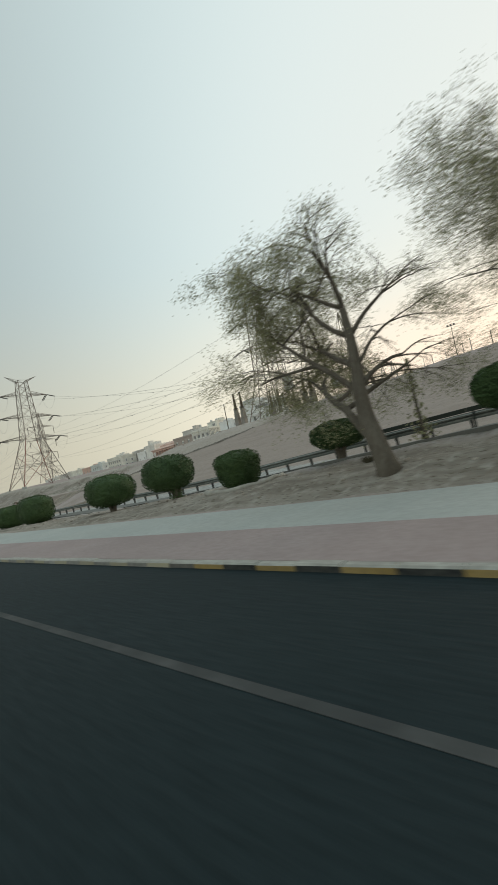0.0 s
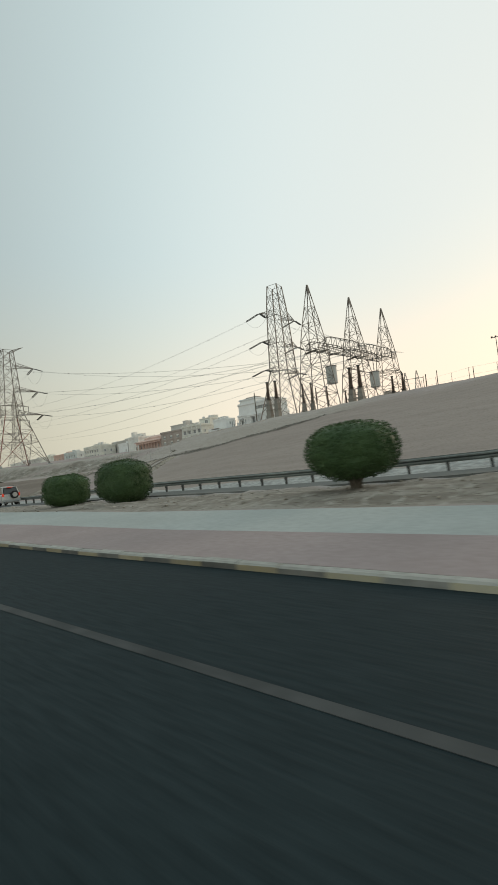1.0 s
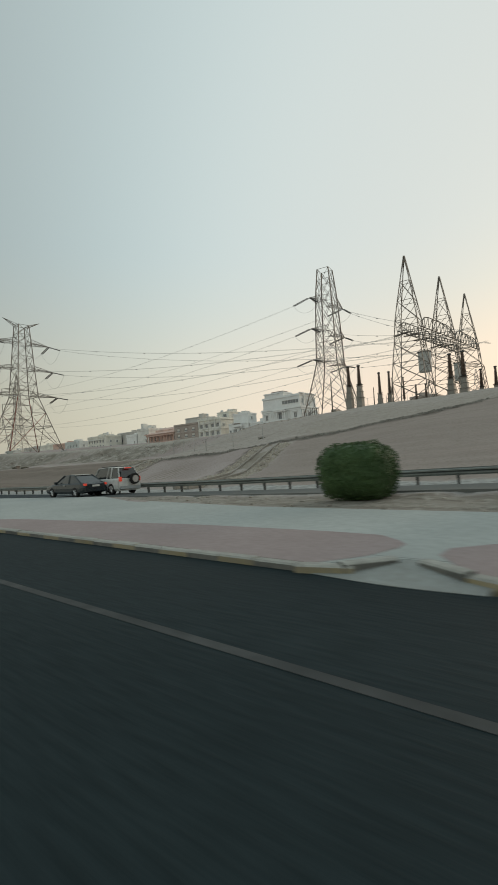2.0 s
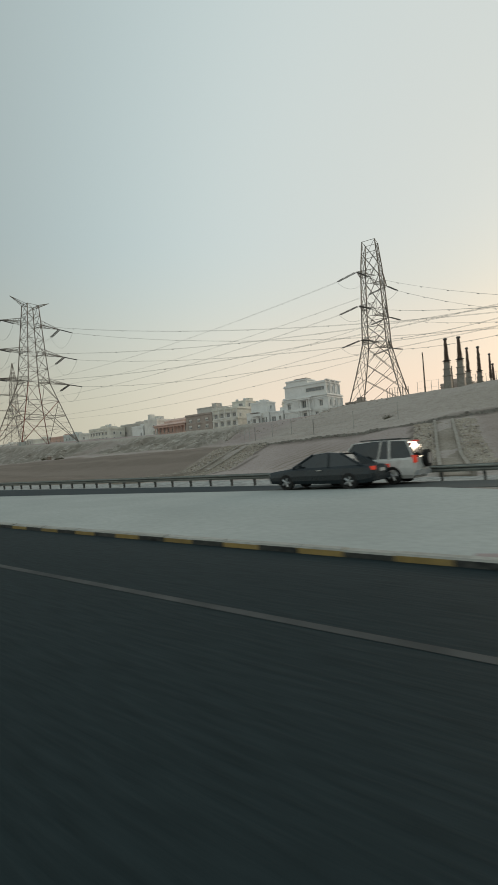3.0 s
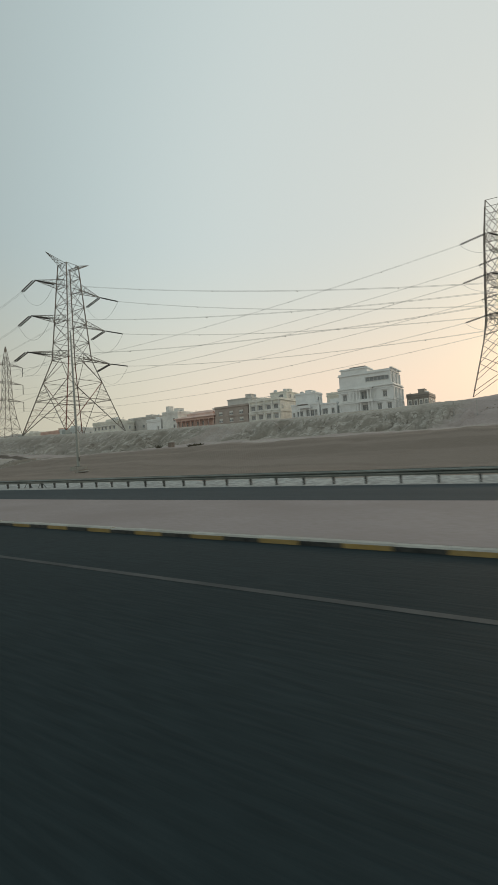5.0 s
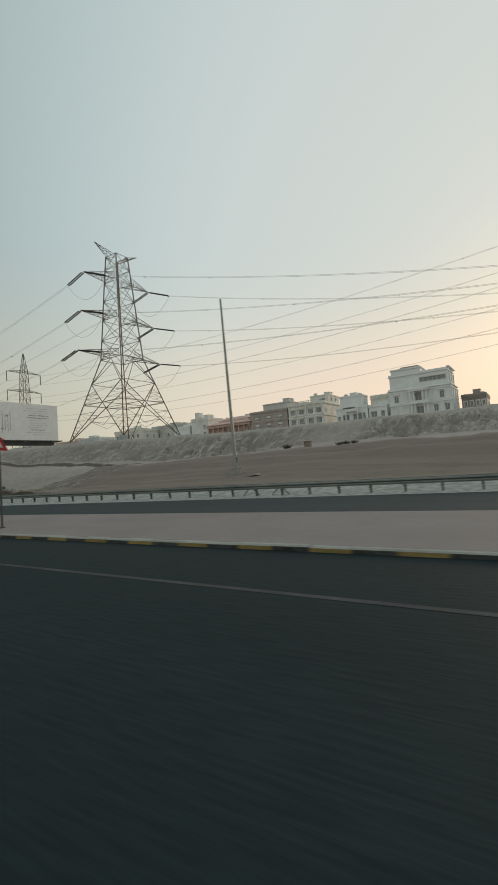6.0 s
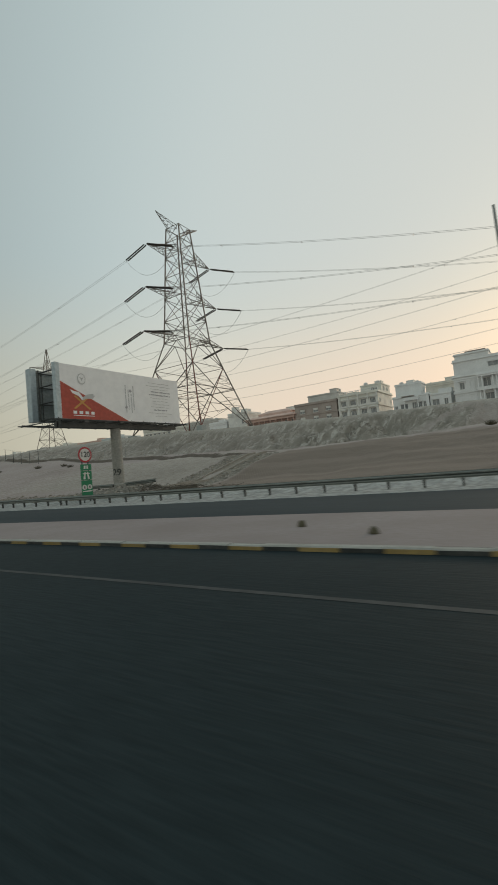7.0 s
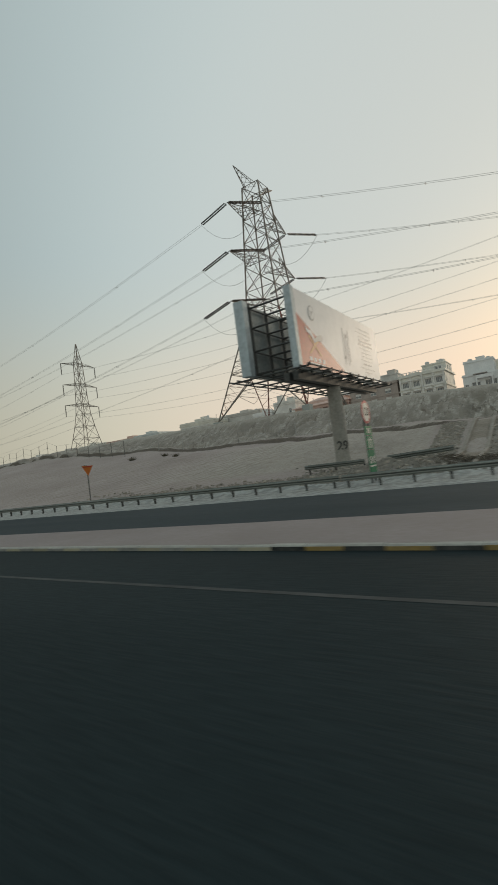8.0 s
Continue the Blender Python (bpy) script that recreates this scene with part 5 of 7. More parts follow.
# a run of smaller houses beyond
for (x0, x1, y0, z1, m, label, f) in (
    (-267.2, -256.6, 171, 26.4, OFFWHITE, "off-white rendered house with a tall stair tower", (0.75,)),
    (-278.4, -268.4, 171, 23.6, WHITE, "plain white rendered house with flat roof and one window", (0.8,)),
    (-323.3, -301.8, 172, 25.8, CREAM, "long beige rendered house with arched roofline", (0.1, 0.24, 0.38, 0.52, 0.68, 0.84)),
    (-307.5, -283.0, 185, 27.4, GREYR, "grey-brown house with roof rooms", (0.2, 0.5, 0.8)),
    (-364.0, -344.3, 178, 25.4, BLUEGREY, "pale grey-green rendered house on the ridge", (0.2, 0.4, 0.6, 0.8)),
    (-397.0, -366.5, 186, 26.2, PINKISH, "salmon rendered house block seen through the tower", (0.1, 0.3, 0.5, 0.7, 0.9)),
    (-430.0, -402.0, 190, 27.2, CREAM, "beige rendered house, hazy in the distance", (0.2, 0.5, 0.8)),
    (-470.0, -440.0, 196, 28.0, GREYR, "grey house, hazy in the distance", (0.2, 0.5, 0.8)),
    (-520.0, -484.0, 200, 28.0, OFFWHITE, "pale house, hazy in the distance", (0.2, 0.5, 0.8)),
    (-147.4, -139.2, 182, 22.3, DARKH, "dark stone-clad house with white framed windows", (0.15, 0.4, 0.65, 0.88)),
    (-112.5, -101.0, 200, 26.9, BROWNR, "brown house half hidden behind the crest", (0.2, 0.5, 0.8)),
    (-182.5, -168.0, 186, 27.4, CREAM, "beige rendered house behind the white villa", (0.3, 0.7)),
):
    zb = 16.0
    v = villa("house", label, (x0 + x1) / 2, y0 + 6, zb)
    wd = x1 - x0
    levels = [z for z in np.arange(2.6, z1 - zb - 2.2, 3.3)]
    block(v, x0, x1, y0, y0 + 12, zb, z1, m, rows_of(wd, f, levels, min(1.5, wd / 9), 1.8), rows_of(12, (0.3, 0.7), levels, 1.2, 1.7), parapet=0.8)
    rx = random.uniform(0.1, 0.5)
    roof_box(v, x0 + wd * rx, y0 + 4, z1 + 0.1, min(5, wd * 0.3), 4, random.uniform(1.6, 2.6), m)
    tank(v, x0 + wd * (rx + 0.38), y0 + 5, z1 - 0.05)
    dish(v, x0 + wd * 0.12, y0 + 2.0, z1 - 0.05)
    band_course(v, x0, x1, y0, y0 + 12, z1 - 0.75, m, 0.3, 0.35)
    if "long beige" in label:
        for i in range(6):
            hood(v, x0 + wd * f[i], y0, zb + levels[-1] + 1.95, 2.6, TRIM, 0.5)
        roof_box(v, x0 + 7, y0 + 5, z1 + 0.1, 9, 5, 1.6, OFFWHITE)
        roof_box(v, x0 + 9, y0 + 6, z1 + 1.9, 3, 3, 1.2, OFFWHITE)
        tank(v, x0 + 13, y0 + 7, z1 + 1.7)
        aerial(v, x0 + 19, y0 + 6, z1, 3.0)
    if "stair tower" in label:
        roof_box(v, x0 + 1.0, y0 + 2, z1 + 0.1, 2.4, 3, 3.6, m, "stair_tower")


# ---- guardrails ----
def wbeam(g, x0, x1, y, zf, face=-1):
    """W-profile rail between two stations."""
    prof = [(0.0, 0.0), (0.0, -0.03), (0.08, -0.07), (0.08, -0.12), (0.0, -0.155), (0.08, -0.19), (0.08, -0.24), (0.0, -0.28), (0.0, -0.31)]
    n = len(prof)
    k = len(g.v)
    for x in (x0, x1):
        for q in (0, 0.012):
            for d, z in prof:
                g.v.append((x, y + face * (d + 0.06 - q), float(zf(x)) + z))
    for q in (0, 1):
        for i in range(n - 1):
            a = k + q * n + i
            g.f.append((a, a + 1, a + 2 * n + 1, a + 2 * n) if q == 0 else (a + 2 * n, a + 2 * n + 1, a + 1, a))
    g.f.append((k, k + n, k + 3 * n, k + 2 * n))
    g.f.append((k + n - 1, k + 3 * n - 1, k + 4 * n - 1, k + 2 * n - 1))


RAILPOST = mat("grimy_steel_post", (0.06, 0.065, 0.062), (0.10, 0.10, 0.095), 0.8, 0.65, 0.4, fine=6, bump=0.05)
POST = Geo().box(-0.04, 0.04, -0.03, 0.09, -0.55, -0.02).box(-0.055, 0.055, -0.055, -0.03, -0.34, -0.02).mesh("post", RAILPOST)


def guardrail(label, x0, x1, y, zf, pitch=1.65):
    t = thing("guardrail", label, "guardrail", (x0, y, float(zf(x0)) - 0.63), "guardrails")
    x = x0
    while x < x1 - 0.01:
        g = Geo()
        e = min(x + pitch * 2, x1)
        wbeam(g, x, e, y, zf)
        part("rail", g, RAILM, t)
        x = e
    x = x0 + 0.3
    while x < x1:
        long = new("post", POST)
        long.parent = t
        long.matrix_parent_inverse = t.matrix_world.inverted()
        long.matrix_basis = pose(x, y, float(zf(x))) @ Matrix.Diagonal((1, 1, 1.3, 1))
        x += pitch
    return t


long_rail = guardrail("grey galvanised steel guardrail on short posts along the slip road", -177.4, 30, 19.5, rail_top)
for x in (-137.9, -136.0):
    for k in (-1, 1):
        part("diagonal_stay", Geo().beam((x, 19.56, 1.0), (x + 0.55 * k, 19.62, 0.5), 0.06), DULL, long_rail)
guardrail("grey galvanised steel guardrail along the slip road beyond the sign", -330, -177.55, 19.56, rail_top)
guardrail("short length of steel guardrail before the billboard pole", -182.2, -178.0, 25.0, lambda x: 1.72 + 0.0 * x, 1.9)
guardrail("short tilted length of steel guardrail beside the billboard pole", -176.6, -172.8, 25.0, lambda x: 1.82 + 0.04 * (x + 175), 1.8)

# ---- billboard ----
BBX, BBY, BBZ = -180.6, 27.9, 1.3
billboard = thing("billboard", "two-sided billboard with white and red face on one thick pole", "billboard", (BBX, BBY, BBZ))
CONCP = mat("pole_concrete_paint", (0.33, 0.32, 0.29), (0.40, 0.385, 0.35), 0.8, 0.85, fine=6, bump=0.15)
PANEL = mat("white_vinyl", (0.84, 0.84, 0.85), (0.87, 0.87, 0.87), 0.2, 0.45, bump=0.02, c=(0.74, 0.74, 0.75))
REDV = mat("red_vinyl", (0.40, 0.05, 0.03), (0.46, 0.066, 0.04), 0.4, 0.42, bump=0.02, spec=0.45)
BLUEV = mat("pale_blue_sheet", (0.42, 0.49, 0.53), (0.50, 0.57, 0.60), 0.4, 0.5, 0.3, bump=0.03)
BACKV = mat("weathered_sheet", (0.26, 0.29, 0.29), (0.34, 0.37, 0.36), 0.5, 0.6, 0.3, bump=0.05)
INKV = plain("grey_print", (0.40, 0.40, 0.42), 0.42)
INKL = plain("pale_grey_print", (0.54, 0.54, 0.54), 0.42)
GOLDV = plain("gold_print", (0.55, 0.28, 0.08), 0.42)
part("pole", Geo().lathe((BBX, BBY, BBZ - 0.6), [(0.62, 0), (0.62, 0.9), (0.52, 1.0), (0.48, 6.7)], 20), CONCP, billboard, smooth=False)
FX, FY0, FY1, FZ0, FZ1 = -179.7, 21.15, 36.45, 7.6, 12.4
part("front_panel", Geo().box(FX - 0.35, FX, FY0 + 0.35, FY1, FZ0, FZ1), PANEL, billboard)
part("end_cap", Geo().box(FX - 0.42, FX + 0.03, FY0 - 0.05, FY0 + 0.347, FZ0 - 0.05, FZ1 + 0.05), BLUEV, billboard, "pale blue sheet edge")
RX = -183.15
part("rear_panel", Geo().box(RX - 0.3, RX, FY0 + 0.3, FY1, FZ0 + 0.15, FZ1), BACKV, billboard)
for i in range(7):
    y_ = FY0 + 0.9 + i * 2.1
    part("sheet_seam", Geo().box(RX + 0.004, RX + 0.035, y_, y_ + 0.07, FZ0 + 0.2, FZ1 - 0.05), DULL, billboard)
part("end_cap", Geo().box(RX - 0.45, RX + 0.22, FY0 - 0.25, FY0 + 0.296, FZ0 + 0.1, FZ1 + 0.05), BLUEV, billboard, "pale blue sheet edge")
g = Geo()
for y in np.linspace(FY0 + 0.6, FY1 - 0.4, 8):
    g.beam((FX - 0.45, y, FZ0), (FX - 0.45, y, FZ1), 0.16).beam((RX + 0.12, y, FZ0 + 0.16), (RX + 0.12, y, FZ1), 0.16)
    for z in (FZ0 + 0.25, FZ0 + 1.7, FZ0 + 3.2, FZ1 - 0.3):
        g.beam((FX - 0.45, y, z), (RX + 0.12, y, z), 0.13)
for z in (FZ0 + 0.25, FZ0 + 1.7, FZ0 + 3.2, FZ1 - 0.3):
    g.beam((FX - 0.5, FY0 + 0.6, z), (FX - 0.5, FY1, z), 0.13).beam((RX + 0.16, FY0 + 0.6, z), (RX + 0.16, FY1, z), 0.13)
part("inner_frame", g, DULL, billboard)
part("main_beam", Geo().box(BBX - 0.5, BBX - 0.12, FY0 + 0.5, FY1 - 0.4, FZ0 - 0.62, FZ0 - 0.12).box(BBX + 0.12, BBX + 0.5, FY0 + 0.5, FY1 - 0.4, FZ0 - 0.62, FZ0 - 0.12), DULL, billboard)
g = Geo()
for y in np.linspace(FY0 - 0.6, FY1 - 0.2, 11):
    g.beam((-184.2, y, FZ0 - 0.2), (-178.8, y, FZ0 - 0.2), 0.1)
    g.beam((-178.8, y, FZ0 - 0.2), (-178.8, y, FZ0 - 0.02), 0.08)
for x in (-184.2, -183.6, -179.3, -178.8):
    g.beam((x, FY0 - 0.9, FZ0 - 0.15), (x, FY1, FZ0 - 0.15), 0.1)
part("catwalk", g, DULL, billboard, "dark steel catwalk under the panels")
for y in np.linspace(FY0 + 2, FY1 - 1.5, 4):
    part("floodlight", Geo().box(-179.1, -178.65, y - 0.22, y + 0.22, FZ0 - 0.34, FZ0 - 0.21), DULL, billboard)
up, along = (0, 0, 1), (0, 1, 0)
h = FZ1 - FZ0
L = FY1 - FY0 - 0.35
flat_o = (FX + 0.012, FY0 + 0.35, FZ0)
part("red_field", Geo().prism([(0.03, 0.03), (L * 0.5, 0.03), (0.03, h * 0.68)], flat_o, along, up, 0.008), REDV, billboard, "red printed triangle")
flat_o = (FX + 0.02, FY0 + 0.35, FZ0)
g = Geo()
g.prism([(1.2, 0.98), (1.42, 0.92), (3.05, 2.12), (2.85, 2.22)], flat_o, along, up, 0.006)
g.prism([(2.85, 0.92), (3.05, 0.98), (1.45, 2.12), (1.3, 2.04)], (FX + 0.024, FY0 + 0.35, FZ0), along, up, 0.006)
part("printed_emblem", g, GOLDV, billboard)
over = (FX + 0.028, FY0 + 0.35, FZ0)
part("printed_emblem", Geo().prism([(0.95, 2.62), (1.15, 2.3), (1.75, 2.1), (2.15, 1.72), (2.2, 2.0), (1.85, 2.42), (1.3, 2.5)], over, along, up, 0.006), PANEL, billboard)
part("printed_emblem", Geo().prism([(2.2, 2.0), (2.15, 1.72), (2.6, 1.9), (3.3, 1.95), (3.5, 2.2), (3.3, 2.4), (2.7, 2.28)], over, along, up, 0.006), INKL, billboard)
for i in range(4):
    a = 1.15 + i * 0.62
    part("printed_square", Geo().prism([(a, 0.5), (a + 0.36, 0.5), (a + 0.36, 0.76), (a, 0.76)], flat_o, along, up, 0.006), PANEL, billboard)
part("printed_line", Geo().prism([(1.15, 0.33), (3.4, 0.33), (3.4, 0.39), (1.15, 0.39)], flat_o, along, up, 0.006), PANEL, billboard)
part("crest", Geo().prism([(2.2 + 0.42 * math.cos(a), 3.65 + 0.5 * math.sin(a)) for a in np.linspace(0, 2 * math.pi, 19)[:-1]], flat_o, along, up, 0.006), INKL, billboard)
over = (FX + 0.028, FY0 + 0.35, FZ0)
part("crest", Geo().prism([(2.2 + 0.35 * math.cos(a), 3.65 + 0.42 * math.sin(a)) for a in np.linspace(0, 2 * math.pi, 19)[:-1]], over, along, up, 0.006), PANEL, billboard)
part("crest", Geo().prism([(1.98, 3.80), (2.12, 3.62), (2.2, 3.42), (2.28, 3.62), (2.42, 3.80), (2.2, 3.74)], (FX + 0.036, FY0 + 0.35, FZ0), along, up, 0.006), INKL, billboard)
rl = random.Random(21)
for i in range(12):
    z = 4.15 - i * 0.315
    t = 0.13 if i in (3, 4, 9) else 0.055
    mid, half = 12.0 + rl.uniform(-0.15, 0.15), rl.uniform(0.8, 1.9)
    g, p0 = Geo(), mid - half
    while p0 < mid + half:
        p1 = min(mid + half, p0 + rl.uniform(0.18, 0.6))
        lift = rl.uniform(-0.02, 0.03)
        g.prism([(p0, z + lift), (p1, z + lift), (p1, z + lift + t * rl.uniform(0.6, 1.1)), (p0, z + lift + t)], flat_o, along, up, 0.006)
        p0 = p1 + rl.uniform(0.05, 0.12)
    part("printed_line", g, INKV if t > 0.1 else INKL, billboard)
for i, x in enumerate((7.2, 7.55, 7.9, 8.2)):
    b0, b1 = 0.9 + 0.3 * (i % 2), 3.6 - 0.4 * (i % 3)
    part("printed_stroke", Geo().prism([(x, b0), (x + 0.06, b0), (x + 0.06, b1), (x, b1)], flat_o, along, up, 0.006), INKV, billboard)
part("printed_stroke", Geo().prism([(7.62, 3.05), (7.85, 2.9), (8.05, 3.05), (7.85, 3.25)], flat_o, along, up, 0.006), INKV, billboard)
part("printed_stroke", Geo().prism([(7.05, 1.3), (7.3, 1.3), (7.42, 1.5), (7.1, 1.5)], flat_o, along, up, 0.006), INKV, billboard)

# ---- road signs ----
SIGN_W = plain("white_sign_sheet", (0.62, 0.61, 0.58), 0.5)
SIGN_R = plain("red_sign_sheet", (0.42, 0.035, 0.045), 0.5)
SIGN_G = plain("green_sign_sheet", (0.02, 0.19, 0.09), 0.5)
SIGN_K = plain("black_sign_sheet", (0.03, 0.03, 0.03), 0.5)
SIGN_O = plain("orange_sign_sheet", (0.60, 0.17, 0.03), 0.5)


def text_geo(body, size, origin, u, v):
    """Outlines of lettering turned to a mesh lying on a sign."""
    cu = bpy.data.curves.new("lettering", "FONT")
    cu.offset = 0.02 * size
    cu.body, cu.size, cu.align_x, cu.align_y = body, size, "CENTER", "CENTER"
    tmp = bpy.data.objects.new("lettering", cu)
    scene.collection.objects.link(tmp)
    bpy.context.view_layer.update()
    me_ = tmp.to_mesh()
    g = Geo()
    o, u, v = Vector(origin), Vector(u), Vector(v)
    g.add([o + u * p.co.x + v * p.co.y for p in me_.vertices], [tuple(f.vertices) for f in me_.polygons])
    tmp.to_mesh_clear()
    bpy.data.objects.remove(tmp)
    bpy.data.curves.remove(cu)
    return g


num = text_geo("29", 0.85, (0, 0, 0), (1, 0, 0), (0, 1, 0))
num.v = [(BBX + 0.535 * math.cos(-0.98 + a / 0.52), BBY + 0.535 * math.sin(-0.98 + a / 0.52), 2.75 + b) for a, b, _ in num.v]
part("numerals", num, DULL, billboard, "black stencilled numerals")


def disc(r, n=28):
    return [(r * math.cos(2 * math.pi * i / n), r * math.sin(2 * math.pi * i / n)) for i in range(n)]


sx, sy, sz = -176.1, 20.75, 0.5
s = thing("road_sign", "round 120 speed limit sign above green motorway panels, on posts", "road sign", (sx, sy, sz), "road signs")
for dy in (-0.28, 0.28):
    part("post", Geo().beam((sx - 0.08, sy + dy, sz - 0.2), (sx - 0.08, sy + dy, 4.6), 0.09, sides=8), DULL, s)
u, vv = (0, 1, 0), (0, 0, 1)
d = part("speed_plate", Geo().prism(disc(0.62), (sx, sy, 4.25), u, vv, 0.03), SIGN_R, s, "red rimmed round plate")
part("plate_face", Geo().prism(disc(0.49), (sx + 0.006, sy, 4.25), u, vv, 0.004), SIGN_W, d)
part("numerals", text_geo("120", 0.60, (sx + 0.012, sy, 4.25), u, vv), SIGN_K, d)
for z0, z1 in ((3.02, 3.5), (2.28, 2.98), (1.02, 2.24)):
    q = part("green_plate", Geo().prism([(-0.5, z0), (0.5, z0), (0.5, z1), (-0.5, z1)], (sx, sy, 0), u, vv, 0.03), SIGN_G, s)
    if z0 == 3.02:
        part("printed_bars", Geo().prism([(-0.2, 3.14), (-0.04, 3.14), (-0.04, 3.4), (-0.2, 3.4)], (sx + 0.006, sy, 0), u, vv, 0.004).prism([(0.04, 3.14), (0.2, 3.14), (0.2, 3.4), (0.04, 3.4)], (sx + 0.006, sy, 0), u, vv, 0.004), SIGN_W, q)
    elif z0 == 2.28:
        part("motorway_symbol", Geo().prism([(-0.3, 2.34), (-0.12, 2.34), (-0.06, 2.9), (-0.16, 2.9)], (sx + 0.006, sy, 0), u, vv, 0.004).prism([(0.12, 2.34), (0.3, 2.34), (0.16, 2.9), (0.06, 2.9)], (sx + 0.006, sy, 0), u, vv, 0.004).prism([(-0.34, 2.74), (0.34, 2.74), (0.34, 2.8), (-0.34, 2.8)], (sx + 0.012, sy, 0), u, vv, 0.004), SIGN_W, q)
    else:
        for dy in (-0.24, 0.24):
            mark = Geo().prism([(dy - 0.05, 1.6), (dy + 0.05, 1.6), (dy + 0.07, 1.74), (dy, 1.86), (dy - 0.07, 1.74)], (sx + 0.012, sy, 0), u, vv, 0.004)
            part("printed_mark", mark, SIGN_K, q)
            part("small_disc", Geo().prism([(a + dy, b + 1.72) for a, b in disc(0.2, 18)], (sx + 0.006, sy, 0), u, vv, 0.004), SIGN_W, q)
        part("printed_bars", Geo().prism([(-0.42, 1.36), (0.42, 1.36), (0.42, 1.44), (-0.42, 1.44)], (sx + 0.006, sy, 0), u, vv, 0.004), SIGN_W, q)

# warning triangle on the footway
wx, wy = -139.86, 6.05
wz = float(pave_z(wx, wy))
s = thing("warning_sign", "red bordered white triangular warning sign on two grey posts", "road sign", (wx, wy, wz), "road signs")
wu = Vector((0.06, 0.998, 0))
for k in (-0.27, 0.27):
    b = Vector((wx, wy, wz)) + wu * k - Vector((0.998, -0.06, 0)) * 0.07
    part("post", Geo().beam(b - Vector((0, 0, 0.1)), b + Vector((0, 0, 3.2)), 0.075, sides=8), DULL, s)
    part("foot", Geo().lathe(b, [(0.1, 0), (0.1, 0.04), (0.05, 0.06)], 10), DULL, s)
tri_poly = lambda r: [(r * 0.866 * 1.0, -r * 0.5), (0.0, r), (-r * 0.866, -r * 0.5)]  # noqa: E731
o = Vector((wx, wy, 3.66))
nrm = wu.cross(Vector((0, 0, 1)))
q = part("plate", Geo().prism(tri_poly(0.66), o, wu, (0, 0, 1), 0.03), SIGN_R, s, "red bordered triangular plate")
part("plate_face", Geo().prism(tri_poly(0.43), o + nrm * 0.006, wu, (0, 0, 1), 0.004), SIGN_W, q)
part("symbol", Geo().prism([(-0.08, -0.17), (0.014, -0.17), (0.03, 0.014), (0.14, 0.1), (0.11, 0.14), (0.014, 0.1), (-0.014, 0.22), (-0.07, 0.22)], o + nrm * 0.012, wu, (0, 0, 1), 0.004), SIGN_K, q)

# orange warning triangle
ox, oy = -199.6, 20.9
oz = ground_at(ox, oy)
s = thing("warning_sign", "orange inverted triangle sign on one thin post behind the guardrail", "road sign", (ox, oy, oz), "road signs")
part("post", Geo().beam((ox - 0.06, oy, oz - 0.1), (ox - 0.06, oy, 3.8), 0.08, sides=8), DULL, s)
part("plate", Geo().prism([(-0.46, 0.28), (0.0, -0.54), (0.46, 0.28)], (ox, oy, 3.62), (0.25, 0.968, 0), vv, 0.03), SIGN_O, s)
part("plate_border", Geo().prism([(-0.37, 0.23), (0.37, 0.23), (0.34, 0.17), (-0.34, 0.17)], (ox + 0.01, oy - 0.0026, 3.62), (0.25, 0.968, 0), vv, 0.004), SIGN_R, s)

# ---- lamp posts and poles ----
lx, ly = -146.6, 30.9
lz = ground_at(lx, ly)
s = thing("street_lamp", "tall tapered grey steel street lamp column on a concrete base", "street lamp", (lx, ly, lz))
g = Geo().tube([(lx - 0.03 * h_, ly, lz + 0.3 + h_) for h_ in (0, 1.4, 1.5, 8.5, 15.5)], [0.19, 0.17, 0.16, 0.12, 0.085], 14)
part("column", g, STEEL, s, "slightly leaning tapered steel column")
part("concrete_base", Geo().box(lx - 0.65, lx + 0.65, ly - 0.65, ly + 0.65, lz - 0.3, lz + 0.32), CONCP, s)
part("base_plate", Geo().box(lx - 0.3, lx + 0.3, ly - 0.3, ly + 0.3, lz + 0.322, lz + 0.37), DULL, s)
part("access_door", Geo().box(lx + 0.115, lx + 0.165, ly - 0.07, ly + 0.07, lz + 0.9, lz + 1.4), DULL, s)


sz_ = ground_at(-144.3, 29.6)
tagged(part("concrete_slab", Geo().prism([(-0.8, 0), (0.75, 0.05), (0.7, 0.18), (-0.78, 0.12)], (-144.3, 29.9, sz_ - 0.03), (1, 0.1, 0.03), (0, 0, 1), -0.6), CONCP), "broken concrete slab lying beside the lamp base", "slab")


def utility_pole(x, y, top, label, arm=True):
    z = ground_at(x, y)
    h = top - z
    s = thing("utility_pole", label, "pole", (x, y, z), "poles on the ridge")
    part("shaft", Geo().lathe((x, y, z - 0.3), [(0.14, 0), (0.09, h + 0.3)], 8), BARK, s)
    if arm:
        part("crossarm", Geo().box(x - 0.9, x + 0.9, y - 0.06, y + 0.06, z + h - 1.0, z + h - 0.85), BARK, s)
    return s


utility_pole(-83.4, 76.6, 17.5, "dark wooden utility pole behind the crest", False)
utility_pole(-83.7, 96.4, 17.7, "thin dark pole on the ridge", False)
utility_pole(-53.0, 95.0, 16.7, "thin dark pole on the ridge", False)
s = thing("pipe_frame", "thin steel pipe frame standing on the crest", "frame", (-55.4, 95.0, ground_at(-55.4, 95.0)))
for x in (-57.4, -53.5):
    part("post", Geo().beam((x, 95.0, ground_at(x, 95.0) - 0.2), (x, 95.0, 16.45), 0.12, sides=8), DULL, s)
part("top_rail", Geo().beam((-57.4, 95.0, 16.42), (-53.5, 95.0, 16.15), 0.1, sides=8), DULL, s)


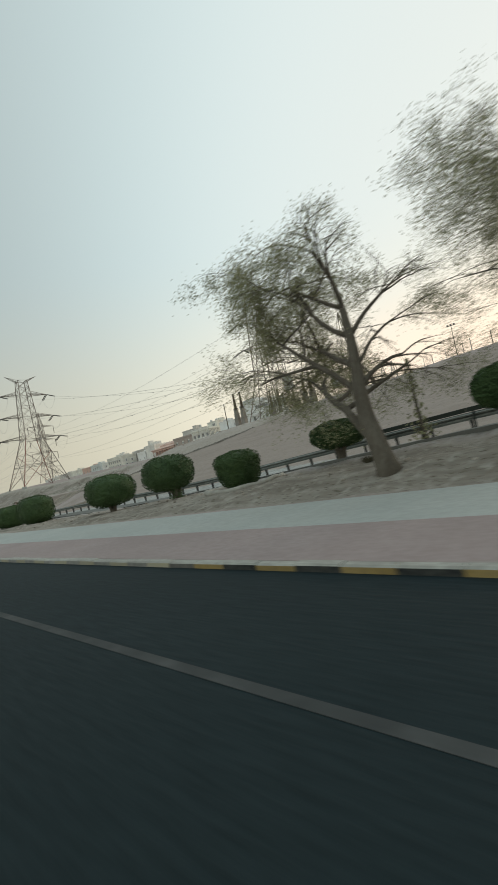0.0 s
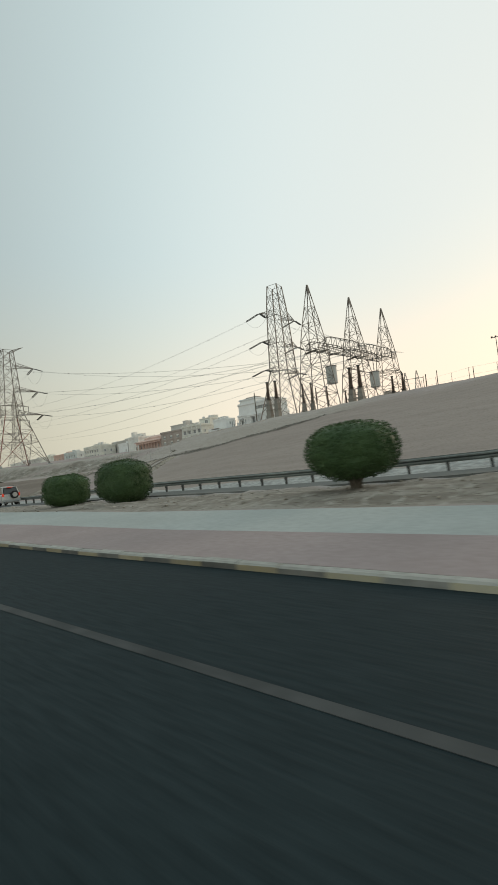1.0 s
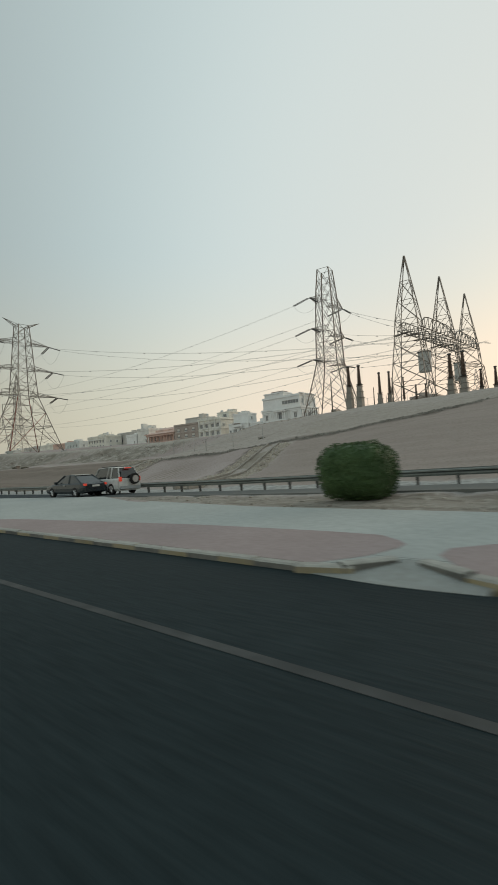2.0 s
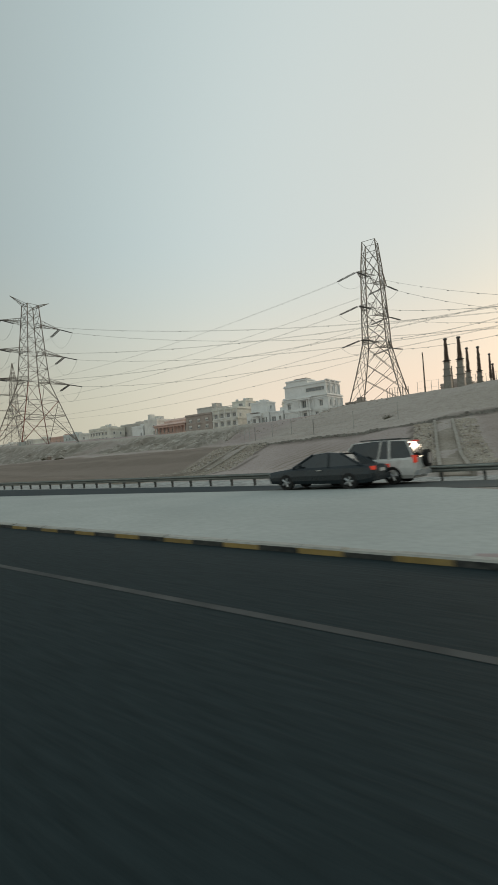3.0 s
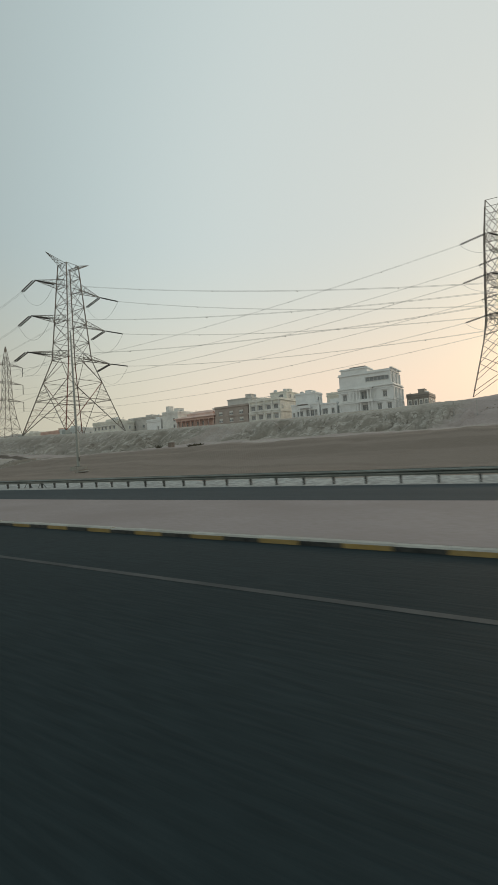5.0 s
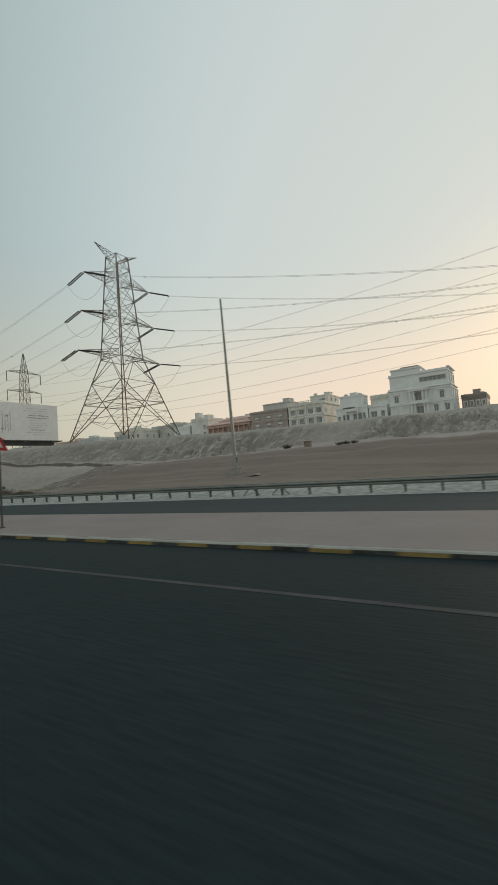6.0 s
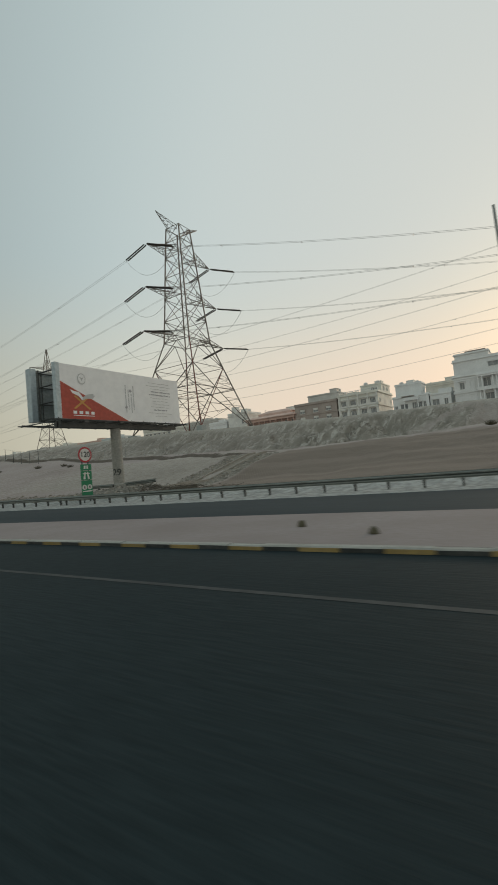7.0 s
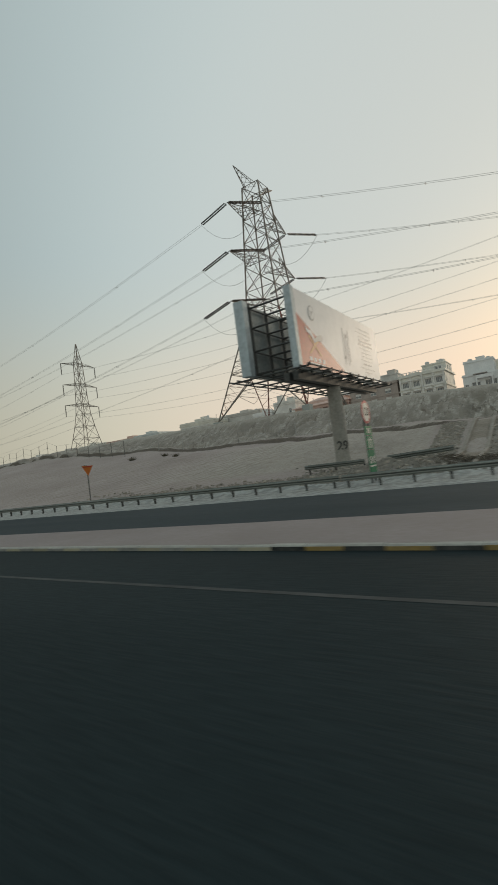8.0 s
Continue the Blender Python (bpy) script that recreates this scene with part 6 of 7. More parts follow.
def mast(x, y, h, lamps):
    z = ground_at(x, y)
    s = thing("light_mast", "thin grey lighting mast on the crest", "light mast", (x, y, z), "masts on the ridge")
    part("shaft", Geo().lathe((x, y, z - 0.3), [(0.14, 0), (0.08, h)], 8), DULL, s)
    if lamps:
        part("lamp_bar", Geo().box(x - 1.1, x + 1.1, y - 0.08, y + 0.08, z + h - 0.2, z + h - 0.05), DULL, s)
        for k in (-0.9, 0.0, 0.9):
            part("lamp_head", Geo().box(x + k - 0.2, x + k + 0.2, y - 0.3, y + 0.12, z + h - 0.05, z + h + 0.25), DULL, s)


for x, y in ((-78.2, 150.0), (-74.4, 150.0)):
    zg = ground_at(x, y)
    t = thing("lattice_mast", "small grey lattice mast, hazy, beyond the crest", "pylon", (x, y, zg), "distant lattice masts")
    lattice_leg_set(t, [(zg - 0.2, 1.25), (zg + 3.0, 0.95), (zg + 5.6, 0.7), (zg + 7.6, 0.45), (27.0, 0.14)], (x, y), 12, 0.13, 0.09, FENCE, FENCE, False)
mast(-46.7, 132, 12.0, True)
for x, y, h in ((-52.0, 128, 5.5), (-41.0, 120, 5.0), (-36.0, 110, 5.2), (-30.0, 104, 5.0), (-24, 98, 5.0), (-58.0, 118, 5.6)):
    mast(x, y, h, False)


# ---- fences ----
def fence(label, pts, h, gap, mesh_on=True, metal=FENCE):
    t = thing("fence", label, "fence", (*pts[0], ground_at(*pts[0])), "fences")
    m = Geo()
    for (ax, ay), (bx, by) in zip(pts, pts[1:]):
        n = max(1, int(math.hypot(bx - ax, by - ay) / gap))
        last = None
        for i in range(n + 1):
            f = i / n
            x, y = ax + (bx - ax) * f, ay + (by - ay) * f
            z = ground_at(x, y)
            part("post", Geo().beam((x, y, z - 0.2), (x, y, z + h), 0.09, sides=6), metal, t)
            if last and mesh_on:
                for k in (0.1, 0.5, 0.98):
                    m.beam((*last[:2], last[2] + h * k), (x, y, z + h * k), 0.022)
            last = (x, y, z)
    if mesh_on:
        part("wire", m, metal, t)
    return t


fence("thin wire fence on steel posts along the slope edge", [(-78, 47.5), (-88, 47.0), (-100, 51.5), (-112, 62.0)], 2.0, 3.6)
fence("close slatted fence on the crest", [(-89.2, 75.0), (-85.8, 75.6)], 1.7, 0.42, metal=DULL)
fence("wire fence on steel posts along the crest", [(-92, 101), (-84, 104), (-76, 116)], 3.0, 1.4)
fence("wire fence on leaning steel posts above the slope", [(-228, 50), (-240, 52), (-262, 56), (-300, 62)], 2.6, 4.0, metal=DULL)
fence("thin fence on steel posts below the bank", [(-186, 50), (-206, 52), (-222, 52)], 1.7, 4.5)
fence("wire fence on steel posts behind the substation", [(-60, 104), (-44, 92), (-28, 84)], 2.8, 5.0)

# ---- utility box and slabs on the bench ----
bx, by = -146.9, 46.6
bz = ground_at(bx, by)
s = thing("utility_box", "small weathered brown utility box on the bench", "utility box", (bx, by, bz))
part("cabinet", Geo().box(bx - 0.34, bx + 0.34, by - 0.3, by + 0.3, bz - 0.1, bz + 0.72), plain("box_paint", (0.24, 0.2, 0.17)), s)
part("lid", Geo().box(bx - 0.52, bx + 0.52, by - 0.46, by + 0.46, bz + 0.722, bz + 0.82), GREYR, s, "overhanging pale lid")


# ---- rubble ----
def rock_mesh(seed, squash=0.6):
    rnd = random.Random(seed)
    bm = bmesh.new()
    bmesh.ops.create_icosphere(bm, subdivisions=1, radius=0.5)
    for q in bm.verts:
        q.co *= rnd.uniform(0.65, 1.15)
        q.co.z *= squash
    m = bpy.data.meshes.new("stone")
    bm.to_mesh(m)
    bm.free()
    m.materials.append(ROCK)
    return m


ROCKS = [rock_mesh(i) for i in range(5)]


def rubble(label, spots, seed):
    rnd = random.Random(seed)
    c = spots[0]
    t = thing("rubble", label, "rubble", (c[0], c[1], ground_at(c[0], c[1])), "rubble")
    for x, y, s in spots:
        o = new("stone", rnd.choice(ROCKS))
        o.parent = t
        o.matrix_parent_inverse = t.matrix_world.inverted()
        o.matrix_basis = pose(x, y, ground_at(x, y) + s * 0.08, rnd.uniform(-20, 20), rnd.uniform(-20, 20), rnd.uniform(0, 360)) @ Matrix.Diagonal((s, s * rnd.uniform(0.6, 1), s, 1))


rnd = random.Random(5)


def chute_spots(x_top, x_bot, half, n):
    out = []
    for _ in range(n):
        y = rnd.uniform(30, 40.5)
        c = x_bot + (x_top - x_bot) * (y - 22) / 20
        off = rnd.choice((-1, 1)) * rnd.uniform(1.0, half)
        out.append((c + off, y, rnd.uniform(0.16, 0.42)))
    return out


rubble("loose pale rubble stones lining a drainage chute on the slope", chute_spots(-93.8, -92.9, 3.2, 290), 1)
rubble("loose pale rubble stones lining a second drainage chute", chute_spots(-173.2, -172.4, 2.7, 250), 2)
rubble("loose pale rubble stones lining a short drainage chute", chute_spots(-72.1, -66.5, 2.4, 140), 7)
rubble("broken stones and debris heaped behind the guardrail", [(rnd.uniform(-181, -173.5), rnd.uniform(22.4, 28), rnd.uniform(0.15, 0.5)) for _ in range(200)], 3)
rubble("scattered small stones along the foot of the slope", [(rnd.uniform(-205, -182), rnd.uniform(21.5, 25), rnd.uniform(0.15, 0.4)) for _ in range(120)], 4)
rubble("scattered stones and litter in the planting strip", [(rnd.uniform(-60, 5), rnd.uniform(11.4, 15.4), rnd.uniform(0.06, 0.22)) for _ in range(260)], 6)


ROCK_G = mat("grey_broken_stone", (0.22, 0.205, 0.182), (0.36, 0.34, 0.305), 0.8, 0.95, fine=6, bump=0.6, c=(0.14, 0.125, 0.105), vary=0.3)


def scree_field(label, n, spot, seed, stone=ROCK):
    """Small broken stones too many to count, joined into one mesh."""
    rn = random.Random(seed)
    g = Geo()
    for _ in range(n):
        x, y, s_ = spot(rn)
        z = ground_at_many(x, y)
        a, k = rn.uniform(0, 6.28), [rn.uniform(0.55, 1.2) for _ in range(7)]
        ring = [(x + s_ * k[i] * math.cos(a + i * 1.2566), y + s_ * k[i] * 0.8 * math.sin(a + i * 1.2566), z - 0.03) for i in range(5)]
        top_ = [(x + (px - x) * 0.55 + s_ * 0.1 * (k[5] - 0.9), y + (py - y) * 0.55, z + s_ * 0.55 * k[6] * rn.uniform(0.6, 1.2)) for px, py, _ in ring]
        g.add(ring + top_, [(i, (i + 1) % 5, 5 + (i + 1) % 5, 5 + i) for i in range(5)] + [(5, 6, 7, 8, 9)])
    return tagged(part("scree", g, stone), label, "rubble", kind="stuff")


HX, HY = np.arange(-200.0, -44.0, 0.25), np.arange(20.0, 60.0, 0.25)
HZ = land(*[q.ravel() for q in np.meshgrid(HX, HY)]).reshape(len(HY), len(HX))


def ground_at_many(x, y):
    """Height looked up on a fine grid of the slope."""
    return float(HZ[min(len(HY) - 1, max(0, round((y - 20.0) / 0.25))), min(len(HX) - 1, max(0, round((x + 200.0) / 0.25)))])


cz = ground_at(-93.9, 42.2) - 0.18
s = thing("culvert", "small concrete culvert mouth at the head of a drainage chute", "culvert", (-93.9, 42.2, cz))
part("headwall", Geo().box(-94.8, -93.0, 42.3, 42.6, cz - 0.4, cz + 0.32), CONCP, s)
for x in (-94.8, -93.2):
    part("wing_wall", Geo().box(x, x + 0.2, 41.7, 42.296, cz - 0.4, cz + 0.26), CONCP, s)
rnd = random.Random(77)
rubble("dark clods and stones strewn along the crest", [(x, 66.0 + 0.25 * (x + 95) + rnd.gauss(0, 2.2), rnd.uniform(0.1, 0.38)) for x in [rnd.uniform(-109, -82) for _ in range(170)]], 21)


def beside_chute(x_top, x_bot, half):
    def spot(rn):
        y = rn.uniform(25, 41.5)
        off = rn.choice((-1, 1)) * rn.uniform(0.9, half)
        return x_bot + (x_top - x_bot) * (y - 22) / 20 + off, y, rn.uniform(0.06, 0.2)
    return spot


scree_field("ochre broken stone pitched along a drainage chute", 3200, beside_chute(-93.8, -92.9, 3.4), 11)
scree_field("grey broken stone pitched along a second drainage chute", 2800, beside_chute(-173.2, -172.4, 2.9), 12, ROCK_G)
scree_field("ochre broken stone pitched along a short drainage chute", 2200, beside_chute(-72.1, -66.5, 2.5), 16)
scree_field("heaped earth and broken stone round the billboard pole", 2600, lambda rn: (rn.gauss(-176.4, 2.3), min(30.0, max(21.6, rn.gauss(24.8, 1.8))), rn.uniform(0.05, 0.22)), 13, ROCK_G)


def track_edge(rn):
    """Clods along the broken edge of the old track across the slope."""
    x = rn.uniform(-91.5, -52.0)
    y = float(np.interp(x, [-91, -77, -66, -55, -46], [40.7, 41.2, 45.0, 51, 57]))
    y += 1.5 * (float(fbm(np.array([x * 0.12]), np.array([y * 0.12]), 41)[0]) - 0.5)
    return x, y + rn.gauss(0, 0.28), rn.uniform(0.05, 0.26)


scree_field("dark clods along the broken edge of an old track", 1500, track_edge, 15, ROCK_G)
scree_field("small stones strewn along the foot of the slope", 1800, lambda rn: (rn.uniform(-200, -176), rn.uniform(21.4, 24.5), rn.uniform(0.04, 0.14)), 14)
LIP = mat("weathered_concrete_lip", (0.30, 0.275, 0.24), (0.38, 0.35, 0.31), 0.8, 0.95, fine=6, bump=0.4, c=(0.22, 0.195, 0.165))
for xt, xb in ((-93.5, -92.9), (-172.7, -172.3), (-72.1, -66.5)):
    t = thing("drain_channel", "weathered concrete drainage channel with raised lips running down the slope", "drain", (xb, 22.5, ground_at(xb, 22.5)), "drain channels")
    ysd = np.arange(22.5, 42, 1.0)
    for name, o0, o1, lift in (("bed", -0.62, 0.62, 0.05), ("lip", -0.85, -0.62, 0.24), ("lip", 0.62, 0.85, 0.24)):
        g = Geo()
        secs = []
        for y in ysd:
            c = xb + (xt - xb) * (y - 22) / 20
            z = ground_at(c, y, False) + lift
            secs.append([(c + o0, y, z), (c + o1, y, z), (c + o1, y, z - 0.5), (c + o0, y, z - 0.5)])
        loft(g, secs)
        part(name, g, LIP if name == "lip" else DIRT, t)


# ---- shrubs ----
def leaf_cloud(g, n, sample, size, rnd, normal_bias=None):
    for _ in range(n):
        p, nrm = sample()
        a = Vector((rnd.gauss(0, 1), rnd.gauss(0, 1), rnd.gauss(0, 1))) + nrm * 0.6
        a.normalize()
        u = a.orthogonal().normalized()
        u = Matrix.Rotation(rnd.uniform(0, 6.28), 3, a) @ u
        w = a.cross(u)
        s = size * rnd.uniform(0.6, 1.3)
        g.add([p - u * s, p - w * s * 0.45, p + u * s, p + w * s * 0.45], [(0, 1, 2, 3)])


def shrub(x, y, bottom, top, rx, ry, seed, label, square=2.6, n=9000, stem=0.0, taper=0.0):
    """A clipped shrub: a short forked trunk and a dense crown of small leaves."""
    rnd = random.Random(seed)
    z = ground_at(x, y)
    t = thing("shrub", label, "shrub", (x, y, z), "clipped shrubs")
    cz, rz = (bottom + top) / 2, (top - bottom) / 2
    g = Geo()
    for i in range(4):
        a = i * 1.7 + seed
        g.tube([(x + stem + 0.05 * math.cos(a), y + 0.05 * math.sin(a), z - 0.1), (x + stem + 0.16 * math.cos(a), y + 0.16 * math.sin(a), (z + bottom) / 2 + 0.1), (x + 0.5 * rx * math.cos(a), y + 0.5 * ry * math.sin(a), cz)], [0.14, 0.10, 0.04], 7)
    part("trunk", g, BARK, t)

    def shape(d):
        e = (abs(d.x) ** square + abs(d.y) ** square + abs(d.z) ** square) ** (-1 / square)
        k = 1 + 0.08 * noise.noise(d * 2.2 + Vector((seed, 0, 0))) + 0.04 * noise.noise(d * 6 + Vector((0, seed, 0)))
        w = 1 + taper * max(-1.0, min(1.0, d.z * e))
        return Vector((d.x * e * rx * k * w, d.y * e * ry * k * w, d.z * e * rz * k))

    bm = bmesh.new()
    bmesh.ops.create_icosphere(bm, subdivisions=4, radius=1)
    core = Geo()
    core.add([Vector((x, y, cz)) + shape(q.co.normalized()) * 0.93 for q in bm.verts], [[q.index for q in f.verts] for f in bm.faces])
    bm.free()

    def sample():
        d = Vector((rnd.gauss(0, 1), rnd.gauss(0, 1), rnd.gauss(0, 1))).normalized()
        return Vector((x, y, cz)) + shape(d) * (1.03 - abs(rnd.gauss(0, 0.06))), d

    leaf_cloud(core, n, sample, 0.043, rnd)
    part("crown", core, LEAF, t)
    if stem:
        def sucker():
            d = Vector((rnd.gauss(0, 1), rnd.gauss(0, 1), abs(rnd.gauss(0, 0.9)))).normalized()
            return Vector((x + stem, y, z)) + Vector((d.x * 0.42, d.y * 0.42, d.z * 0.75)) * rnd.uniform(0.3, 1.0), d
        low = Geo()
        leaf_cloud(low, 900, sucker, 0.045, rnd)
        part("basal_growth", low, LEAF, t, "leafy shoots round the foot of the stem")
    return t


for i, (x, y, bot, top, rx, ry, sq, label) in enumerate((
    (-48.6, 14.4, 0.66, 2.60, 1.20, 1.3, 3.2, "dark green clipped shrub, boxy, in the dirt strip"),
    (-42.4, 14.5, 0.66, 3.0, 1.40, 1.4, 2.6, "bright green rounded clipped shrub in the dirt strip"),
    (-28.2, 13.9, 1.20, 3.08, 1.47, 1.4, 2.6, "green domed clipped shrub on a short trunk"),
    (-22.3, 14.2, 1.50, 3.35, 1.31, 1.3, 2.4, "dark green clipped shrub on a bare stem"),
    (-16.7, 13.9, 1.05, 2.72, 0.76, 0.95, 2.9, "squat dark green clipped shrub in the dirt strip"),
    (-12.9, 16.2, 1.98, 3.12, 1.10, 1.1, 2.3, "flat-topped dark green clipped shrub on a stem"),
    (-6.0, 14.5, 2.2, 3.45, 0.85, 0.9, 2.4, "dark green clipped shrub on a stem"),
)):
    shrub(x, y, bot, top, rx, ry, i + 1, label, sq, stem=0.38 if i == 3 else 0.0, taper=0.2 if i == 4 else 0.0)


# ---- tree ----
def tree(x, y, seed):
    rnd = random.Random(seed)
    z = ground_at(x, y) - 0.15
    t = thing("tree", "leaning thorn tree with forked grey trunk and sparse drooping foliage", "tree", (x, y, z))
    wood, twigs, leaves = Geo(), Geo(), Geo()
    thin = random.Random(seed + 100)

    def limb(p, d, length, r, depth, bare=0.3):
        n = 6
        pts, q = [p.copy()], p.copy()
        dd = d.normalized()
        for i in range(n):
            droop = -0.03 if depth < 2 else -0.16
            dd = (dd + Vector((rnd.gauss(0, 0.13), rnd.gauss(0, 0.13), rnd.gauss(0, 0.08) + droop * (i / n)))).normalized()
            q = q + dd * length / n
            pts.append(q.copy())
        radii = [r * (1 - 0.55 * i / n) for i in range(n + 1)]
        (wood if depth < 3 else twigs).tube(pts, radii, 9 if depth < 2 else 4)
        if depth >= 4:
            for i in range(1, n + 1):
                for _ in range(8):
                    c = pts[i] + Vector((rnd.gauss(0, 0.13), rnd.gauss(0, 0.13), rnd.gauss(0, 0.12) - 0.05))
                    a = Vector((rnd.gauss(0, 1), rnd.gauss(0, 1), rnd.gauss(0, 1))).normalized()
                    b = a.orthogonal()
                    s = rnd.uniform(0.018, 0.038)
                    if thin.random() < bare:
                        continue
                    leaves.add([c - a * s, c + b * s * 0.35, c + a * s, c - b * s * 0.35], [(0, 1, 2, 3)])
                    if bare < 0.5 and thin.random() < 0.65:
                        c2 = c + Vector((thin.gauss(0, 0.16), thin.gauss(0, 0.16), thin.gauss(-0.10, 0.16)))
                        s2 = thin.uniform(0.022, 0.042)
                        leaves.add([c2 - b * s2, c2 + a * s2 * 0.4, c2 + b * s2, c2 - a * s2 * 0.4], [(0, 1, 2, 3)])
            return
        kids = (4, 4, 4, 4)[depth]
        for j in range(kids):
            f = 0.45 + 0.55 * (j + 1) / kids
            k = min(n, max(1, int(f * n)))
            spread = (0.7, 0.8, 0.95, 1.1)[depth]
            nd = (dd + Vector((rnd.gauss(0, spread), rnd.gauss(0, spread * 0.8), rnd.gauss(0.05, 0.4)))).normalized()
            limb(pts[k], nd, length * rnd.uniform(0.55, 0.78), radii[k] * 0.74, depth + 1, bare)

    base = Vector((x, y, z))
    rise = [Vector((0.10, 0, -0.1)), Vector((0.0, 0, 0.35)), Vector((-0.16, 0.04, 1.0)), Vector((-0.36, 0.08, 1.8)), Vector((-0.42, 0.12, 2.6)), Vector((-0.36, 0.14, 3.4)), Vector((-0.34, 0.1, 4.3)), Vector((-0.40, 0.1, 5.2))]
    wood.tube([base + q for q in rise], [0.46, 0.33, 0.29, 0.26, 0.22, 0.19, 0.15, 0.11], 12)
    for at, way, length, r, start, bare in (
            (2, (-0.55, 0.1, 1.0), 3.4, 0.17, 0, 0.15), (4, (-1.0, -0.1, 0.7), 3.2, 0.11, 0, 0.15), (5, (-1.0, 0.3, 0.6), 3.3, 0.11, 0, 0.2), (6, (-0.9, -0.25, 0.7), 2.9, 0.09, 0, 0.25),
            (4, (0.7, 0.15, 1.0), 1.7, 0.09, 2, 0.85), (5, (0.9, -0.1, 0.8), 1.8, 0.07, 2, 0.8), (6, (0.6, 0.3, 0.9), 1.8, 0.08, 1, 0.7), (7, (-0.15, 0.1, 1.0), 2.0, 0.09, 1, 0.4), (7, (-0.8, 0.2, 0.6), 2.2, 0.08, 1, 0.3)):
        limb(base + rise[at], Vector(way), length, r, start, bare)
    part("trunk", wood, BARK, t, smooth=True)
    part("twig_spray", twigs, BARK, t)
    part("crown", leaves, LEAF_DRY, t)
    return t


tree(-8.95, 12.4, 12)
tree(-0.9, 13.6, 31)


def sapling(x, y, h, seed):
    rnd = random.Random(seed)
    z = ground_at(x, y)
    t = thing("sapling", "thin half-bare sapling with dry green foliage at its foot", "sapling", (x, y, z))
    g, lf = Geo(), Geo()
    g.tube([(x, y, z - 0.1), (x - 0.1, y, z + h * 0.5), (x - 0.05, y, z + h)], [0.07, 0.05, 0.02], 6)
    for i in range(260):
        f = rnd.random() ** 1.6
        a = rnd.uniform(0, 6.28)
        r = rnd.uniform(0.05, 0.55) * (1.1 - f)
        c = Vector((x - 0.08 + r * math.cos(a), y + r * math.sin(a), z + 0.1 + f * h))
        if i % 9 == 0:
            g.beam((x - 0.06, y, z + f * h * 0.9), c, 0.025)
        q = Vector((rnd.gauss(0, 1), rnd.gauss(0, 1), rnd.gauss(0, 1))).normalized()
        b = q.orthogonal()
        s = rnd.uniform(0.04, 0.08)
        lf.add([c - q * s, c + b * s * 0.5, c + q * s, c - b * s * 0.5], [(0, 1, 2, 3)])
    part("stem", g, BARK, t)
    part("foliage", lf, LEAF_DRY, t)


sapling(-9.3, 16.2, 3.0, 3)


SCRUB = mat("dry_scrub", (0.085, 0.08, 0.05), (0.13, 0.115, 0.075), 2.0, 0.9, bump=0.0)


def brush_pile(label, x0, x1, y0, y1, n, seed):
    """Cut branches thrown in a heap along the foot of the slope."""
    rn = random.Random(seed)
    g = Geo()
    for _ in range(n):
        x, y = rn.uniform(x0, x1), rn.uniform(y0, y1)
        z = ground_at_many(x, y) + rn.uniform(0.0, 0.28)
        a, s_ = rn.uniform(0, 6.28), rn.uniform(0.3, 0.95)
        d = Vector((math.cos(a), math.sin(a) * 0.6, rn.uniform(-0.15, 0.4))) * s_
        p = Vector((x, y, z))
        k = Vector((rn.uniform(-1, 1), rn.uniform(-1, 1), rn.uniform(-0.3, 0.6))) * 0.12
        g.tube([p - d * 0.5, p + k, p + d * 0.5], [0.022, 0.018, 0.006], 4)
    return tagged(part("brush", g, BARK), label, "brush", kind="stuff")


brush_pile("heap of dry dark branches behind the guardrail", -173.6, -168.4, 23.2, 25.6, 420, 31)
brush_pile("thin scatter of dry branches on the slope foot", -168.0, -164.0, 22.4, 24.6, 120, 32)


def tuft(x, y, r, seed):
    rnd = random.Random(seed)
    z = ground_at(x, y)
    g = Geo()
    for _ in range(160):
        a, f = rnd.uniform(0, 6.28), rnd.random()
        p = Vector((x + r * 0.5 * f * math.cos(a), y + r * 0.5 * f * math.sin(a), z - 0.02))
        q = p + Vector((r * 0.6 * f * math.cos(a), r * 0.6 * f * math.sin(a), r * rnd.uniform(0.3, 0.8)))
        g.beam(p, q, 0.03, 0.01, 3)
    tagged(part("dry_bush", g, SCRUB), "low dry desert bush on the bare slope", "bush", "dry bushes")


for i, (x, y, r) in enumerate(((-222, 46, 0.8), (-216, 47, 0.6), (-213, 46, 0.7), (-142.6, 45.6, 0.5), (-141.8, 45.7, 0.55), (-140.9, 45.8, 0.5), (-80, 50, 0.7), (-11.0, 15.0, 0.3), (-150, 47.2, 0.7), (-231, 44, 0.5))):
    tuft(x, y, r, i + 40)


# ---- planting strip edging and small things ----
KERBED = mat("worn_pale_edging", (0.34, 0.33, 0.30), (0.44, 0.43, 0.39), 1.2, 0.9, fine=8, bump=0.4, c=(0.24, 0.22, 0.19))
g = Geo()
pts = []
for i in range(25):
    a = radians(150 + i * 10)
    px_, py_ = -16.9 + 1.75 * math.cos(a), 14.3 + 1.7 * math.sin(a)
    pts.append((px_, py_, ground_at(px_, py_) + 0.03))
g.tube(pts, [0.13] * len(pts), 6)
tagged(part("edging_ring", g, KERBED, smooth=True), "low worn pale concrete edging curved round a clipped shrub", "edging")

DARKG = plain("dark_green_panel_paint", (0.035, 0.045, 0.038), 0.6)
s = thing("barrier", "dark green metal barrier panel on posts along the guardrail", "barrier", (-11.2, 19.05, ground_at(-11.2, 19.05)))
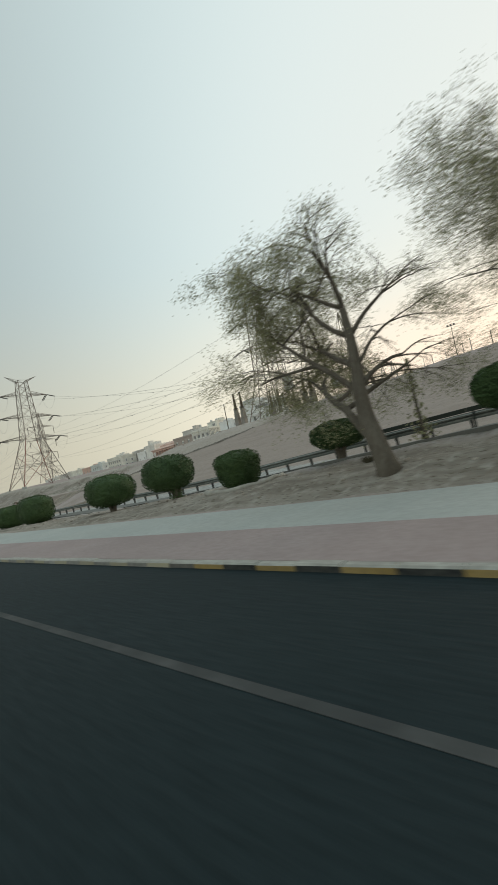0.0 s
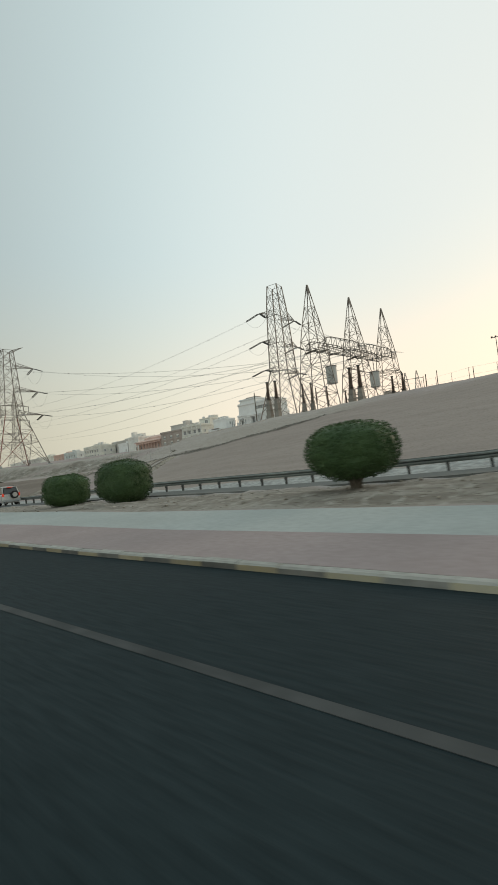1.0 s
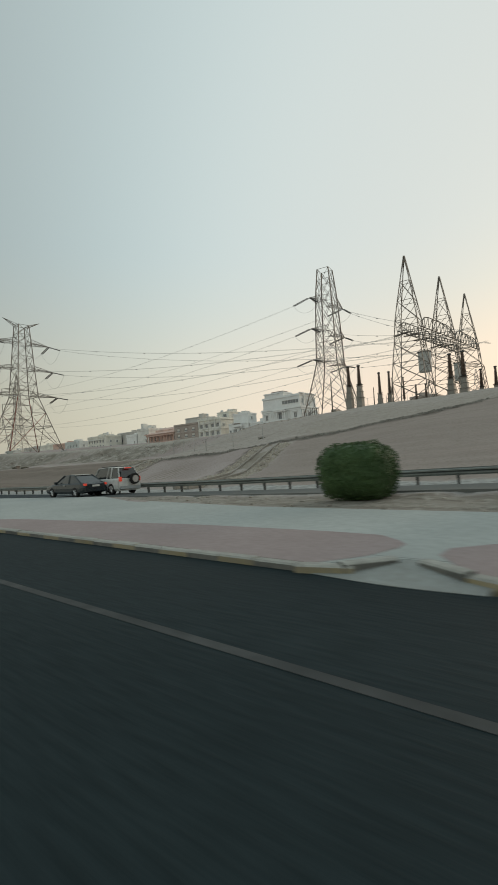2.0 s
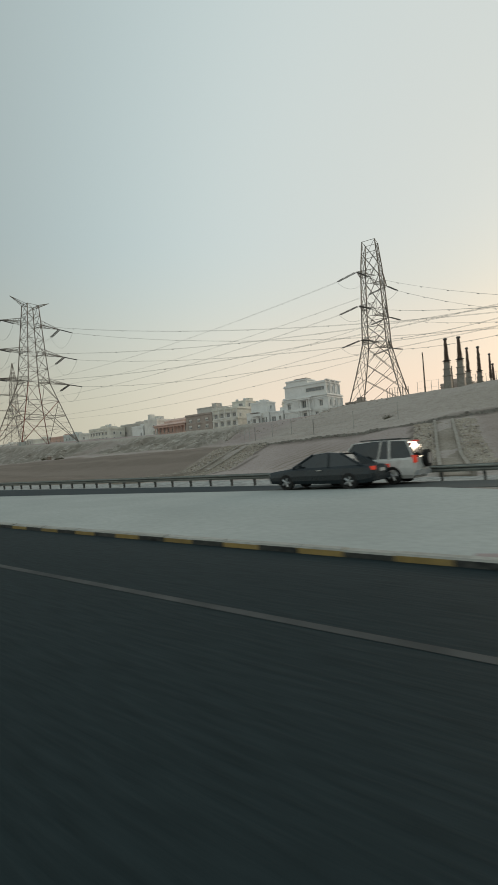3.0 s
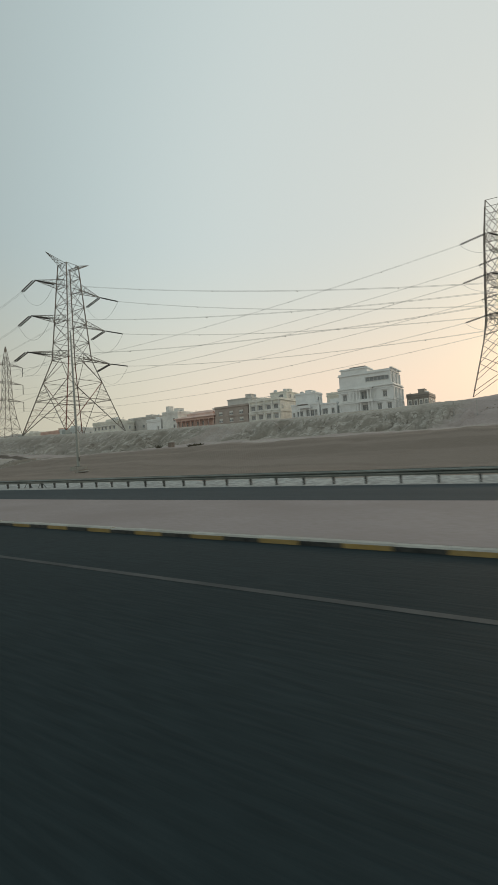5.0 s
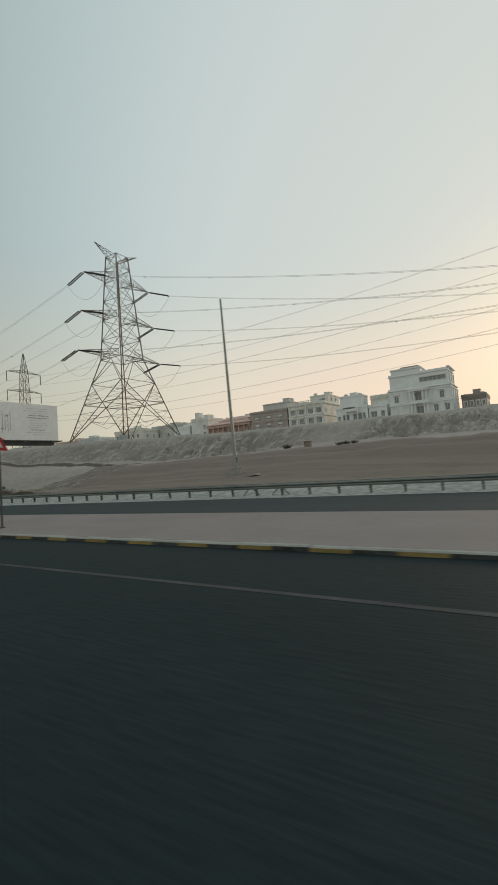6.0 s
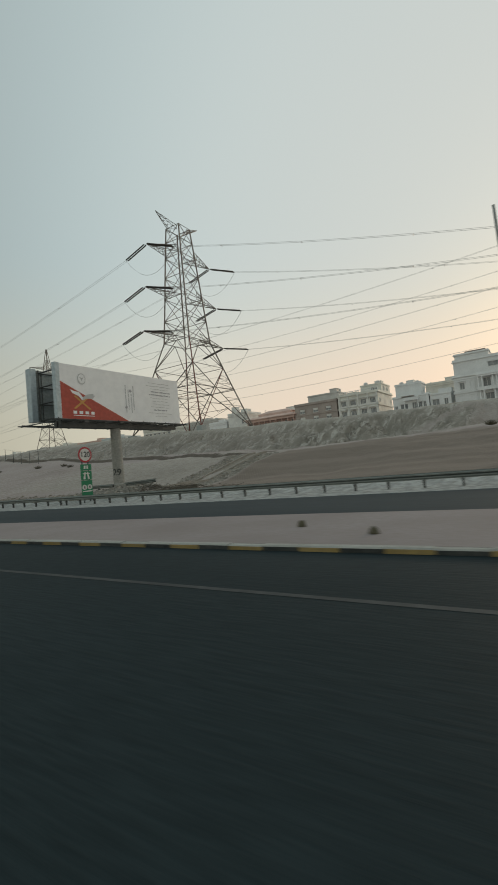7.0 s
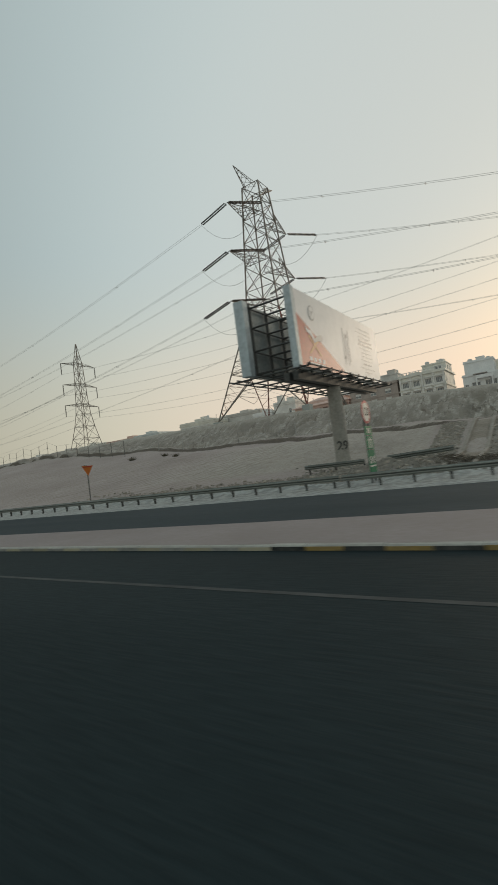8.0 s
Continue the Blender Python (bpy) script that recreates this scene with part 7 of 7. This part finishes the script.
for k in range(4):
    x0, x1 = -13.2 + 2.2 * k, -13.2 + 2.2 * k + 2.18
    z0, z1 = float(rail_top(x0)), float(rail_top(x1))
    part("panel", Geo().prism([(0, z0 + 0.02), (x1 - x0, z1 + 0.02), (x1 - x0, z1 + 0.20), (0, z0 + 0.20)], (x0, 19.2, 0), (1, 0, 0), (0, 0, 1), -0.05), DARKG, s)
    part("post", Geo().beam((x0 + 0.2, 19.3, ground_at(x0 + 0.2, 19.3) - 0.2), (x0 + 0.2, 19.3, z0 + 0.18), 0.09), DARKG, s)

for i, (x, y) in enumerate(((-151.06, 7.58), (-148.94, 6.54))):
    rn = random.Random(i + 70)
    z = float(pave_z(x, y))
    g = Geo().lathe((x, y, z - 0.02), [(0.10, 0), (0.11, 0.06), (0.07, 0.13 + 0.04 * rn.random()), (0.02, 0.18)], 7)
    tagged(part("post_stump", g, SCRUB), "small dark broken stump on the dusty paving", "stump", "stumps")


# ---- vehicles ----
CAR_D = mat("dark_blue_car_paint", (0.012, 0.02, 0.026), (0.016, 0.026, 0.032), 0.5, 0.25, 0.2, bump=0.0, spec=0.6)
CAR_W = mat("white_car_paint", (0.62, 0.62, 0.60), (0.66, 0.66, 0.64), 0.5, 0.3, 0.0, bump=0.0, spec=0.5)
TYRE = mat("tyre_rubber", (0.02, 0.02, 0.02), (0.03, 0.03, 0.03), 2, 0.9, bump=0.1)
RIM = mat("alloy_rim", (0.5, 0.5, 0.5), (0.55, 0.55, 0.55), 2, 0.35, 0.8, bump=0.0)
LAMP_R = plain("red_lamp_lens", (0.45, 0.02, 0.015), 0.25)
lamp_p = LAMP_R.node_tree.nodes["Principled BSDF"]
lamp_p.inputs["Emission Color"].default_value, lamp_p.inputs["Emission Strength"].default_value = (1.0, 0.12, 0.06, 1), 0.25
LAMP_C = plain("clear_lamp_lens", (0.6, 0.6, 0.58), 0.2)
CARGLASS = mat("tinted_car_glass", (0.018, 0.022, 0.024), (0.026, 0.031, 0.033), 0.5, 0.08, 0.0, bump=0.0, spec=0.7)
CLAD = plain("silver_grey_cladding", (0.34, 0.36, 0.37), 0.45)
BLACKP = plain("black_trim", (0.025, 0.025, 0.025), 0.6)


def wheel(car, x, y, z, r, w):
    k = 1 if y > 0 else -1
    tg = Geo()
    n = 20
    prof = [(r * 0.62, 0), (r * 0.95, 0), (r, w * 0.15), (r, w * 0.85), (r * 0.95, w), (r * 0.62, w)]
    for i in range(n):
        a0, a1 = 2 * math.pi * i / n, 2 * math.pi * (i + 1) / n
        for (r0, y0), (r1, y1) in zip(prof, prof[1:]):
            q = [(x + rr * math.cos(a), y + k * (yy - w), z + rr * math.sin(a)) for rr, yy, a in ((r0, y0, a0), (r1, y1, a0), (r1, y1, a1), (r0, y0, a1))]
            tg.add(q, [(0, 1, 2, 3)])
    ty = part("wheel", tg, TYRE, car)
    rg = Geo()
    rg.prism(disc(r * 0.62, 20), (x, y - k * 0.05, z), (1, 0, 0), (0, 0, 1), 0.04)
    part("rim", rg, BLACKP, ty)
    sp = Geo()
    for i in range(5):
        a = 2 * math.pi * i / 5
        sp.beam((x, y - k * 0.02, z), (x + r * 0.58 * math.cos(a), y - k * 0.02, z + r * 0.58 * math.sin(a)), 0.10)
    part("spokes", sp, RIM, ty)


def car(name, label, at, yaw, length, width, belt, roof, cabin, hood, paint, suv):
    """Body and glasshouse lofted along the length; the front points to -x. cabin: stations of the glasshouse."""
    t = thing(name, label, "car", (0, 0, 0), "cars on the slip road")
    hw = width / 2
    g = Geo()
    st = [(-length / 2, 0.45, hood * 0.78, 0.80), (-length / 2 + 0.12, 0.28, hood * 0.90, 0.93), (-length / 2 + 0.8, 0.24, hood, 1.0), (cabin[0], 0.24, belt * 0.98, 1.0), (0.3, 0.24, belt, 1.0), (cabin[3], 0.24, belt * 1.02, 1.0), (length / 2 - 0.15, 0.3, belt * (1.02 if suv else 0.98), 0.96), (length / 2, 0.42, belt * (0.98 if suv else 0.9), 0.86)]
    secs = []
    for x, lo, hi, k in st:
        w = hw * k
        secs.append([(x, -w * 0.9, lo), (x, -w, lo + 0.14), (x, -w, (lo + hi) / 2), (x, -w * 0.95, hi - 0.1), (x, -w * 0.84, hi), (x, w * 0.84, hi), (x, w * 0.95, hi - 0.1), (x, w, (lo + hi) / 2), (x, w, lo + 0.14), (x, w * 0.9, lo)])
    loft(g, secs)
    part("body", g, paint, t, smooth=False)
    c = Geo()
    a, b, d, e = cabin
    lo, hi = belt - 0.03, roof
    secs = []
    for x, z, k in ((a, lo + 0.02, 0.84), (b, hi - 0.05, 0.68), ((b + d) / 2, hi, 0.70), (d, hi - 0.05, 0.68), (e, lo + 0.04, 0.82)):
        secs.append([(x, -hw * 0.86, lo), (x, -hw * k, z), (x, hw * k, z), (x, hw * 0.86, lo)])
    loft(c, secs)
    part("glasshouse", c, CARGLASS, t, "dark tinted windows")
    r = Geo()
    loft(r, [[(x, -hw * k, z), (x, -hw * k * 0.9, z + 0.03), (x, hw * k * 0.9, z + 0.03), (x, hw * k, z)] for x, z, k in ((b - 0.05, hi - 0.06, 0.7), ((b + d) / 2, hi, 0.72), (d + 0.05, hi - 0.06, 0.7))])
    part("roof_panel", r, paint, t)
    for y in (-1, 1):
        pl = Geo()
        for x0, x1 in ((a, b), (e, d), ((a + e) / 2 + 0.1, (b + d) / 2 + 0.1)):
            pl.beam((x0, y * hw * 0.87, lo), (x1, y * hw * 0.70, hi - 0.03), 0.09)
        if suv:
            pl.beam((d - 0.7, y * hw * 0.87, lo), (d - 0.7, y * hw * 0.70, hi - 0.03), 0.12)
        part("pillars", pl, paint, t)
        part("wing_mirror", Geo().box(a + 0.35, a + 0.5, y * hw - 0.02 + (0 if y > 0 else -0.16), y * hw + 0.02 + (0.16 if y > 0 else 0), belt - 0.02, belt + 0.12), paint, t)
        part("tail_lamp", Geo().box(length / 2 - 0.16, length / 2 + 0.02, y * hw * 0.82 - 0.07, y * hw * 0.82 + 0.07, belt - (0.2 if suv else 0.18), belt + (0.10 if suv else -0.04)), LAMP_R, t)
        part("headlamp", Geo().box(-length / 2 - 0.01, -length / 2 + 0.16, y * hw * 0.58 - 0.16, y * hw * 0.58 + 0.16, hood * 0.62, hood * 0.78), LAMP_C, t)
        part("door_handle", Geo().box(0.05, 0.25, y * hw - 0.02, y * hw + 0.02, belt - 0.16, belt - 0.12), RIM, t)
    part("rear_bumper", Geo().box(length / 2 - 0.1, length / 2 + 0.07, -hw * 0.86, hw * 0.86, 0.36, 0.56), CLAD if suv else paint, t)
    part("number_plate", Geo().box(length / 2 + 0.0, length / 2 + 0.03, -0.26, 0.26, 0.66, 0.78), SIGN_W, t)
    part("front_grille", Geo().box(-length / 2 - 0.03, -length / 2 + 0.05, -hw * 0.4, hw * 0.4, 0.42, 0.62), BLACKP, t)
    rr = 0.37 if suv else 0.33
    for x in (-length * 0.3, length * 0.29):
        for y in (-hw - 0.005, hw + 0.005):
            wheel(t, x, y, rr, rr, 0.22)
    if suv:
        part("spare_wheel", Geo().beam((length / 2 + 0.02, 0.25, 1.0), (length / 2 + 0.22, 0.25, 1.0), 0.72, sides=24), TYRE, t)
        part("spare_wheel_cover", Geo().beam((length / 2 + 0.22, 0.25, 1.0), (length / 2 + 0.245, 0.25, 1.0), 0.46, sides=16), RIM, t)
        for y in (-0.55, 0.55):
            part("roof_rail", Geo().beam((b + 0.3, y, hi + 0.06), (d - 0.2, y, hi + 0.06), 0.05), DULL, t)
        part("rear_window", Geo().prism([(-0.62, 0.0), (0.62, 0.0), (0.56, 0.45), (-0.56, 0.45)], (e + 0.02 - 0.01, 0, belt + 0.06), (0, 1, 0), (-0.28, 0, 1), 0.02), CARGLASS, t)
        part("brake_lamp", Geo().box(e - 0.18, e - 0.06, -0.22, 0.22, hi - 0.10, hi - 0.03), LAMP_R, t)
        for y in (-1, 1):
            part("side_cladding", Geo().box(-length * 0.3 + 0.45, length * 0.29 - 0.45, y * hw - 0.03, y * hw + 0.03, 0.34, 0.56), CLAD, t)
    t.matrix_world = at @ pose(0, 0, 0, 0, 0, yaw)
    return t


car("car", "dark blue saloon car, glossy, on the slip road", pose(-70.3, 16.35, float(ramp_z(-70.3)) + 0.002), 1, 4.8, 1.8, 0.92, 1.46, (-1.15, -0.2, 1.0, 1.95), 0.84, CAR_D, False)
car("off_road_car", "white off-road car with a spare wheel on its tail", pose(-69.2, 18.4, float(ramp_z(-69.2)) + 0.002), -1, 4.5, 1.76, 1.06, 1.80, (-1.0, -0.45, 1.85, 2.15), 1.0, CAR_W, True)


# ---- kerb stones ----
KP = 0.82


def kerb_mesh(material):
    w = (KP - 0.01) / 2
    prof = [(0.0, -0.1), (0.0, 0.078), (0.03, 0.104), (KB, 0.112), (KB, -0.1)]
    k = len(prof)
    vs = [(s * w, y, z) for s in (-1, 1) for y, z in prof]
    g = Geo().add(vs, [(k + i, k + i + 1, i + 1, i) for i in range(k - 1)] + [tuple(range(k)), tuple(reversed(range(k, 2 * k)))])
    m = g.mesh("kerb_stone", material)
    m.materials.append(KERB_TOP)
    for i in (1, 2):
        m.polygons[i].material_index = 1
    return m


kerb = thing("kerb", "concrete kerb stones painted yellow and black, worn", "kerb", (-140, 5.1, ROAD_Z), kind="structure")
KM = [kerb_mesh(KERB_Y), kerb_mesh(KERB_B)]
KW = [kerb_mesh(KERB_YW), kerb_mesh(KERB_BW)]
KF = [kerb_mesh(KERB_YF), kerb_mesh(KERB_BF)]
rnd = random.Random(9)
for first, last, pitch, phase in ((-214.0, -98.2, 0.804, 0.002), (-96.2, 13.0, 0.759, 0.676)):
    for i in range(math.ceil((first - phase) / pitch), math.floor((last - phase) / pitch)):
        x = phase + i * pitch
        if -45.1 < x < -42.4:
            continue
        y0, y1 = float(kerb_y(x - 0.4)), float(kerb_y(x + 0.4))
        o = new("kerb_stone", (KF if -24 < x < -9.5 or x < -173 else KW if -62 < x < -9 else KM)[i % 2])
        o.parent = kerb
        o.matrix_parent_inverse = kerb.matrix_world.inverted()
        o.matrix_basis = pose(x, (y0 + y1) / 2, ROAD_Z + rnd.uniform(-0.006, 0.006), 0, 0, math.degrees(math.atan2(y1 - y0, 0.8)) + rnd.uniform(-0.4, 0.4)) @ Matrix.Diagonal((pitch / KP, 1, 1, 1))

# stones turned in round the ends of the footway, beside the dropped crossing
for i, (x, y, a) in enumerate(((-44.78, 5.28, 16), (-44.24, 5.66, 50), (-42.72, 5.42, -20), (-43.36, 5.72, -32), (-97.98, 5.24, 20), (-97.50, 5.72, 62), (-96.50, 5.36, -26))):
    o = new("kerb_stone", KW[i % 2 if i < 4 else 1])
    o.parent = kerb
    o.matrix_parent_inverse = kerb.matrix_world.inverted()
    o.matrix_basis = pose(x, y, ROAD_Z + (0.05 if abs(a) > 30 else 0.01), 0, 0, a)
